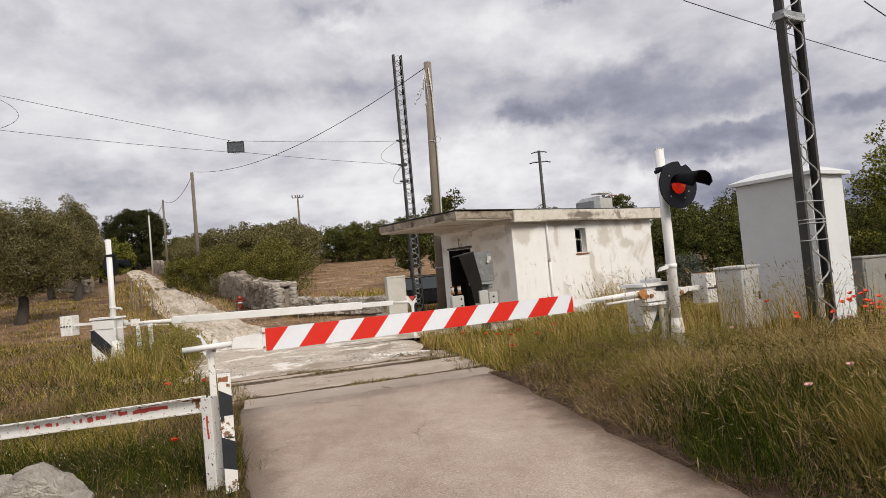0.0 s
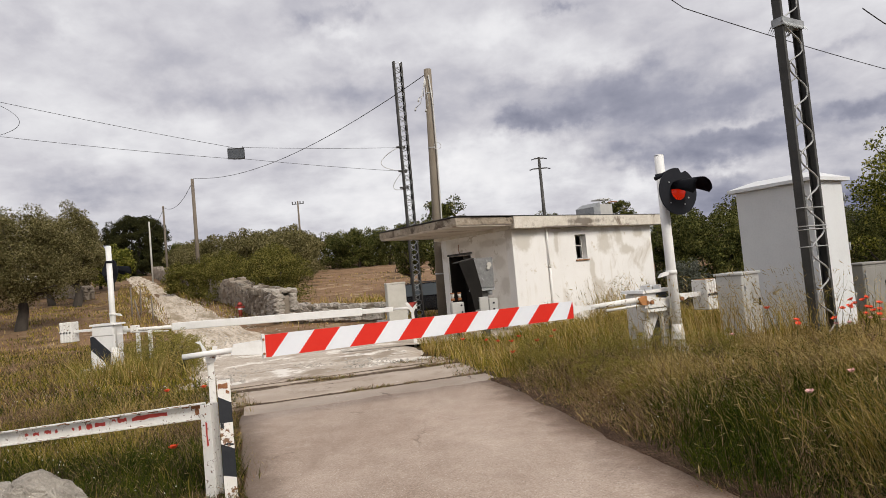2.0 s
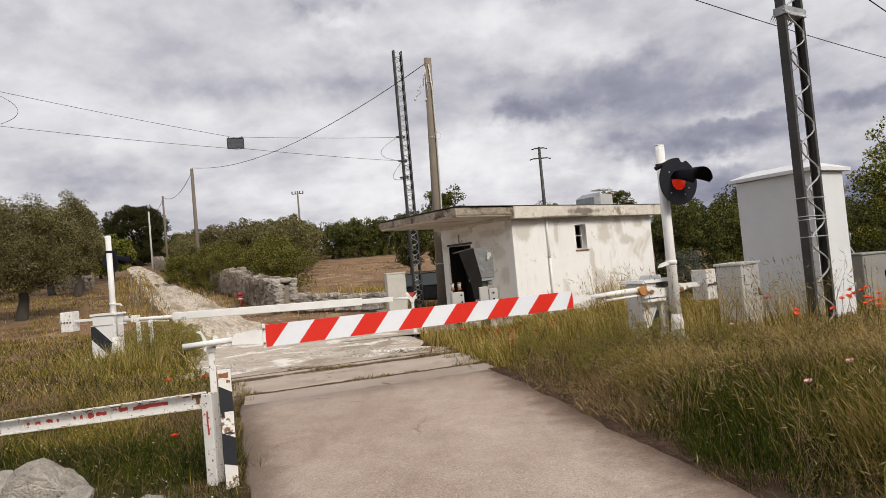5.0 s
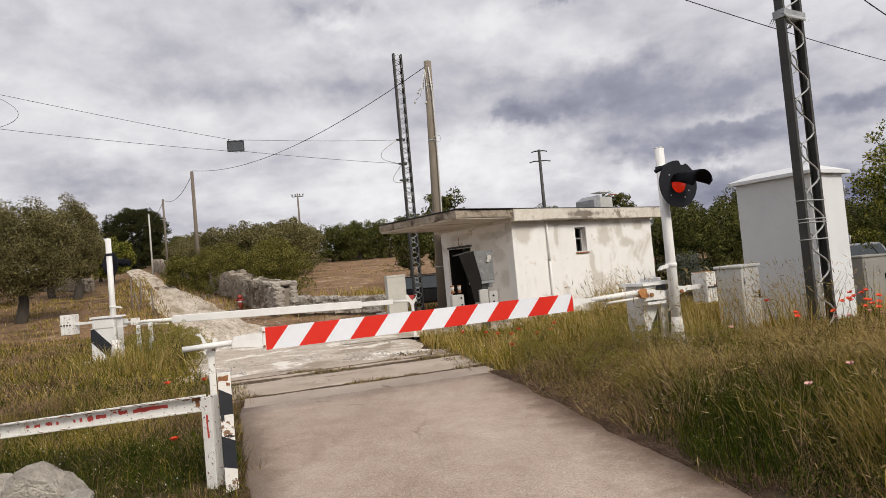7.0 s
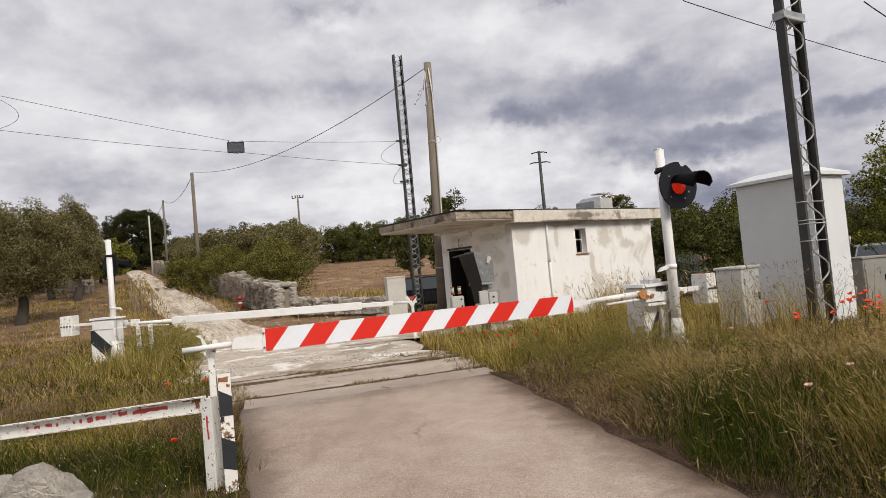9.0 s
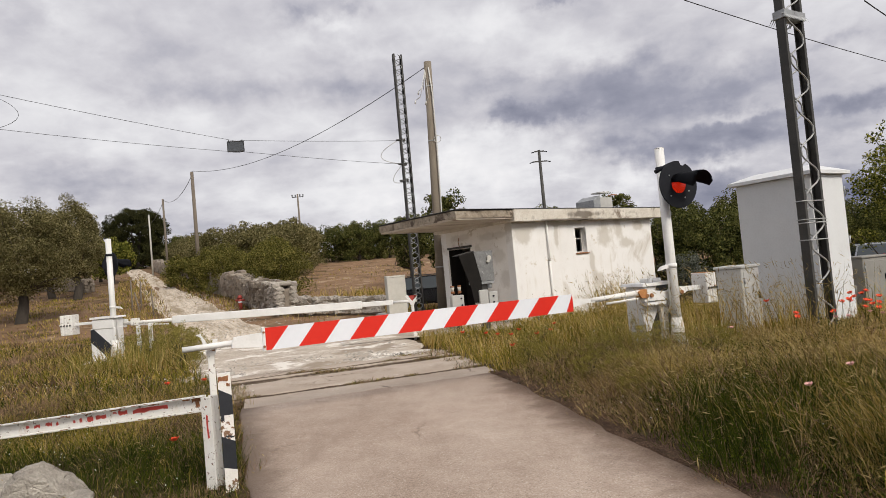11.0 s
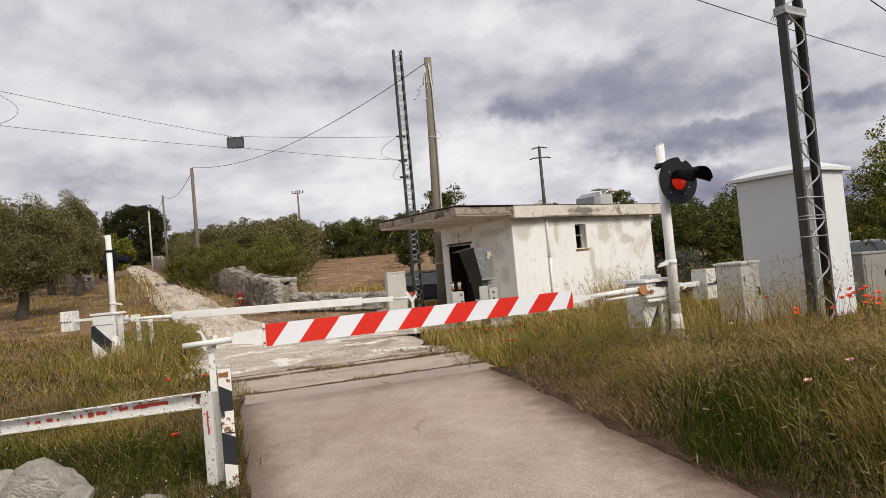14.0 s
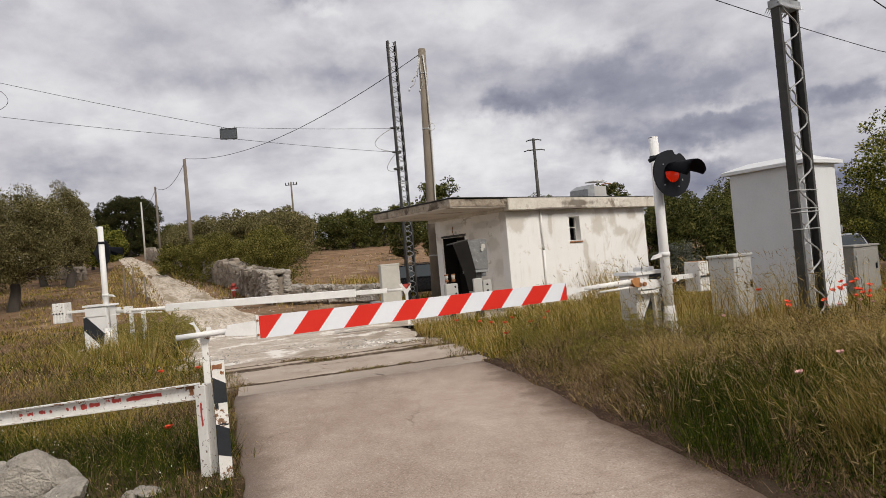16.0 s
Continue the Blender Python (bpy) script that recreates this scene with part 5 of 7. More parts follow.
for sgn in (-1, 1):
    rod_part("bolt", (sgn * 0.25, -0.06, 4.86), (sgn * 0.29, -0.06, 4.86), 0.018, M["galv"], collar, seg=8)
box_part("cable_duct", (-0.03, 0.09, 0.0), (0.03, 0.13, 2.1), M["lampblack"], mast_r, 0.004)

mast_l = lattice_mast(pose(-0.92, 22.0, 0.15, 0, 0, 30), "tall steel lattice mast carrying cables over the crossing", 9.4, 0.24, 0.13, 0.36, (4.25, 4.32), "galv")
for z in (6.25, 5.38, 4.78):
    bm = bmesh.new()
    rod(bm, (-0.32, 0, z), (-0.12, 0, z), 0.03, 0.05, 10)
    box(bm, (-0.14, -0.07, z - 0.05), (0.0, 0.07, z + 0.05), 0.01)
    part("insulator", bm, M["steel"], mast_l)


def cable(name, pts, r, material, label, sag=0.0, n=24, category="cable"):
    """A hanging cable through the given points, with the same sag between each two."""
    out = []
    for a, b in zip(pts, pts[1:]):
        a, b = Vector(a), Vector(b)
        for i in range(n):
            u = i / n
            p = a.lerp(b, u)
            p.z -= sag * 4 * u * (1 - u)
            out.append(p)
    out.append(Vector(pts[-1]))
    bm = bmesh.new()
    tube(bm, out, r, 6)
    return tagged(part(name, bm, material), label, category)


def loop_cable(name, a, b, bulge, r, material, label):
    a, b = Vector(a), Vector(b)
    mid = (a + b) / 2 + Vector(bulge)
    pts = [(a * (1 - u) ** 2 + mid * 2 * u * (1 - u) + b * u * u) for u in [i / 14 for i in range(15)]]
    bm = bmesh.new()
    tube(bm, pts, r, 6)
    return tagged(part(name, bm, material), label, "cable")


SIGN_AT = Vector((-6.04, 19.0, 6.02))
cable("overhead_cable", [(-1.2, 22.0, 6.42), (-5.86, 19.1, 6.22), (-6.22, 18.9, 6.23), (-11.14, 16.0, 7.23)], 0.006, M["wire"], "thin black overhead cable from the lattice mast", 0.03)
cable("overhead_cable", [(-1.1, 22.0, 5.55), (-5.86, 19.1, 5.86), (-6.22, 18.9, 5.86), (-11.2, 16.0, 6.32), (-16, 12.6, 6.9)], 0.006, M["wire"], "thin black overhead cable from the lattice mast", 0.03)
cable("overhead_cable", [(-11.14, 16.0, 7.23), (-16, 12.7, 8.3)], 0.006, M["wire"], "thin black overhead cable from the lattice mast", 0.02)
loop_cable("cable_loop", (-1.2, 22.0, 6.40), (-1.1, 22.0, 5.56), (-1.3, -0.1, -0.2), 0.012, M["whitewire"], "pale cable loop hanging beside the mast")
loop_cable("cable_loop", (-1.1, 22.0, 5.50), (-1.02, 22.0, 4.90), (-0.75, -0.1, -0.45), 0.012, M["whitewire"], "pale cable loop hanging beside the mast")
loop_cable("cable_loop", (-11.2, 16.0, 7.15), (-11.3, 16.0, 6.35), (0.9, 0.3, -0.1), 0.006, M["wire"], "black cable loop between two overhead cables")

plate = thing("hanging_plate", "small dark rectangular sign seen from behind, hung on cables", "sign", pose(*SIGN_AT, 0, 0, 12))
box_part("panel", (-0.24, -0.012, -0.16), (0.24, 0.012, 0.16), M["plate"], plate, 0.004)
bm = bmesh.new()
for lo, hi in (((-0.25, -0.02, 0.14), (0.25, 0.02, 0.17)), ((-0.25, -0.02, -0.17), (0.25, 0.02, -0.14)), ((-0.255, -0.02, -0.14), (-0.235, 0.02, 0.14)), ((0.235, -0.02, -0.14), (0.255, 0.02, 0.14))):
    box(bm, lo, hi, 0.003)
part("rim", bm, M["wire"], plate)
for sx in (-0.2, 0.2):
    rod_part("hanger", (sx, 0, 0.16), (sx, 0, 0.22), 0.01, M["steel"], plate, seg=6)


def pole(m, h, r0, r1, material, label, name="utility_pole"):
    t = thing(name, label, "pole", m)
    rod_part("shaft", (0, 0, -0.4), (0, 0, h), r0, material, t, r1, 18)
    return t


big = pole(pose(-0.08, 19.85, 0.1, 0, 1.55, 0), 8.33, 0.165, 0.122, M["polecon"], "tall tapered grey-brown concrete pole behind the hut")
for z, r in ((7.5, 0.131), (5.7, 0.142), (1.6, 0.163)):
    rod_part("strap", (0, 0, z), (0, 0, z + 0.04), r, M["lace"], big, r, 18)
bm = bmesh.new()
tube(bm, [(0.02, -0.15, 8.1), (0.10, -0.17, 7.2), (0.14, -0.15, 5.4), (0.15, -0.16, 4.2), (0.16, -0.17, 2.0), (0.17, -0.17, 0.4)], 0.022, 8)
part("riser_cable", bm, M["whitewire"], big, "pale cable running down the pole")
bm = bmesh.new()
tube(bm, [(0.17 + 0.11 * math.cos(a), -0.18, 5.75 + 0.11 * math.sin(a)) for a in [2 * math.pi * i / 14 for i in range(15)]], 0.009, 6)
part("cable_coil", bm, M["whitewire"], big)
for dx, z1, z0 in ((-0.34, 7.95, 7.35), (-0.46, 7.9, 7.05), (-0.12, 8.0, 7.0)):
    bm = bmesh.new()
    tube(bm, [(-0.1, -0.1, 8.05), (dx * 0.55, -0.12, z1 - 0.55), (dx * 0.75 + 0.05, -0.12, z0 + 0.12), (dx, -0.12, z0)], 0.011, 6)
    rod(bm, (dx - 0.02, -0.12, z0 - 0.1), (dx, -0.12, z0), 0.03, 0.02, 8)
    part("hanging_lead", bm, M["whitewire"], big, "loose cable end")

p2 = pole(pose(-16.89, 43.0, ground(-16.89, 43.0), 0, 0, 0), 10.15 - ground(-16.89, 43.0), 0.145, 0.107, M["timber"], "weathered brown timber pole beside the dirt track")
p3 = pole(pose(-26.6, 60.0, ground(-26.6, 60.0), 0, 0, 0), 7.9, 0.12, 0.085, M["timber"], "weathered brown timber pole beside the dirt track")
p4 = pole(pose(-35.1, 75.0, ground(-35.1, 75.0), 0, 0, 0), 7.4, 0.11, 0.085, M["concretepost"], "pale concrete pole beside the dirt track")
cable("telephone_cable", [(0.08, 19.75, 8.25), (-16.83, 43.0, 10.20)], 0.013, M["wire"], "black bundled cable slung from pole to pole", 1.0)
cable("telephone_cable", [(-16.83, 43.0, 10.05), (-26.55, 60.0, 11.0)], 0.018, M["wire"], "black bundled cable slung from pole to pole", 0.85)
cable("telephone_cable", [(-26.55, 60.0, 10.9), (-44.0, 92.0, 12.5)], 0.02, M["wire"], "black bundled cable slung from pole to pole", 0.8)
cable("telephone_cable", [(8.82, 20, 9.78), (21.31, 28.0, 9.38), (60, 52.8, 10.5)], 0.015, M["wire"], "black overhead cable beyond the white kiosk", 0.06)
cable("telephone_cable", [(5.0, 19.0, 12.2), (8.82, 20, 9.78)], 0.015, M["wire"], "black overhead cable beyond the white kiosk", 0.0)
cable("telephone_cable", [(8.85, 12.0, 6.16), (13.0, 15.4, 6.2)], 0.012, M["wire"], "thin black overhead cable", 0.05)

for x, y, top, wide in ((-17.9, 80.0, 13.4, 0.55), (7.93, 45.0, 9.85, 0.75)):
    t = pole(pose(x, y, ground(x, y), 0, 0, 0), top - ground(x, y), 0.16, 0.10, M["steel"] if y < 60 else M["timber"], "slim power-line pole with crossarms and insulators")
    h = top - ground(x, y)
    for z, w in (((h - 0.05, 0.35), (h - 0.80, 0.55)) if y < 60 else ((h - 0.35, 0.75),)):
        arm = box_part("crossarm", (-w, -0.05, z - 0.08), (w, 0.05, z), M["steel"], t, 0.01)
        for sx in (-1, 1):
            bm = bmesh.new()
            if y < 60:
                rod(bm, (sx * w * 0.95, -0.05, z - 0.06), (sx * (w + 0.22), -0.05, z - 0.12), 0.03, 0.045, 8)
            else:
                rod(bm, (sx * w * 0.95, 0, z), (sx * w * 0.95, 0, z + 0.3), 0.06, 0.08, 8)
                rod(bm, (sx * w * 0.4, 0, z), (sx * w * 0.4, 0, z + 0.3), 0.06, 0.08, 8)
            part("insulator", bm, M["lampblack"] if y < 60 else M["steel"], arm)

# ---------------------------------------------------------------- kiosks and cabinets beside the masts

kiosk = thing("signalling_kiosk", "tall white metal signalling kiosk with a pitched cap", "kiosk", pose(6.46, 10.5, 0, 0, 0, 32))
KX, KY, KH = 1.10, 1.38, 2.66
bm = bmesh.new()
box(bm, (0, 0, -0.2), (KX, KY, KH), 0.014)
body = part("body", bm, M["cabinet"], kiosk)
bm = bmesh.new()
o = 0.10
base = [(-o, -o), (KX + o, -o), (KX + o, KY + o), (-o, KY + o)]
low = [bm.verts.new((x, y, KH)) for x, y in base]
mid = [bm.verts.new((x, y, KH + 0.06)) for x, y in base]
ridge = [bm.verts.new((KX * 0.36, 0.16, KH + 0.20)), bm.verts.new((KX * 0.36, KY - 0.16, KH + 0.20))]
bm.faces.new(low[::-1])
for i in range(4):
    bm.faces.new((low[i], low[(i + 1) % 4], mid[(i + 1) % 4], mid[i]))
bm.faces.new((mid[1], mid[2], ridge[1], ridge[0])), bm.faces.new((mid[3], mid[0], ridge[0], ridge[1]))
bm.faces.new((mid[0], mid[1], ridge[0])), bm.faces.new((mid[2], mid[3], ridge[1]))
bmesh.ops.recalc_face_normals(bm, faces=bm.faces)
part("roof_cap", bm, M["cabinet"], kiosk, "white overhanging pitched cap")
dr = box_part("door", (0.10, -0.018, 0.12), (KX - 0.06, -0.003, KH - 0.06), M["cabinet"], kiosk, 0.006)
for z in (0.5, 1.4, 2.3):
    rod_part("hinge", (KX - 0.04, -0.03, z), (KX - 0.04, -0.03, z + 0.14), 0.014, M["galv"], dr, seg=8)
rod_part("lock", (0.2, -0.04, 1.2), (0.2, -0.015, 1.2), 0.03, M["galv"], dr, seg=10)


def small_cabinet(m, sx, sy, h, label, material):
    t = thing("equipment_cabinet", label, "cabinet", m)
    box_part("body", (0, 0, -0.2), (sx, sy, h), material, t, 0.012)
    box_part("lid", (-0.025, -0.025, h), (sx + 0.025, sy + 0.025, h + 0.045), material, t, 0.01)
    d = box_part("door", (0.05, -0.014, 0.10), (sx - 0.05, -0.003, h - 0.06), material, t, 0.004)
    box_part("handle", (sx - 0.13, -0.04, h * 0.55), (sx - 0.10, -0.012, h * 0.55 + 0.12), M["lampblack"], d, 0.004)
    for z in (0.2, h - 0.25):
        rod_part("hinge", (0.04, -0.02, z), (0.04, -0.02, z + 0.08), 0.01, M["galv"], d, seg=8)
    return t


small_cabinet(pose(4.66, 9.6, 0.05, 0, 0, 38), 0.58, 0.42, 1.13, "squat grey-white equipment cabinet in tall grass", M["palecab"])
small_cabinet(pose(8.72, 12.75, -0.02, 0, 0, 14), 0.66, 0.5, 1.06, "squat grey equipment cabinet behind red poppies", M["darkcab"])

# ---------------------------------------------------------------- dry-stone walls and rocks


def stone_mesh(seed, material, rough=0.22, cuts=1):
    """A quarried limestone block of unit size with broken faces."""
    bm = bmesh.new()
    bmesh.ops.create_icosphere(bm, subdivisions=cuts, radius=0.62)
    for v in bm.verts:
        p = v.co.copy()
        q = Vector([max(-0.5, min(0.5, c * 1.25)) for c in p])
        v.co = q + Vector((noise.noise(p * 2.1 + Vector((seed * 7.1, 0, 0))), noise.noise(p * 2.1 + Vector((0, seed * 5.3, 2))), noise.noise(p * 2.1 + Vector((1, 4, seed * 3.7))))) * rough
    me = bpy.data.meshes.new("stone")
    bm.to_mesh(me)
    bm.free()
    me.materials.append(material)
    return me


STONES = [stone_mesh(k, M["stone"]) for k in range(8)]
PALE = [stone_mesh(k + 20, M["palestone"]) for k in range(6)]


def stone_wall(label, line, height, thick, size, seed, singles, pale_end=0.0, pale=0.08):
    """Courses of loose stones along a plan line; the first `singles` stones are separate, the rest joined, over a rubble core."""
    rng = random.Random(seed)
    root = thing("dry_stone_wall", label, "stone wall")
    pts = [Vector(p) for p in line]
    acc = [0.0]
    for a, b in zip(pts, pts[1:]):
        acc.append(acc[-1] + (b - a).length)

    def along(s):
        s = max(0.0, min(acc[-1] - 1e-4, s))
        k = max(j for j in range(len(acc) - 1) if acc[j] <= s)
        d = (pts[k + 1] - pts[k]).normalized()
        return pts[k] + d * (s - acc[k]), d
    core = bmesh.new()
    rows = []
    n = max(2, int(acc[-1] / 0.7))
    for i in range(n + 1):
        p, d = along(acc[-1] * i / n)
        side = Vector((-d.y, d.x)) * thick * 0.30
        z = ground(p.x, p.y)
        h = height * (0.80 + 0.12 * noise.noise(Vector((i * 0.9, seed, 0))))
        rows.append([core.verts.new((p.x + side.x * k, p.y + side.y * k, z + zz)) for k, zz in ((-1, -0.3), (-0.8, h), (0.8, h), (1, -0.3))])
    for a, b in zip(rows, rows[1:]):
        for k in range(3):
            core.faces.new((a[k], a[k + 1], b[k + 1], b[k]))
    core.faces.new(rows[0]), core.faces.new(rows[-1][::-1])
    bmesh.ops.recalc_face_normals(core, faces=core.faces)
    part("rubble_core", core, M["stone"], root)
    placed = []
    s = 0.0
    while s < acc[-1]:
        far_scale = 1.0 + min(1.6, s / 30.0)
        step_len = size * far_scale * rng.uniform(0.8, 1.25)
        z = 0.0
        top = height * (0.92 + 0.16 * noise.noise(Vector((s * 0.35, seed * 1.7, 3))))
        while z < top:
            hh = size * far_scale * rng.uniform(0.5, 0.9)
            for sgn in (-1, 1):
                placed.append((s + rng.uniform(-0.3, 0.3) * size, sgn, z + hh * 0.45, step_len * 1.12, hh * 1.15))
            z += hh * 0.86
        for sgn in (-0.35, 0.35):
            placed.append((s, sgn, top + size * 0.1, step_len * 1.2, size * far_scale * 0.6))
        s += step_len * 0.92
    joined_v, joined_f, off = [], [], 0
    for k, (s, sgn, z, w, h) in enumerate(placed):
        p, d = along(s)
        side = Vector((-d.y, d.x)) * sgn * (thick * 0.5 - 0.08 + rng.uniform(-0.03, 0.03))
        m = pose(p.x + side.x, p.y + side.y, ground(p.x, p.y) + z, rng.uniform(-12, 12), rng.uniform(-12, 12), math.degrees(math.atan2(d.y, d.x)) + rng.uniform(-14, 14))
        m = m @ Matrix.Diagonal((w, thick * 0.5 * rng.uniform(0.8, 1.1), h, 1))
        me = rng.choice(PALE if s < pale_end or rng.random() < pale else STONES)
        if k < singles:
            ob = new("stone", me)
            ob.parent = root
            ob.matrix_basis = m
        else:
            for v in me.vertices:
                joined_v.append(m @ v.co)
            for f in me.polygons:
                joined_f.append(tuple(i + off for i in f.vertices))
            off += len(me.vertices)
    if joined_v:
        me = bpy.data.meshes.new("stones")
        me.from_pydata([tuple(v) for v in joined_v], [], joined_f)
        me.materials.append(M["stone"])
        ob = new("stones", me)
        ob.parent = root
        tagged(ob, kind="stuff")
    return root


def rock(m, sx, sy, sz, seed, material, label, fine=4):
    bm = bmesh.new()
    bmesh.ops.create_icosphere(bm, subdivisions=fine, radius=0.62)
    rng = random.Random(seed)
    # broken faces: random planes cut the ball into a block
    cuts = []
    for k in range(10):
        d = Vector((rng.gauss(0, 1), rng.gauss(0, 1), rng.gauss(0.25, 0.8))).normalized()
        cuts.append((d, rng.uniform(0.30, 0.46)))
    o = Vector((seed, seed * 2.1, 0))
    for v in bm.verts:
        q = v.co.copy()
        out = q.normalized()
        for d, far in cuts:
            over = q.dot(d) - far - 0.03 * noise.noise(q * 4 + o)
            if over > 0:
                q -= d * over * 0.98
        small = noise.voronoi(q * 6.5 + o)[0]
        q += out * (0.02 * noise.noise(q * 3 + o) + 0.016 * noise.noise(q * 9 + o) + 0.012 * noise.noise(q * 24 + o) - 0.02 * math.exp(-((small[1] - small[0]) / 0.07) ** 2))
        v.co = Vector((q.x * sx, q.y * sy, q.z * sz))
    ob = part("rock", bm, material)
    ob.matrix_basis = m
    return tagged(ob, label, "rock")


rock(pose(-3.42, 5.16, -0.03, 10, -14, 205), 0.56, 0.50, 0.50, 4.0, M["rockstone"], "large pale limestone rock with a broken edge in the verge grass", 6)
rock(pose(-3.98, 5.44, -0.06, 0, 8, 60), 0.62, 0.55, 0.44, 5.0, M["rockstone"], "pale limestone rock half sunk in the verge", 6)
rock(pose(-3.06, 4.92, -0.07, 0, 14, 100), 0.40, 0.34, 0.28, 6.0, M["rockstone"], "sloping grey limestone rock against a larger one", 5)
rock(pose(-2.46, 5.02, -0.13, 0, 0, 10), 0.24, 0.22, 0.17, 8.0, M["rockstone"], "flat pale stone in the verge")
rock(pose(-2.60, 4.90, -0.14, 0, 0, 50), 0.20, 0.2, 0.16, 9.0, M["rockstone"], "flat pale stone in the verge")

# ---------------------------------------------------------------- cars


def car(m, label, paint, tail):
    """A small hatchback, nose along local +y."""
    t = thing("car", label, "car", m)
    bm = bmesh.new()
    prof = [(-1.85, 0.32), (-1.95, 0.55), (-1.90, 0.86), (-1.78, 0.96), (0.75, 0.96), (1.75, 0.80), (1.95, 0.62), (1.93, 0.32)]
    prism(bm, prof, -0.80, 0.80, "X")
    bmesh.ops.bevel(bm, geom=[e for e in bm.edges if e.calc_face_angle(0) > 0.9], offset=0.09, segments=3, affect="EDGES")
    smooth(bm, 35)
    body = part("body", bm, paint, t)
    bm = bmesh.new()
    lo = [(-0.74, -1.80, 0.94), (0.74, -1.80, 0.94), (0.76, 0.80, 0.94), (-0.76, 0.80, 0.94)]
    hi = [(-0.56, -1.38, 1.43), (0.56, -1.38, 1.43), (0.57, 0.05, 1.44), (-0.57, 0.05, 1.44)]
    a, b = [bm.verts.new(p) for p in lo], [bm.verts.new(p) for p in hi]
    for i in range(4):
        bm.faces.new((a[i], a[(i + 1) % 4], b[(i + 1) % 4], b[i])).material_index = 1
    bm.faces.new(b)
    bmesh.ops.bevel(bm, geom=[e for e in bm.edges if len(e.link_faces) == 2], offset=0.05, segments=3, affect="EDGES")
    smooth(bm, 50)
    for f in bm.faces:
        f.material_index = 0 if f.calc_center_median().z > 1.40 else f.material_index
    part("cabin", bm, [paint, M["glass"]], t, "cabin with dark reflecting windows")
    for sx in (-0.745, 0.745):
        for y in (-1.3, 1.25):
            bm = bmesh.new()
            rod(bm, (sx - 0.09, y, 0.30), (sx + 0.09, y, 0.30), 0.30, None, 22)
            w = part("wheel", bm, M["tyre"], t)
            bm = bmesh.new()
            rod(bm, (sx + (0.095 if sx > 0 else -0.095), y, 0.30), (sx + (0.08 if sx > 0 else -0.08), y, 0.30), 0.19, None, 16)
            part("rim", bm, M["galv"], w)
        box_part("tail_light", (sx * 0.9 - 0.10, -1.965, 0.66), (sx * 0.9 + 0.08, -1.90, 0.88), tail, body, 0.02)
        box_part("mirror", (sx * 1.08 - 0.07, 0.45, 0.95), (sx * 1.08 + 0.07, 0.60, 1.08), paint, body, 0.02)
    box_part("brake_light", (-0.22, -1.84, 0.97), (0.22, -1.80, 1.0), tail, body, 0.006)
    box_part("bumper", (-0.78, -2.0, 0.34), (0.78, -1.90, 0.52), M["tyre"], body, 0.03)
    box_part("number_plate", (-0.26, -2.005, 0.56), (0.26, -1.955, 0.67), M["filmwhite"], body, 0.004)
    for sx in (-0.52, 0.52):
        rod_part("roof_rail", (sx, -1.2, 1.47), (sx, -0.1, 1.475), 0.014, M["lampblack"], body, seg=8)
    return t


car(pose(-0.15, 25.2, 0.03, 0, 0, -103), "dark hatchback parked behind the hut", M["carpaint"], M["oldred"])
moving_car = car(pose(14.69, 25.0, -0.28, 0, 0, -28), "silver-grey hatchback passing slowly behind the grey cabinet", M["silver"], M["taillamp"])

# hydrant, fence posts by the dirt track
hyd = thing("fire_hydrant", "small red water hydrant at the foot of the stone wall", "hydrant", pose(-9.15, 27.7, ground(-9.15, 27.7), 0, 0, 0))
rod_part("barrel", (0, 0, -0.1), (0, 0, 0.42), 0.085, M["hydrant"], hyd)
rod_part("bonnet", (0, 0, 0.42), (0, 0, 0.56), 0.14, M["hydrant"], hyd, 0.06)
rod_part("outlet", (-0.2, 0, 0.34), (0.2, 0, 0.34), 0.05, M["hydrant"], hyd)
rod_part("label_ring", (0, 0, 0.22), (0, 0, 0.28), 0.104, M["filmwhite"], hyd)
for x, y, h, lean in ((-14.9, 29.5, 1.5, 0), (-15.6, 31.8, 1.3, 2), (-14.1, 28.6, 1.0, -12), (-13.2, 28.0, 1.1, -2), (-17.2, 35, 1.2, 3)):
    pole(pose(x, y, ground(x, y), 0, lean, 0), h, 0.038, 0.03, M["timber"], "old fence stake beside the dirt track", "fence_stake")
for x, y, h in ((-7.62, 15.3, 0.86), (-7.32, 15.3, 0.90)):
    t = thing("white_stake", "slim whitewashed stake standing in the weed bush", "stake", pose(x, y, 0.05, 0, 0, 10))
    box_part("post", (-0.045, -0.04, -0.2), (0.045, 0.04, h), M["white"], t, 0.01)

# ---------------------------------------------------------------- trees and shrubs


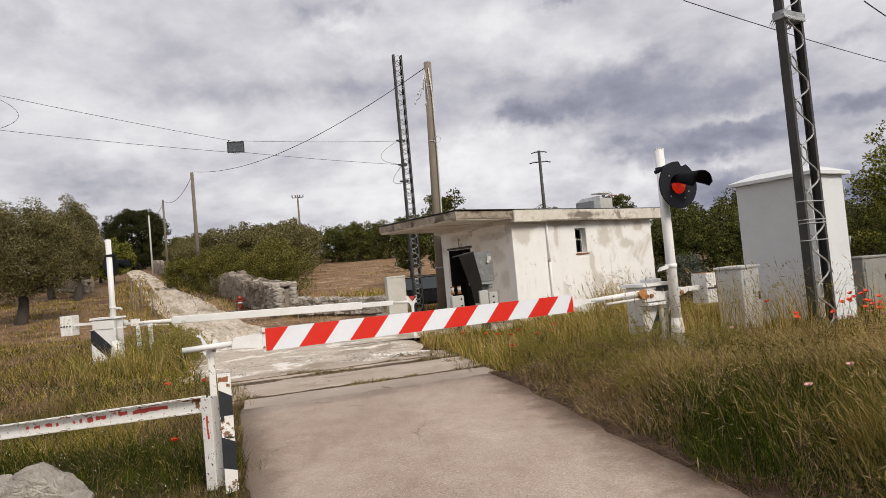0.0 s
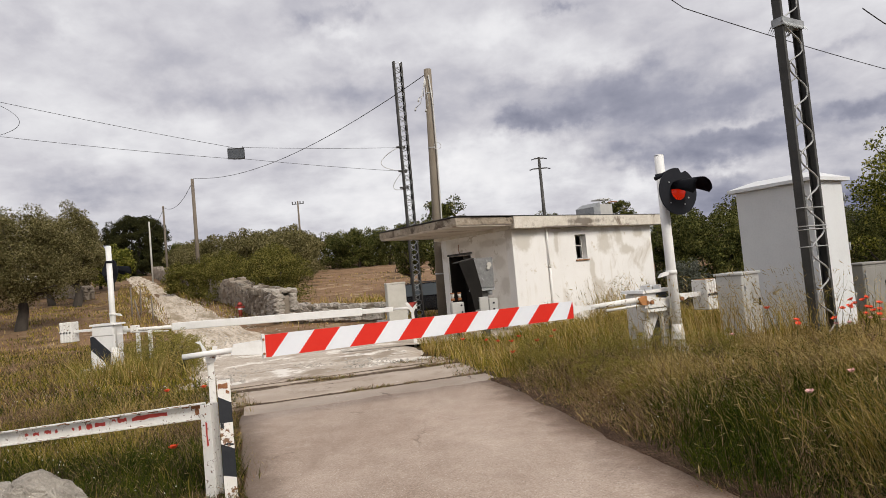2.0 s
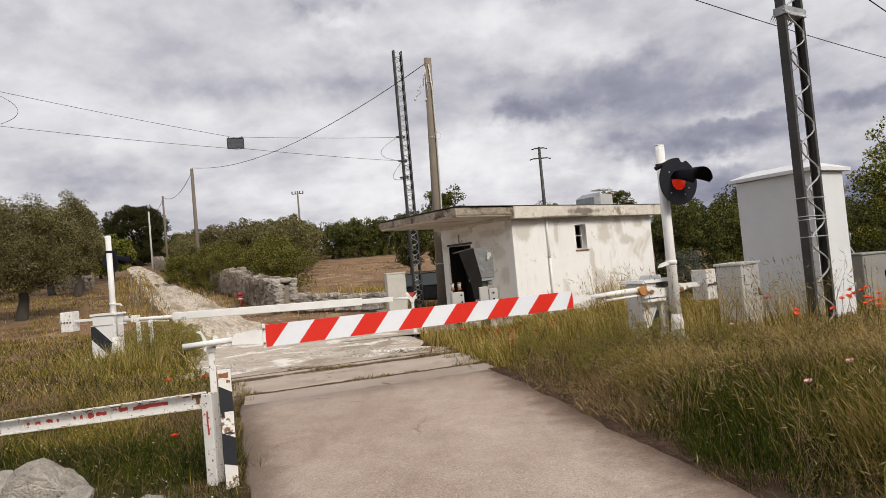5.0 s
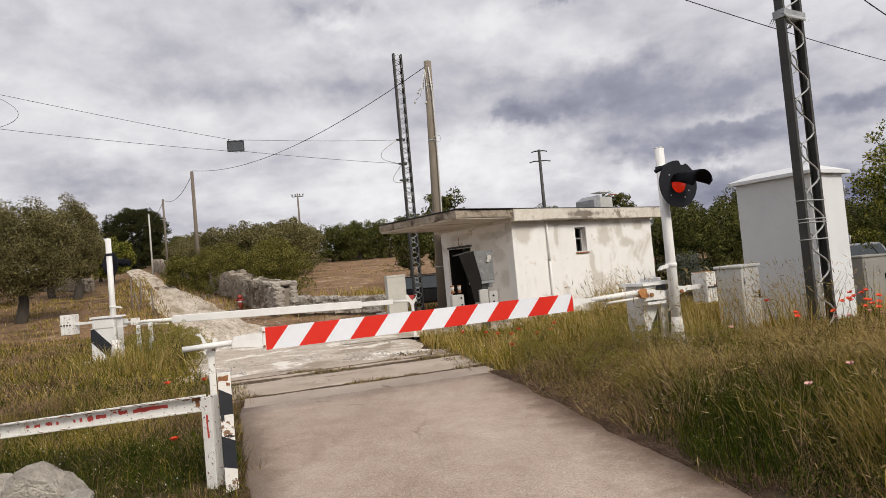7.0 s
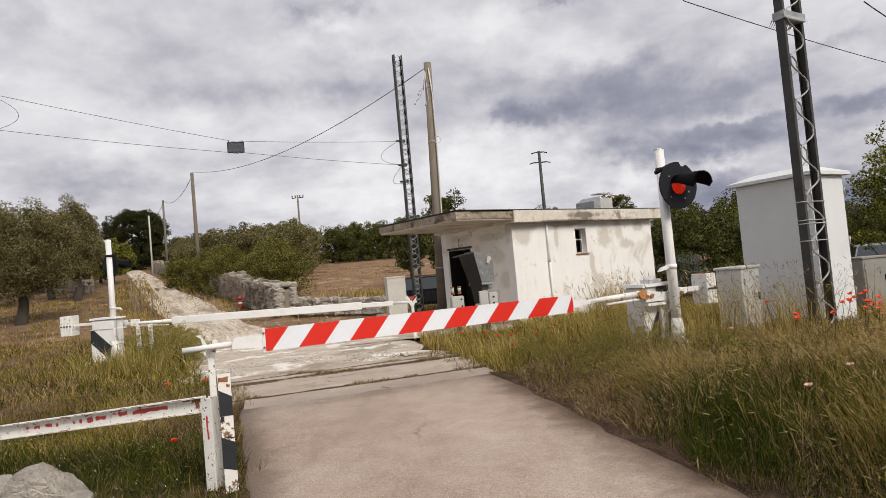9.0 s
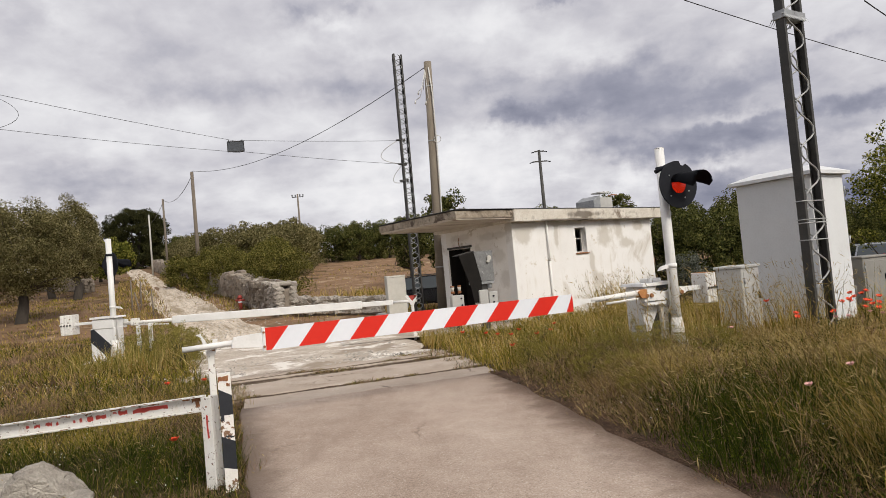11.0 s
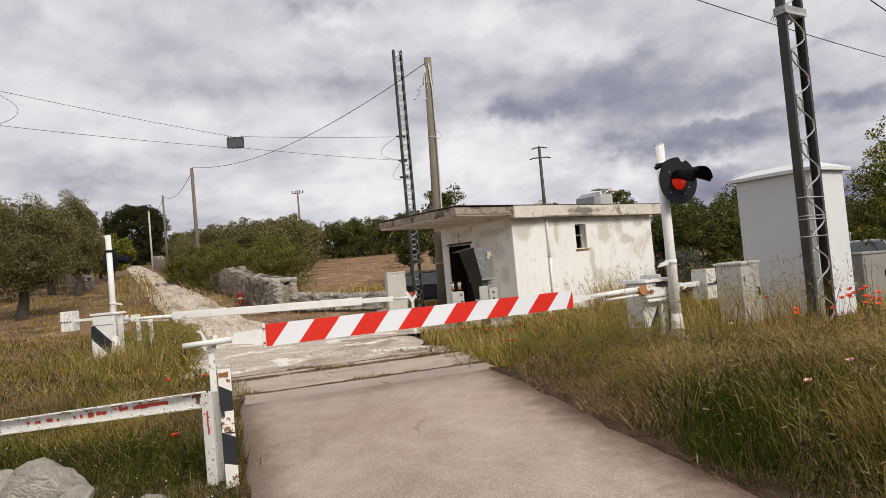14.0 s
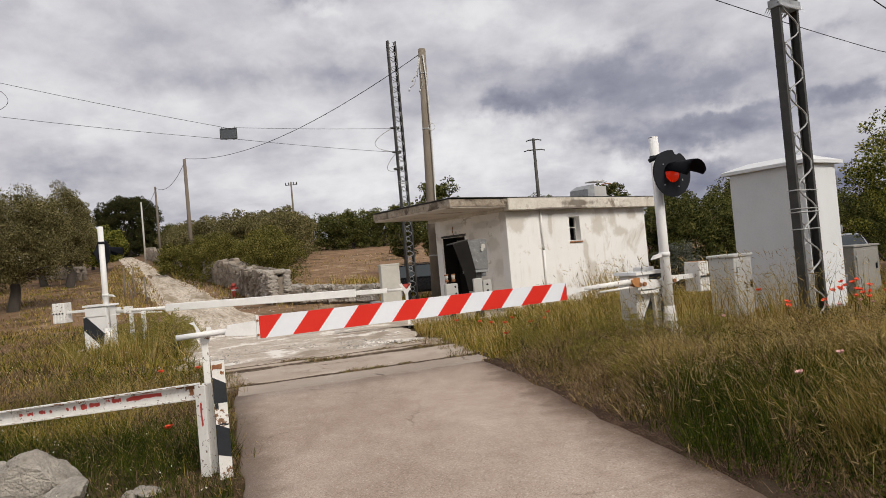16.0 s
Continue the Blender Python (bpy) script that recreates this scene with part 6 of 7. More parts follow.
def leaves_mesh(name, centres, radii, per, size, material, rng, flat=0.75, aspect=0.5):
    """Many small leaves heaped round clump centres: each leaf is a bent diamond of two triangles."""
    c = np.repeat(np.asarray(centres, float), per, 0)
    r = np.repeat(np.asarray(radii, float), per)
    d = rng.normal(size=c.shape)
    d /= np.linalg.norm(d, axis=1)[:, None] + 1e-9
    rad = r * rng.uniform(0.25, 1.0, len(r)) ** 0.5
    p = c + d * rad[:, None] * np.array([1, 1, flat])
    a = rng.normal(size=c.shape) + d * 0.6
    a /= np.linalg.norm(a, axis=1)[:, None]
    b = np.cross(a, rng.normal(size=c.shape))
    b /= np.linalg.norm(b, axis=1)[:, None] + 1e-9
    n = np.cross(a, b)
    ln = (size * rng.uniform(0.6, 1.3, len(r)))[:, None]
    v = np.stack([p - a * ln * 0.5, p + b * ln * aspect * 0.5 + n * ln * 0.08, p + a * ln * 0.5, p - b * ln * aspect * 0.5 + n * ln * 0.08], 1).reshape(-1, 3)
    i = np.arange(len(r))[:, None] * 4
    tris = np.concatenate([i + [[0, 1, 2]], i + [[0, 2, 3]]], 1).reshape(-1, 3)
    return tri_mesh(name, v, tris, [material])


def tree(name, label, category, seed, h, trunk_h, rx, ry, leaf, clumps, per, size, trunk_r=0.2, lean=(0, 0), low=0.0, bark="bark", clump_r=0.28, aspect=0.5, limbs=6, lump=1.0):
    """A tree: tapered trunk, limbs that reach into the crown, and a crown of leaf clumps with an uneven outline."""
    rng = np.random.default_rng(seed)
    t = thing(name, label, category)
    cz, rz = (h + trunk_h * (1 - low)) / 2, (h - trunk_h * (1 - low)) / 2
    centre = np.array([lean[0], lean[1], cz])
    cs, rs = [], []
    k = 0
    while len(cs) < clumps:
        k += 1
        d = rng.normal(size=3)
        d /= np.linalg.norm(d)
        bump = 0.84 + 0.42 * lump * noise.noise(Vector((d[0] * 2.1 + seed, d[1] * 2.1, d[2] * 2.1))) + 0.22 * lump * noise.noise(Vector((d[0] * 5, d[1] * 5 + seed, d[2] * 5)))
        if low > 0.8 and d[2] < 0:
            d[:2] *= rng.uniform(0.6, 1.0) / (np.linalg.norm(d[:2]) + 1e-6)
            d[2] = -rng.uniform(0.0, 1.35)
        f = rng.uniform(0.35, 1.0) ** 0.45 * bump
        q = centre + d * f * np.array([rx, ry, rz])
        if q[2] < 0.12 * h and low < 0.8:
            continue
        cs.append(q)
        rs.append(clump_r * rng.uniform(0.6, 1.25) * min(rx, rz))
    bm = bmesh.new()
    mid = Vector((lean[0] * 0.4 + 0.08 * h * 0.3, lean[1] * 0.4, trunk_h * 0.6))
    fork = Vector((lean[0] * 0.7, lean[1] * 0.7, max(trunk_h, 0.25)))
    tube(bm, [(0, 0, -0.3), (0.02, 0, 0.05), mid, fork], [trunk_r * 1.35, trunk_r * 1.1, trunk_r * 0.9, trunk_r * 0.75], 10)
    for j in range(limbs):
        tip = Vector(cs[int(rng.integers(len(cs)))])
        bend = fork.lerp(tip, 0.5) + Vector(rng.normal(size=3)) * 0.08 * h * Vector((1, 1, 0.5)).length * 0.5
        tube(bm, [fork - Vector((0, 0, 0.1)), bend, tip], [trunk_r * 0.5, trunk_r * 0.3, trunk_r * 0.08], 6)
    part("trunk", bm, M[bark], t, "gnarled grey-brown trunk and limbs")
    crown = new("crown", leaves_mesh("crown", cs, rs, per, size, M[leaf], rng, aspect=aspect))
    crown.parent = t
    return t


def settle(t, x, y, turn=0.0, scale=1.0, dz=0.0):
    t.matrix_basis = pose(x, y, ground(x, y) + dz, 0, 0, turn) @ Matrix.Scale(scale, 4)
    return t


def again(t, x, y, turn, scale, dz=0.0):
    c = copy_thing(t, pose(x, y, ground(x, y) + dz, 0, 0, turn))
    c.scale = (scale, scale, scale)
    return c


olive_a = settle(tree("olive_tree", "grey-green olive tree with a dark trunk in the dry field", "tree", 11, 5.9, 1.5, 2.75, 2.3, "olive", 330, 230, 0.09, 0.23, (0.15, 0), 0.5, clump_r=0.22, lump=0.6), -19.15, 27.9, 0)
olive_b = settle(tree("olive_tree", "tall grey-green olive tree with an uneven crown", "tree", 12, 7.6, 1.6, 1.75, 1.9, "olive", 230, 160, 0.115, 0.28, (0, 0), 0.45, clump_r=0.27, lump=0.65), -24.6, 41.5, 40, 0.94)
again(olive_a, -28.5, 39.0, 140, 1.0)
again(olive_b, -28.5, 45.0, 200, 0.85)
again(olive_a, -36.0, 47.0, 80, 1.1)
again(olive_b, -30.0, 52.0, 10, 0.9)
fig = settle(tree("fig_tree", "green broad-leaved tree beside the dirt track", "tree", 13, 4.6, 0.9, 2.3, 2.2, "green", 120, 110, 0.22, 0.18, low=0.5), -32.6, 61.0, 0, 1.0)
again(fig, -36.5, 66.0, 120, 0.9)

# umbrella pine: a wide dark dome on a short visible trunk
pine = settle(tree("umbrella_pine", "dark umbrella pine with a wide rounded crown", "tree", 14, 11.6, 1.0, 6.6, 5.6, "pine", 620, 150, 0.30, 0.4, low=0.9, clump_r=0.13, aspect=0.3, lump=0.35), -53.6, 109.0, 0, 1.0)

bush = settle(tree("shrub", "dense olive-green shrub growing over the stone wall", "shrub", 15, 3.3, 0.4, 2.0, 1.9, "shrub", 170, 170, 0.08, 0.1, low=0.9, clump_r=0.24), -7.9, 29.4, 0, 0.92)
again(bush, -12.6, 36.5, 70, 0.9)
again(bush, -14.6, 39.5, 170, 0.85)
again(bush, -10.2, 37.0, 250, 0.95)
lbush = settle(tree("shrub", "yellow-green broom shrub at the edge of the dirt track", "shrub", 16, 2.5, 0.3, 1.35, 1.2, "shrub", 110, 90, 0.12, 0.07, low=0.9, clump_r=0.24), -19.3, 45.5, 0, 1.0)
again(lbush, -15.9, 41.0, 90, 0.95)
again(lbush, -20.9, 50.5, 200, 0.9)
grove = settle(tree("olive_tree", "low grey-green olive tree of the grove behind the wall", "tree", 17, 4.8, 1.1, 2.8, 2.6, "olive", 170, 110, 0.165, 0.2, low=0.9, clump_r=0.25), -20.5, 57.0, 0, 1.0)
for x, y, turn, s in ((-23.8, 62, 50, 0.95), (-17.2, 56, 120, 1.05), (-14.6, 60, 200, 1.1), (-12.8, 52, 260, 0.95), (-26.5, 68, 20, 0.9), (-18.5, 66, 300, 1.1), (-29.5, 75, 150, 0.95), (-33, 83, 80, 1.0), (-38.5, 92, 10, 0.95), (-15.5, 69, 20, 1.05), (-22, 74, 99, 1.0)):
    again(grove, x, y, turn, s)
carob = settle(tree("carob_tree", "dark green carob tree at the top of the field", "tree", 18, 6.2, 1.0, 3.4, 3.0, "darkgreen", 190, 100, 0.22, 0.25, low=0.85, clump_r=0.24), -10.2, 77.0, 0, 0.80)
for x, y, turn, s in ((-13.8, 79, 60, 0.76), (-6.4, 79, 140, 0.76), (-17.6, 80, 10, 0.75), (-2.8, 81, 230, 0.70), (1.0, 80, 80, 0.8), (5.0, 82, 190, 0.75), (9.5, 80, 20, 0.8), (14, 78, 110, 0.9), (-8.2, 82, 300, 0.80), (-12, 84, 200, 0.80), (-62, 128, 10, 0.8), (-66.5, 127, 90, 0.85), (-57.5, 126, 200, 0.85), (-51.5, 121, 300, 0.9), (-71, 124, 0, 0.85), (-46, 112, 140, 0.8), (-62, 133, 60, 1.0), (-68, 133, 160, 1.0), (-56, 133, 260, 1.0)):
    again(carob, x, y, turn, s)
leafy_tree = settle(tree("tree", "fresh green tree rising behind the hut", "tree", 19, 5.3, 1.2, 1.15, 1.1, "darkgreen", 110, 110, 0.12, 0.12, low=0.5, clump_r=0.25), 0.2, 30.5, 0, 1.10)
again(leafy_tree, -1.6, 33.0, 100, 0.86)
again(leafy_tree, 11.2, 37.5, 200, 0.97)
hedge = settle(tree("hedge_shrub", "dense dark green hedge shrub behind the kiosk", "shrub", 21, 3.1, 0.4, 1.75, 1.6, "darkgreen", 200, 150, 0.085, 0.1, low=0.92, clump_r=0.22), 9.2, 21.3, 0, 1.0)
for x, y, turn, s in ((10.7, 22.0, 80, 0.80), (7.9, 22.4, 160, 0.92), (12.6, 24.0, 240, 0.76), (6.6, 24.0, 30, 0.95)):
    again(hedge, x, y, turn, s)
silver = settle(tree("silver_shrub", "low silvery shrub at the foot of the hedge", "shrub", 22, 1.6, 0.2, 0.75, 0.7, "silverleaf", 70, 80, 0.06, 0.05, low=0.9, clump_r=0.26), 7.6, 19.4, 0, 1.0)
again(hedge, 19.5, 33.0, 10, 1.05)
again(hedge, 22.5, 34.0, 100, 1.1)
again(hedge, 25.5, 33.0, 200, 1.0)
again(hedge, 17.0, 33.5, 300, 0.9)
again(hedge, 21.0, 29.3, 40, 1.1)
again(hedge, 23.6, 30.2, 140, 1.2)
again(hedge, 26.4, 31.5, 260, 1.2)
again(carob, 30, 60, 20, 0.9)
again(carob, 38, 62, 120, 0.95)
again(carob, 24, 62, 220, 0.8)
almond = settle(tree("almond_tree", "leafy almond tree with spreading bare-tipped branches", "tree", 23, 5.0, 1.3, 2.4, 2.2, "green", 175, 110, 0.085, 0.11, low=0.6, clump_r=0.16, limbs=44), 12.0, 14.4, 0, 0.93)
bush_l = settle(tree("weedy_bush", "feathery flowering weed bush by the far barrier", "shrub", 24, 1.0, 0.1, 0.85, 0.8, "weed", 190, 46, 0.042, 0.012, low=0.95, clump_r=0.20, aspect=0.22, limbs=40), -6.6, 14.9, 0, 0.95)
again(bush_l, -6.1, 14.1, 90, 0.88)
again(bush_l, -7.3, 15.2, 200, 0.9)
again(bush_l, -5.7, 13.3, 300, 0.85)

# ---------------------------------------------------------------- grass


def blade_arrays(rng, x, y, z, h, w, lean, bend=0.35, loose=0.24, droop=2.6):
    """Grass blades as bent tapering strips: five points and three triangles each."""
    n = len(x)
    ang = rng.uniform(0, 2 * math.pi, n)
    side = np.stack([np.cos(ang), np.sin(ang), np.zeros(n)], 1) * w[:, None]
    root = np.stack([x, y, z], 1)
    tilt = np.stack([lean[:, 0] + rng.normal(0, loose, n), lean[:, 1] + rng.normal(0, loose, n), np.ones(n)], 1)
    mid = root + tilt * (h * 0.55)[:, None]
    arch, turn = rng.uniform(0, 1, n) ** droop, rng.uniform(0, 2 * math.pi, n)
    top = root + tilt * h[:, None] + np.stack([(lean[:, 0] * bend + 0.55 * arch * np.cos(turn)) * h, (lean[:, 1] * bend + 0.55 * arch * np.sin(turn)) * h, -(0.06 + 0.42 * arch) * h], 1)
    v = np.stack([root - side, root + side, mid + side * 0.75, mid - side * 0.75, top], 1).reshape(-1, 3)
    i = np.arange(n)[:, None] * 5
    f = np.concatenate([i + [[0, 1, 2]], i + [[0, 2, 3]], i + [[3, 2, 4]]], 1).reshape(-1, 3)
    return v, f, top


def head_arrays(rng, top, size, droop):
    """Seed heads: slim spindles that nod at the tips of stalks, each with a brush of fine awns."""
    n = len(top)
    d = np.stack([droop[:, 0], droop[:, 1], rng.uniform(-0.15, 0.9, n)], 1) + rng.normal(0, 0.25, (n, 3))
    d /= np.linalg.norm(d, axis=1)[:, None]
    s = np.cross(d, [[0.2, 0.1, 1.0]])
    s /= np.linalg.norm(s, axis=1)[:, None]
    u = np.cross(s, d)
    w = (size * 0.055)[:, None]
    a, b = top, top + d * size[:, None]
    m = top + d * (size * 0.4)[:, None]
    v = [a, m + s * w, m - s * w * 0.5 + u * w * 0.9, m - s * w * 0.5 - u * w * 0.9, b]
    f = [[0, 1, 2], [0, 2, 3], [0, 3, 1], [4, 2, 1], [4, 3, 2], [4, 1, 3]]
    for k in range(5):
        out = s * rng.normal(0, 0.35, (n, 1)) + u * rng.normal(0, 0.35, (n, 1)) + d
        foot = top + d * (size * (0.35 + 0.13 * k))[:, None]
        c = len(v)
        v += [foot - s * w * 0.12, foot + s * w * 0.12, foot + out * (size * 0.75)[:, None]]
        f.append([c, c + 1, c + 2])
    v = np.stack(v, 1)
    i = np.arange(n)[:, None] * v.shape[1]
    f = np.concatenate([i + [t] for t in f], 1).reshape(-1, 3)
    return v.reshape(-1, 3), f


def heights_at(x, y):
    return np.array([rough_ground(a, b) for a, b in zip(x, y)])


def meadow(name, label, seed, count, box_xy, keep, height, mats, share, width=0.004, heads=0.0, lean=(-0.12, 0.0), head=0.07, zone=None, vary=(0.25, 1.3), combed=0.42, loose=0.24, droop=2.6):
    """A stand of grass: blades over a plan area where keep(x, y) holds; share gives the split over the materials."""
    rng = np.random.default_rng(seed)
    x0, x1, y0, y1 = box_xy
    xs, ys = rng.uniform(x0, x1, count), rng.uniform(y0, y1, count)
    tuft = np.array([0.6 * noise.noise(Vector((a * 1.1, b * 1.1, seed))) + 0.5 * noise.noise(Vector((a * 4.2, b * 4.2, seed + 5.0))) for a, b in zip(xs, ys)])
    ok = np.array([keep(a, b) for a, b in zip(xs, ys)]) & (rng.uniform(-0.55, 0.55, count) < tuft)
    xs, ys, tuft = xs[ok], ys[ok], tuft[ok]
    zs = heights_at(xs, ys) - 0.02
    hs = np.array([height(a, b) for a, b in zip(xs, ys)]) * rng.uniform(*vary, len(xs)) * (1 + 0.75 * tuft)
    ws = width * rng.uniform(0.6, 1.5, len(xs)) * (1 + 0.035 * ys)
    sway = np.array([[noise.noise(Vector((a * 1.7, b * 1.7, seed + 31.0))), noise.noise(Vector((a * 1.7, b * 1.7, seed + 47.0)))] for a, b in zip(xs, ys)])
    ln = np.array([lean]) + combed * sway
    v, f, top = blade_arrays(rng, xs, ys, zs, hs, ws, ln, loose=loose, droop=droop)
    odds = np.stack([s * np.exp(2.6 * np.array([noise.noise(Vector((a * 0.55, b * 0.55, seed + 11.0 * k))) for a, b in zip(xs, ys)])) for k, s in enumerate(share)], 1)
    if zone:
        odds *= np.array([zone(a, b) for a, b in zip(xs, ys)])
    odds = np.cumsum(odds / odds.sum(1)[:, None], 1)
    pick = np.minimum((rng.uniform(size=len(xs))[:, None] > odds).sum(1), len(share) - 1)
    mi = np.repeat(pick, 3)
    use = list(mats)
    if heads:
        k = rng.uniform(size=len(xs)) < heads
        hv, hf = head_arrays(rng, top[k], head * rng.uniform(0.7, 1.4, k.sum()) * (1 + 0.02 * ys[k]), ln[k] * 3)
        f = np.concatenate([f, hf + len(v)])
        v = np.concatenate([v, hv])
        mi = np.concatenate([mi, np.full(len(hf), len(use))])
        use.append(M["heads"])
    ob = new(name, tri_mesh(name, v, f, use, mi))
    return tagged(ob, label, "grass", kind="stuff")


def right_bank(x, y):
    if y < 9.2:
        return x > edge_x(ROAD_R, y) + 0.04 + 0.16 * noise.noise(Vector((x, y * 3, 0)))
    s = 0.956 * x + 0.292 * y
    return s > 3.4 + 0.2 * noise.noise(Vector((x, y * 3, 0)))


def clear(x, y):
    """Away from the kiosk, the cabinets and the barrier's foot."""
    for cx, cy, r in ((6.6, 11.6, 0.95), (4.75, 9.9, 0.36), (8.9, 13.0, 0.4), (3.0, 9.2, 0.34), (3.5, 9.35, 0.3)):
        if (x - cx) ** 2 + (y - cy) ** 2 < r * r:
            return False
    if y > 14.9 and -2.6 < x < 1.75 - 0.74 * max(0.0, y - 16.3):
        return False
    u, w = (x - 1.96) * 0.788 + (y - 16.4) * 0.616, -(x - 1.96) * 0.616 + (y - 16.4) * 0.788
    return not (-0.05 < u < 6.5 and -0.05 < w < 3.2)


def bank_h(x, y):
    e = x - edge_x(ROAD_R, min(y, 9.0))
    return 0.15 + 0.22 * step(0.0, 1.1, e) * (1 - 0.55 * step(6.6, 8.2, y) * step(4.4, 3.2, x)) + 0.07 * step(2.0, 4.0, e) - 0.06 * step(5.4, 6.4, y) - 0.10 * step(8.5, 11.0, y) - 0.12 * step(6.4, 8.0, y) * step(0.8, 2.0, e) - 0.06 * step(7.2, 8.2, y)


meadow("bank_grass", "tall mixed green and straw-coloured grass on the bank", 31, 290000, (0.4, 9.0, 2.6, 9.5), lambda x, y: right_bank(x, y) and clear(x, y), bank_h,
       [M["grass"], M["lush"], M["straw"], M["brome"]], (0.30, 0.34, 0.18, 0.22), 0.0025, 0.02, loose=0.36, droop=1.9, zone=lambda x, y: (math.exp(-1.6 * step(1.1, 0.5, x - edge_x(ROAD_R, y)) * step(6.5, 5.5, y)), math.exp(3.4 * step(6.6, 5.8, y) * step(3.8, 2.8, x) * step(4.2, 4.8, y) + 1.6 * step(6.2, 5.0, y) - 0.9 - 0.4 * step(2.3, 2.9, x) * step(4.6, 4.1, y)), math.exp(2.3 * step(5.8, 7.0, y) + 0.7 * step(2.8, 3.6, x) - 1.5 * step(6.6, 5.8, y) * step(3.4, 2.8, x) - 1.0 * step(1.0, 0.3, x - edge_x(ROAD_R, y)) * step(6.5, 5.0, y)), math.exp(2.6 * step(1.0, 0.3, x - edge_x(ROAD_R, y)))))
meadow("barley_stems", "tall straw-coloured wild barley with bristly nodding heads", 131, 12000, (1.6, 8.5, 3.0, 9.6), lambda x, y: right_bank(x, y) and clear(x, y) and x - edge_x(ROAD_R, min(y, 9.0)) > 0.55 and not (x < 2.9 and 4.9 < y < 6.3),
       lambda x, y: 0.52 - 0.28 * step(4.8, 6.6, y), [M["culm"], M["grass"], M["brome"]], (0.40, 0.36, 0.24), 0.0016, 0.36, (-0.16, 0.02), 0.058, vary=(0.45, 1.12), combed=0.45, loose=0.20, droop=3.0)
meadow("barley_stems", "pale ripe wild barley crowded before the mast and cabinet", 133, 30000, (2.0, 7.5, 5.5, 9.4), lambda x, y: right_bank(x, y) and clear(x, y) and x - edge_x(ROAD_R, min(y, 9.0)) > 0.8,
       lambda x, y: 0.40 - 0.15 * step(5.6, 6.8, y), [M["culm"], M["grass"], M["brome"]], (0.62, 0.18, 0.20), 0.0022, 0.85, (-0.18, 0.02), 0.06, vary=(0.45, 1.15), combed=0.5, loose=0.22, droop=2.4)
meadow("dry_brome", "dry reddish-brown brome leaning over the road side of the bank", 134, 36000, (0.9, 3.6, 5.3, 8.8), lambda x, y: right_bank(x, y) and clear(x, y) and x - edge_x(ROAD_R, y) < 2.0 - 0.9 * step(6.4, 5.4, y), lambda x, y: 0.24 + 0.10 * step(0.2, 1.0, x - edge_x(ROAD_R, y)),
       [M["brome"], M["culm"], M["grass"]], (0.58, 0.28, 0.14), 0.0019, 0.3, (-0.10, 0.0), 0.04, loose=0.36, droop=1.6)
meadow("barley_stems", "lit straw-coloured barley at the top of the bank", 135, 4500, (2.3, 4.6, 3.0, 4.5), lambda x, y: right_bank(x, y) and noise.noise(Vector((x * 1.2, y * 1.2, 61))) > -0.2, lambda x, y: 0.50,
       [M["culm"], M["grass"], M["brome"]], (0.52, 0.34, 0.14), 0.0017, 0.2, (-0.12, 0.0), 0.05, vary=(0.5, 1.1), loose=0.2)
for x, y, turn, size in ((1.5, 8.7, 0, 0.42), (2.05, 8.3, 80, 0.50), (1.75, 7.7, 160, 0.40), (2.4, 8.9, 220, 0.55), (1.25, 9.5, 300, 0.40), (2.1, 7.2, 30, 0.42), (1.5, 10.4, 120, 0.5), (2.7, 8.1, 200, 0.5), (1.95, 6.5, 260, 0.34), (3.3, 7.7, 10, 0.5)):
    weeds = again(bush_l, x, y, turn, size)
    tagged(weeds, "leafy yellow-green weed among the bank grass")
rng = np.random.default_rng(132)
wx, wy = rng.uniform(0.9, 6.5, 2600), rng.uniform(3.2, 9.0, 2600)
ok = np.array([right_bank(a, b) and clear(a, b) and noise.noise(Vector((a * 0.9, b * 0.9, 77))) > 0.02 - 0.25 * step(1.6, 0.3, a - edge_x(ROAD_R, b)) for a, b in zip(wx, wy)])
wx, wy = wx[ok], wy[ok]
c = np.stack([wx, wy, heights_at(wx, wy) + rng.uniform(0.03, 0.26, len(wx))], 1)
tagged(new("bank_weeds", leaves_mesh("bank_weeds", c, np.full(len(c), 0.10), 22, 0.021, M["lush"], rng, 0.8, 0.5)), "low broad-leaved weeds among the bank grass", "weeds", kind="stuff")
meadow("railside_grass", "dry meadow grass along the railway before the hut", 32, 110000, (-0.6, 14.0, 9.0, 17.5), lambda x, y: right_bank(x, y) and clear(x, y), lambda x, y: 0.34 - 0.14 * step(3.4, 4.4, x) * step(13.0, 11.5, y),
       [M["grass"], M["straw"]], (0.6, 0.4), 0.0035, 0.04)


def left_verge(x, y):
    if y < 8.7:
        return x < edge_x(ROAD_L, y) - 0.04 - 0.2 * max(0.0, noise.noise(Vector((x, y * 2, 7)))) and not (-3.2 < x < -1.7 and 4.4 < y < 5.2 and noise.noise(Vector((x * 3, y * 3, 1))) > 0.22)
    return x < -2.75 - 0.62 * (y - 8.7) + 0.25 * noise.noise(Vector((x, y * 2, 7)))


def verge_h(x, y):
    return 0.22 + 0.10 * noise.noise(Vector((x * 0.5, y * 0.5, 2))) - 0.08 * step(5.5, 4.6, y)


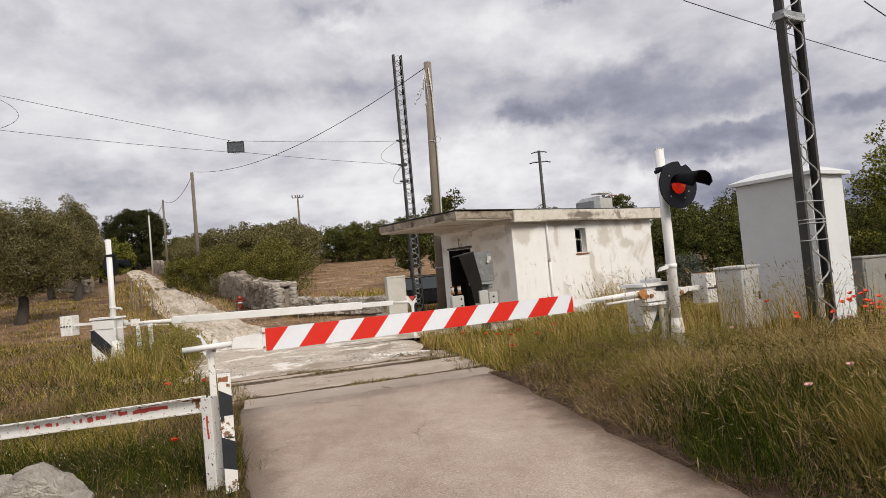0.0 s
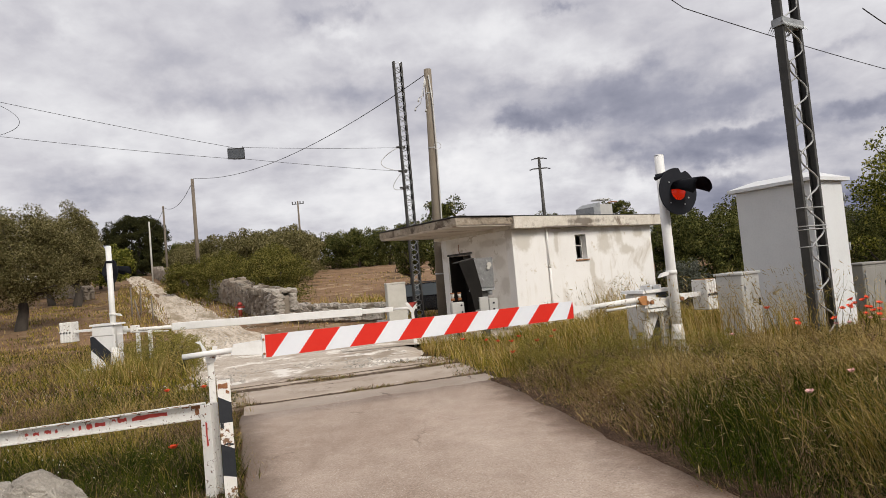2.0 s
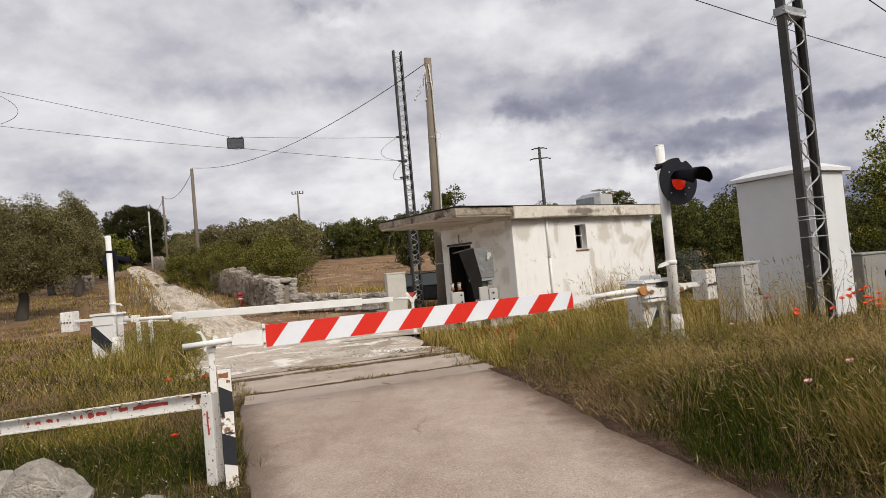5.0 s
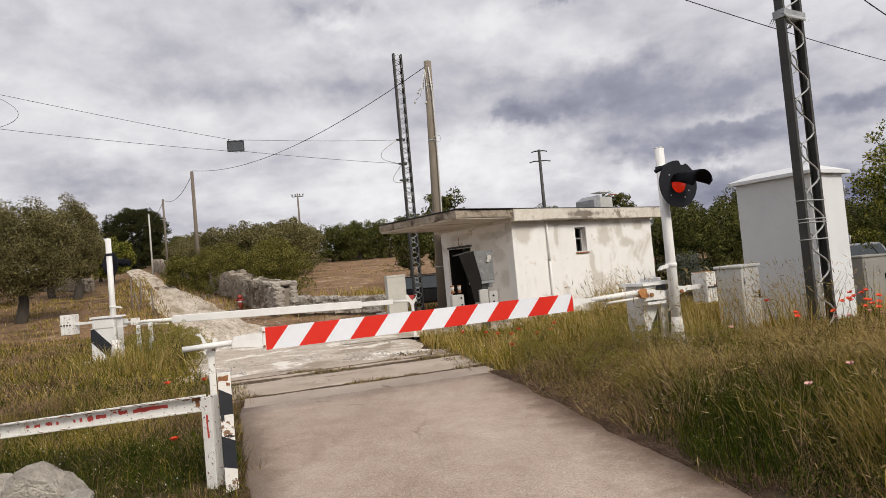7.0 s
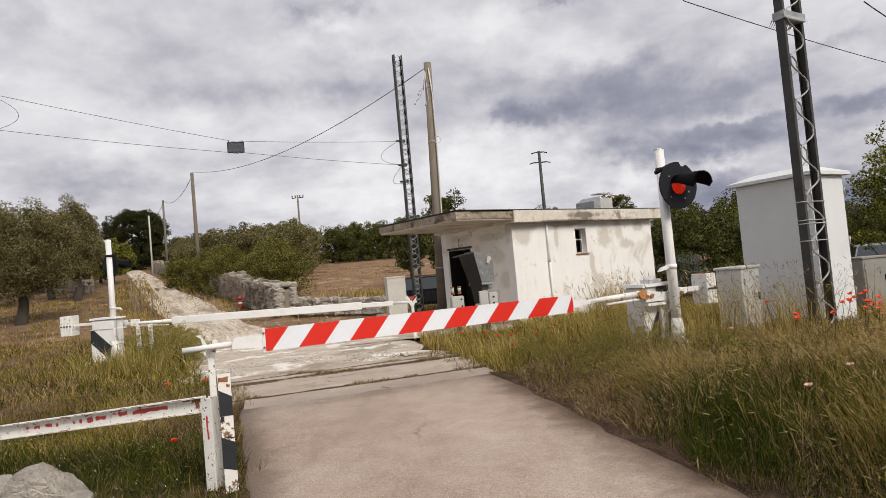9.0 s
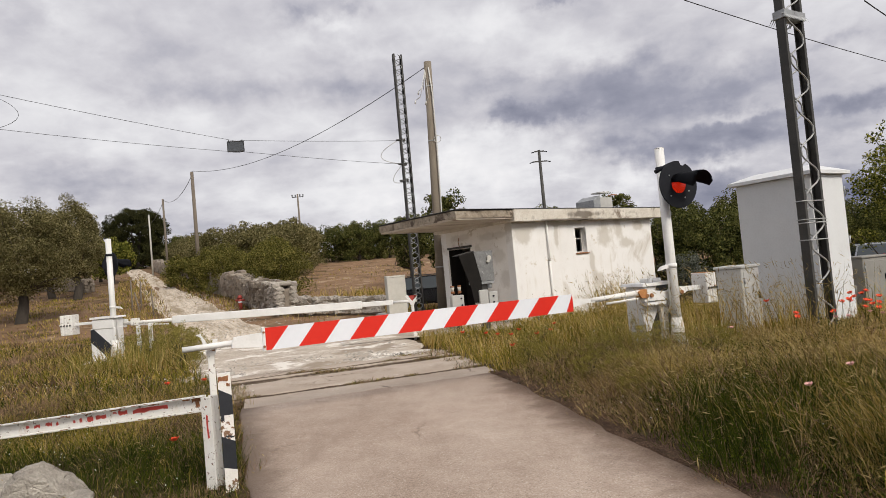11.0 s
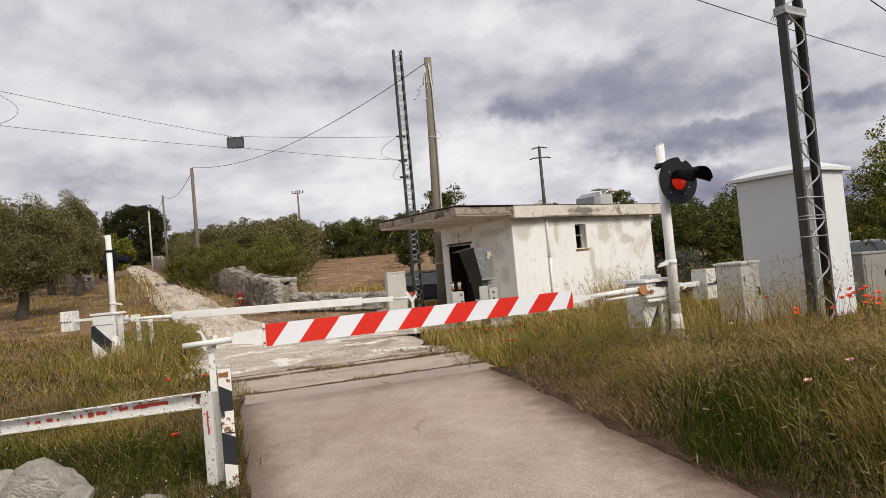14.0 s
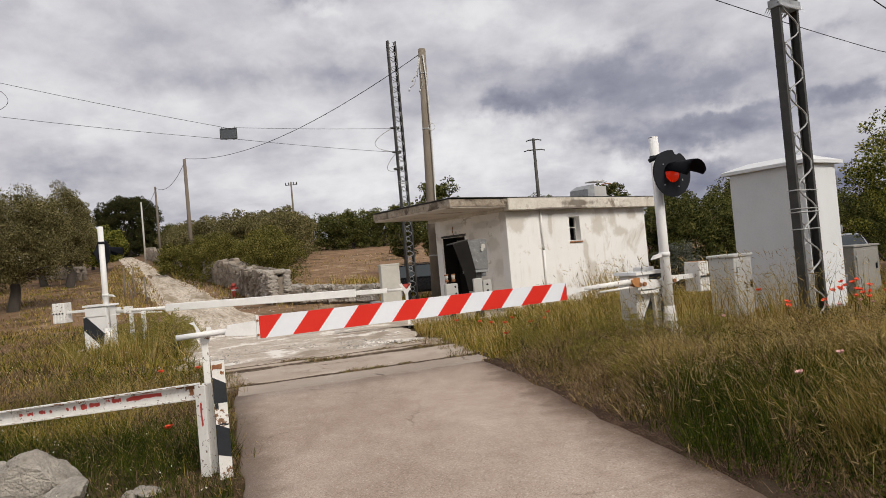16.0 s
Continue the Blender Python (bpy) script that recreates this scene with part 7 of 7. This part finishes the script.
meadow("verge_grass", "green verge grass with dry stems", 33, 240000, (-11.0, -1.3, 3.2, 10.5), left_verge, verge_h,
       [M["grass"], M["lush"], M["straw"], M["brome"]], (0.34, 0.42, 0.09, 0.26), 0.0017, 0.06, (-0.05, 0), loose=0.42, droop=1.6, head=0.035, zone=lambda x, y: (math.exp(-0.9 * step(7.4, 6.0, y)), math.exp(2.8 * step(8.0, 6.2, y) - 0.2), math.exp(0.4 * step(6.2, 7.6, y) - 2.2 * step(7.4, 6.2, y)), math.exp(0.8 * step(6.2, 7.6, y) - 0.6)))
meadow("railside_grass", "green and dry grass along the railway by the far barrier", 34, 120000, (-20.0, -3.5, 10.0, 21.0), left_verge, lambda x, y: 0.26 - 0.1 * step(16, 19, y),
       [M["grass"], M["straw"], M["brome"], M["lush"]], (0.44, 0.12, 0.24, 0.20), 0.0042, 0.05, (-0.04, 0), loose=0.4, droop=1.8)


def off_track(x, y):
    if y < 16.5 or (x > -3 and y < 21.5):
        return False
    mid = -4.8 - 0.507 * (y - 16.6)
    return abs(x - mid) > 1.9 + 1.3 * step(22, 17, y)


meadow("field_grass", "thin dry grass on the reddish field", 35, 26000, (-45, 14, 17, 60), off_track, lambda x, y: 0.15,
       [M["straw"], M["grass"], M["brome"]], (0.3, 0.38, 0.32), 0.007, 0.0, (-0.04, 0))
meadow("track_grass", "ragged grass along the edges of the dirt track", 36, 30000, (-40, -2, 17, 75), lambda x, y: off_track(x, y) and abs(x + 4.8 + 0.507 * (y - 16.6)) < 4.5, lambda x, y: 0.26,
       [M["grass"], M["brome"], M["straw"]], (0.46, 0.40, 0.14), 0.006, 0.0, (-0.04, 0))

RAILSIDE = lambda x, y: -0.3 < 0.956 * x + 0.292 * y < 3.4 and min(abs(-0.292 * x + 0.956 * y - n) for n in (9.245, 10.66, 10.82, 11.18)) < 0.05 and noise.noise(Vector((x * 1.6, y * 1.6, 4))) > 0.2
meadow("rail_weeds", "small weeds growing along the rail grooves", 37, 90000, (-4.0, 1.5, 8.2, 12.5), RAILSIDE, lambda x, y: 0.055, [M["brome"], M["lush"], M["grass"]], (0.5, 0.25, 0.25), 0.004, 0.0, (0, 0))
meadow("edge_weeds", "low weeds and litter at the edge of the asphalt", 38, 90000, (-3.6, 3.2, 2.4, 9.2), lambda x, y: (abs(x - edge_x(ROAD_R, y) - 0.14) < 0.24 or abs(x - edge_x(ROAD_L, y) + 0.05) < 0.16) and noise.noise(Vector((x * 2, y * 2, 14))) > -0.1,
       lambda x, y: 0.08 + 0.16 * step(0.1, 0.4, noise.noise(Vector((x * 1.5, y * 1.5, 3)))), [M["brome"], M["lush"], M["grass"]], (0.45, 0.3, 0.25), 0.0024, 0.0, (0, 0), loose=0.5)

meadow("field_weeds", "waist-high dry weeds behind the low stone wall", 39, 14000, (-7.5, 3.0, 22.2, 31.0), lambda x, y: x > -6.6 and y > 23.6 - 0.42 * (x + 5.5) and noise.noise(Vector((x * 0.5, y * 0.5, 21))) > -0.05,
       lambda x, y: 0.42, [M["straw"], M["grass"]], (0.45, 0.55), 0.005, 0.05, (-0.04, 0))
meadow("rut_grass", "dry grass strip between the ruts of the dirt track", 41, 16000, (-36, -5, 19, 75), lambda x, y: abs(x + 5.0 + 0.507 * (y - 17.0) - 0.5 * noise.noise(Vector((y * 0.2, 0, 3)))) < 0.5 and noise.noise(Vector((x * 0.6, y * 0.35, 30))) > -0.12,
       lambda x, y: 0.12, [M["straw"], M["grass"]], (0.6, 0.4), 0.006, 0.0, (0, 0))
meadow("wall_foot_grass", "long dry grass at the foot of the track wall", 42, 80000, (-32, -4, 20, 62), lambda x, y: -1.9 < x + 5.9 + 0.535 * (y - 23.0) + 0.5 * noise.noise(Vector((x * 0.5, y * 0.5, 50))) < 1.0 and y > 24.5 or -4.6 < x + 5.0 + 0.507 * (y - 17.0) < -1.9 and y > 22, lambda x, y: 0.34,
       [M["grass"], M["brome"], M["straw"]], (0.42, 0.40, 0.18), 0.005, 0.0, (-0.04, 0))

# daisies and other small white flowers as scattered stuff
rng = np.random.default_rng(40)
fx, fy = rng.uniform(-9, 5, 2600), rng.uniform(3.8, 14, 2600)
ok = np.array([(left_verge(a, b) or (right_bank(a, b) and clear(a, b))) and noise.noise(Vector((a * 0.8, b * 0.8, 9))) > 0.12 for a, b in zip(fx, fy)])
fx, fy = fx[ok], fy[ok]
fz = heights_at(fx, fy) + rng.uniform(0.12, 0.30, len(fx))
c = np.stack([fx, fy, fz], 1)
tagged(new("daisies", leaves_mesh("daisies", c, np.full(len(c), 0.006), 5, 0.010, M["daisy"], rng, aspect=0.8)), "tiny white and cream wild flowers in the grass", "flowers", kind="stuff")

# poppies: one built, then copied
rngp = random.Random(8)


def flower(name, label, category, group, material, h, size=1.0):
    t = thing(name, label, category, group=group)
    bm = bmesh.new()
    tube(bm, [(0, 0, -0.05), (0.01, 0, h * 0.5), (-0.02, 0, h)], [0.003, 0.0025, 0.002], 5)
    part("stem", bm, M["lush"], t)
    bm = bmesh.new()
    for k in range(4):
        a = k * math.pi / 2
        rows = []
        for j in range(4):
            rr, up = (0.012 + 0.034 * j / 3) * size, 0.03 * size * (j / 3) ** 1.6
            half = 0.5 + 0.25 * math.sin(j)
            rows.append([bm.verts.new((-0.02 + rr * math.cos(a + half * u), rr * math.sin(a + half * u), h + up + 0.004 * math.sin(7 * u + k))) for u in (-1, -0.33, 0.33, 1)])
        for p, q in zip(rows, rows[1:]):
            for i in range(3):
                bm.faces.new((p[i], p[i + 1], q[i + 1], q[i])).smooth = True
    part("petals", bm, material, t)
    bm = bmesh.new()
    bmesh.ops.create_icosphere(bm, subdivisions=1, radius=0.009 * size, matrix=Matrix.Translation((-0.02, 0, h + 0.008)))
    part("heart", bm, M["lampblack"], t)
    return t


poppy = flower("poppy", "red field poppy on a thin stem", "flower", "poppies", M["poppy"], 0.60, 0.85)
spots = [(4.45, 8.4), (4.7, 8.45), (4.62, 8.3), (5.45, 8.3), (5.6, 8.5), (5.75, 8.6), (5.85, 8.7), (5.95, 8.6), (6.0, 8.9), (6.1, 8.8), (6.05, 9.1), (6.25, 9.0), (6.3, 9.2), (6.4, 9.1), (6.15, 8.7), (5.7, 8.9), (6.45, 9.4), (6.5, 9.2), (5.9, 9.2), (6.35, 8.8)]
poppy.matrix_basis = pose(*spots[0], rough_ground(*spots[0]) + 0.02, 0, -5, 0)
for x, y in spots[1:]:
    copy_thing(poppy, pose(x, y, rough_ground(x, y) + rngp.uniform(-0.16, 0.10), rngp.uniform(4, 26), rngp.uniform(-24, 10), rngp.uniform(-60, 60)))
low_poppy = flower("poppy", "small red poppy in short grass", "flower", "poppies", M["poppy"], 0.34)
low_spots = [(-4.05, 8.9), (-3.55, 9.0), (-2.55, 5.75), (0.95, 11.3), (1.1, 10.9), (1.55, 10.6), (1.75, 10.9), (0.75, 11.9), (1.35, 12.0), (0.3, 12.6), (1.0, 9.7), (2.2, 12.2)]
low_poppy.matrix_basis = pose(*low_spots[0], rough_ground(*low_spots[0]), 0, 0, 0)
for x, y in low_spots[1:]:
    copy_thing(low_poppy, pose(x, y, rough_ground(x, y), rngp.uniform(-8, 8), rngp.uniform(-8, 8), rngp.uniform(0, 360)))

# grit and crumbs along the road's edges
rngg = random.Random(12)
gv, gf = [], []
for k in range(150):
    y = rngg.uniform(2.6, 8.9)
    side = rngg.random()
    off = abs(rngg.gauss(0, 0.28))
    x = edge_x(ROAD_R, y) - off + 0.1 if side < 0.6 else edge_x(ROAD_L, y) + off * 0.8 if side < 0.85 else rngg.uniform(edge_x(ROAD_L, y), edge_x(ROAD_R, y))
    r = rngg.uniform(0.003, 0.009) * (1.6 if rngg.random() < 0.06 else 1.0)
    c = len(gv)
    a = rngg.uniform(0, 6.28)
    gv += [(x + r * math.cos(a + i * 2.094), y + r * math.sin(a + i * 2.094), 0.008) for i in range(3)] + [(x, y, 0.012 + r * 1.1)]
    gf += [(c, c + 1, c + 3), (c + 1, c + 2, c + 3), (c + 2, c, c + 3)]
tagged(new("road_grit", tri_mesh("road_grit", gv, gf, [M["rockstone"]])), "loose grit and crumbs along the asphalt edges", "grit", kind="stuff")

meadow("pasture", "patchy short pasture grass under the olive trees", 43, 60000, (-34, -9, 20.5, 44), lambda x, y: x < -9.6 - 0.507 * (y - 21.0) and noise.noise(Vector((x * 0.45, y * 0.45, 17))) > -0.12, lambda x, y: 0.16, [M["straw"], M["grass"], M["brome"]], (0.12, 0.5, 0.38), 0.006, 0.0, (-0.03, 0))

# limestone gravel on the apron and the dirt track
gv, gf = [], []
for k in range(2600):
    if k < 900:
        x, y = on_track(rngg.uniform(-1.4, 3.1), 11.7 + abs(rngg.gauss(0, 0.9)))
    else:
        y = 16.0 + 26.0 * rngg.random() ** 1.4
        x = -4.9 - 0.507 * (y - 16.6) + rngg.gauss(0, 0.9)
    if k < 900 and noise.noise(Vector((x * 0.8, y * 0.8, 6))) < -0.05:
        continue
    z = ground(x, y) + 0.02
    r = rngg.uniform(0.012, 0.035) * (1.8 if rngg.random() < 0.08 else 1.0)
    c, a = len(gv), rngg.uniform(0, 6.28)
    gv += [(x + r * rngg.uniform(0.7, 1.2) * math.cos(a + i * 1.5708), y + r * rngg.uniform(0.7, 1.2) * math.sin(a + i * 1.5708), z) for i in range(4)] + [(x + r * 0.2, y, z + r * rngg.uniform(0.6, 1.0))]
    gf += [(c + i, c + (i + 1) % 4, c + 4) for i in range(4)]
tagged(new("gravel", tri_mesh("gravel", gv, gf, [M["palestone"]])), "scattered white limestone gravel on the crossing and track", "gravel", kind="stuff")

# pale pink wild flowers in the tall bank grass
pink = flower("mallow", "pale pink wild flower in tall grass", "flower", "pink flowers", M["pinkpetal"], 0.46, 0.62)
pinks = [(3.15, 4.75), (2.75, 4.6), (3.62, 4.9), (4.3, 6.9), (4.85, 7.4), (5.1, 7.6), (4.95, 7.1), (3.3, 7.4)]
pink.matrix_basis = pose(*pinks[0], rough_ground(*pinks[0]), 0, -8, 0)
for x, y in pinks[1:]:
    copy_thing(pink, pose(x, y, rough_ground(x, y) + rngp.uniform(-0.05, 0.08), rngp.uniform(-8, 8), rngp.uniform(-12, 4), rngp.uniform(0, 360)))

# ---------------------------------------------------------------- swaying tall grass


def clump(name, label, seed, stalks, radius, h, mats, share, width, heads, head, lean, seeds="heads"):
    """One tuft of tall stalks that rocks in the wind as a rigid piece."""
    rng = np.random.default_rng(seed)
    a, r = rng.uniform(0, 2 * math.pi, stalks), radius * rng.uniform(0, 1, stalks) ** 0.6
    x, y = r * np.cos(a), r * np.sin(a)
    hs = h * rng.uniform(0.5, 1.15, stalks)
    ln = np.stack([np.full(stalks, lean) + 0.25 * x, 0.25 * y], 1)
    v, f, top = blade_arrays(rng, x, y, np.full(stalks, -0.06), hs, width * rng.uniform(0.7, 1.3, stalks), ln)
    mi = np.repeat(rng.choice(len(share), stalks, p=np.array(share) / sum(share)), 3)
    k = rng.uniform(size=stalks) < heads
    hv, hf = head_arrays(rng, top[k], head * rng.uniform(0.7, 1.3, k.sum()), ln[k] * 3)
    return tri_mesh(name, np.concatenate([v, hv]), np.concatenate([f, hf + len(v)]), [*mats, M[seeds]], np.concatenate([mi, np.full(len(hf), len(mats))]))


TALL = [clump("tall_grass", "", 50 + k, 230, 0.42, 0.72, [M["grass"], M["straw"], M["lush"]], (0.30, 0.38, 0.32), 0.0031, 0.07, 0.075, (-0.26, -0.08, 0.10, -0.34, -0.16)[k]) for k in range(5)]
BROME = [clump("brome", "", 90 + k, 60, 0.16, 0.60, [M["brome"], M["straw"]], (0.6, 0.4), 0.0022, 0.8, 0.075, (-0.2, 0.05)[k], "brome") for k in range(2)]
OATS_FAR = [clump("wild_oats", "", 80 + k, 60, 0.34, 1.25, [M["straw"], M["grass"]], (0.6, 0.4), 0.006, 0.95, 0.10, -0.06) for k in range(3)]
OATS = [clump("wild_oats", "", 60 + k, 46, 0.30, 1.0, [M["straw"], M["grass"]], (0.7, 0.3), 0.003, 0.95, 0.085, -0.14) for k in range(4)]
swaying = []
rngs = random.Random(4)
for k in range(46):
    y = rngs.uniform(3.4, 6.4)
    x = edge_x(ROAD_R, y) + rngs.uniform(0.9, 4.6)
    if not clear(x, y) or (x < 2.95 and 4.7 < y < 6.5):
        continue
    ob = new("tall_grass", TALL[k % 5])
    tagged(ob, "tuft of tall nodding grass bending in the wind", "grass", "tall grass tufts", "stuff")
    swaying.append((ob, x, y, rngs.uniform(0, 360), 0.84 - 0.26 * step(4.8, 6.4, y)))
for x, y in ((4.2, 8.7), (4.55, 9.0), (4.95, 9.05), (5.3, 9.4), (5.7, 9.6), (6.0, 9.9), (5.1, 8.6), (4.0, 9.6), (3.75, 8.5), (2.6, 9.6), (6.9, 9.9), (4.4, 8.5), (4.75, 8.8), (5.25, 9.0), (4.1, 9.1), (2.55, 8.75), (2.85, 8.6), (3.2, 8.55), (3.5, 8.7), (2.3, 9.0), (3.75, 8.95)):
    ob = new("wild_oats", OATS[len(swaying) % 4])
    tagged(ob, "tuft of wild oats with hanging seed heads", "grass", "wild oat tufts", "stuff")
    swaying.append((ob, x, y, rngs.uniform(0, 360), 1.12))
for k, (x, y) in enumerate(((4.45, 17.85), (4.75, 18.05), (5.05, 18.3), (5.35, 18.5), (5.6, 18.75), (4.2, 17.4), (2.6, 16.5), (3.2, 16.9))):
    ob = new("wild_oats", OATS_FAR[k % 3])
    tagged(ob, "tall dry wild oats against the white hut wall", "grass", "wild oat tufts", "stuff")
    swaying.append((ob, x, y, 0.0, 1.0 if k < 5 else 0.6))

LUSHES = [clump("lush_grass", "", 95 + k, 420, 0.34, 0.46, [M["lush"], M["brome"]], (0.93, 0.07), 0.002, 0.0, 0.05, (-0.1, 0.08)[k]) for k in range(2)]
# lush tufts; those nearest the camera are added to darken the bank's shaded side
for k, (x, y) in enumerate(((2.05, 5.7), (2.1, 4.95), (2.5, 5.5), (2.9, 5.83), (2.35, 6.25), (2.6, 5.0), (2.2, 5.35), (2.75, 6.3), (3.3, 5.7), (2.45, 4.6), (3.1, 6.3), (2.2, 4.35), (2.5, 4.25), (2.1, 4.0), (2.75, 5.0), (1.95, 4.45))):
    ob = new("lush_grass", LUSHES[k % 2])
    tagged(ob, "dense tuft of lush green grass, darkened for the bank's shade", "grass", "lush grass tufts", "stuff")
    swaying.append((ob, x, y, 0.0, 0.9 + 0.3 * (k % 3) / 2))
for k, (x, y) in enumerate(((2.55, 5.0), (2.35, 5.6), (2.95, 5.4), (2.3, 4.1), (3.6, 6.0), (4.3, 6.4), (2.75, 6.6), (1.9, 5.3))):
    ob = new("brome", BROME[k % 2])
    tagged(ob, "tuft of drooping reddish-brown brome grass", "grass", "brome tufts", "stuff")
    swaying.append((ob, x, y, 0.0, 0.9 + 0.2 * (k % 3) / 2))
GROOVE = [clump("groove_weed", "", 190 + k, 160, 0.15, 0.13, [M["brome"], M["lush"], M["weed"]], (0.5, 0.3, 0.2), 0.0026, 0.15, 0.02, 0.0) for k in range(3)]
for k, (a, n, size) in enumerate(((1.58, 9.24, 1.2), (1.30, 9.22, 0.6), (1.75, 9.20, 0.6), (1.14, 10.78, 1.1), (1.34, 10.80, 1.2), (0.96, 10.86, 0.8), (3.05, 10.78, 1.4), (3.28, 10.74, 1.5), (2.85, 10.82, 0.9), (0.84, 11.20, 0.9), (0.6, 11.24, 0.7),
                                  (2.62, 11.6, 1.0), (2.9, 11.5, 1.2), (3.4, 10.2, 1.6), (3.35, 9.6, 1.5), (3.2, 9.25, 1.3), (2.2, 9.26, 0.5), (-0.2, 9.3, 0.7), (3.45, 11.2, 1.8), (3.3, 11.7, 1.6), (2.3, 11.2, 0.7))):
    x, y = on_track(a, n)
    ob = new("groove_weed", GROOVE[k % 3])
    ob.matrix_basis = pose(x, y, 0.03, 0, 0, 17) @ Matrix.Diagonal((1.7 * size, 0.8 * size, 0.62 * size, 1))
    tagged(ob, "small brown and green weeds growing from a rail groove", "weeds", "groove weeds", "stuff")
for k, (x, y, size) in enumerate(((-2.68, 7.75, 0.5), (-2.58, 7.4, 0.42), (-2.40, 6.95, 0.35), (-2.12, 6.25, 0.30), (-2.02, 5.9, 0.5), (-1.93, 5.72, 0.6), (-1.80, 5.45, 0.34), (-2.06, 5.0, 0.5), (-2.2, 5.05, 0.6), (-1.98, 4.85, 0.42), (-1.72, 5.0, 0.3))):
    ob = new("edge_tuft", GROOVE[k % 3])
    tagged(ob, "small green and dry grass tuft at the asphalt edge", "grass", "edge tufts", "stuff")
    swaying.append((ob, x, y, 0.0, 2.6 * size))
meadow("bank_litter", "brown litter and low weeds between the asphalt and the bank", 45, 80000, (0.3, 3.4, 4.7, 9.4), lambda x, y: -0.10 < x - edge_x(ROAD_R, y) - 0.16 * noise.noise(Vector((x * 1.3, y * 1.3, 40))) < 1.0, lambda x, y: (0.09 + 0.10 * step(0.1, 0.6, x - edge_x(ROAD_R, y))) * (0.5 + 0.5 * step(4.6, 5.6, y)),
       [M["brome"], M["straw"], M["grass"], M["lush"]], (0.62, 0.12, 0.10, 0.16), 0.0022, 0.0, (0, 0), loose=0.9)
meadow("weed_stalks", "yellow-green flowering weed stalks by the far barrier", 44, 6000, (-8.0, -5.0, 12.6, 15.6), lambda x, y: left_verge(x, y), lambda x, y: 0.62, [M["weed"], M["straw"]], (0.75, 0.25), 0.004, 0.1, (0, 0))

# ---------------------------------------------------------------- clouds that drift behind everything

bank = bmesh.new()
R, cols, rows = 2400.0, 48, 20
grid = [[bank.verts.new((R * math.sin(radians(-75 + 150 * i / cols)) * math.cos(radians(-4 + 64 * j / rows)),
                         R * math.cos(radians(-75 + 150 * i / cols)) * math.cos(radians(-4 + 64 * j / rows)),
                         R * math.sin(radians(-4 + 64 * j / rows)))) for i in range(cols + 1)] for j in range(rows + 1)]
for a, b2 in zip(grid, grid[1:]):
    for i in range(cols):
        bank.faces.new((a[i], b2[i], b2[i + 1], a[i + 1])).smooth = True
cm = bpy.data.materials.new("cloud_layer")
cm.use_nodes = True
nd = Nodes(cm.node_tree)
em = nd.add("ShaderNodeEmission")
nd.put(em.inputs[0], cloud_colour(nd, nd.vmath("NORMALIZE", nd.add("ShaderNodeTexCoord").outputs["Object"]), True))
em.inputs[1].default_value = 1.0
nd.put(nd.add("ShaderNodeOutputMaterial").inputs[0], em.outputs[0])
clouds_ob = tagged(part("backdrop", bank, cm), "heavy grey and white overcast clouds drifting slowly", "clouds", kind="structure")

# ---------------------------------------------------------------- walls, whose stones come last in the file

stone_wall("high dry-stone wall along the dirt track with a pale end", [(-6.15, 24.1), (-7.9, 26.8), (-10.4, 32.0), (-13.9, 38.5), (-19.5, 48.5), (-29.5, 67.5), (-44, 95)], 1.22, 0.75, 0.25, 71, 300, 0.9)
stone_wall("low ruined dry-stone wall in front of the field", [(-5.5, 23.7), (-3.6, 22.9), (-2.3, 22.45)], 0.58, 0.55, 0.22, 72, 300, 0.0, 0.75)
stone_wall("far dry-stone wall across the olive field", [(-27.5, 48.0), (-31.0, 52.0), (-36, 55)], 0.9, 0.6, 0.42, 73, 0)

# ---------------------------------------------------------------- what moves


def motions():
    # the car comes out from behind the kiosk, waits, and rolls back again
    walk(moving_car, [(t, pose(x, 25.0, -0.28, 0, 0, -28)) for t, x in ((0, 14.2), (2, 14.5), (4, 15.2), (5.4, 16.0), (6.3, 16.48), (6.6, 16.67), (7.0, 17.05), (7.5, 17.28), (8.0, 17.45), (9.0, 17.47), (12.4, 17.45), (13.0, 17.31), (13.8, 17.17), (14.4, 17.1), (15.0, 16.94), (16.0, 16.6))])
    # tufts rock with gusts that cross the bank from left to right
    for k, (ob, x, y, turn, size) in enumerate(swaying):
        rows = []
        place = pose(x, y, rough_ground(x, y), 0, 0, 0)
        for i in range(33):
            t = i * 0.5
            ph = 0.9 * x + 0.5 * y
            gust = 0.55 + 0.45 * math.sin(0.55 * t - 0.3 * x + 1.0)
            sway = gust * (2.6 * math.sin(2.3 * t - ph) + 1.3 * math.sin(3.9 * t + 1.7 * ph)) + 1.2 * math.sin(0.8 * t + k)
            nod = gust * 1.4 * math.sin(2.9 * t + 0.7 * ph)
            rows.append((t, place @ pose(0, 0, 0, nod, -sway, 0) @ pose(0, 0, 0, 0, 0, 75 * math.sin(k * 2.4))))
        ob.scale = (size, size, size)
        walk(ob, rows)
    # clouds drift slowly to the left
    walk(clouds_ob, [(0.0, pose(0, 0, 0, 0, 0, 0)), (16.0, pose(0, 0, 0, 0, 0, 0.95))])


motions()
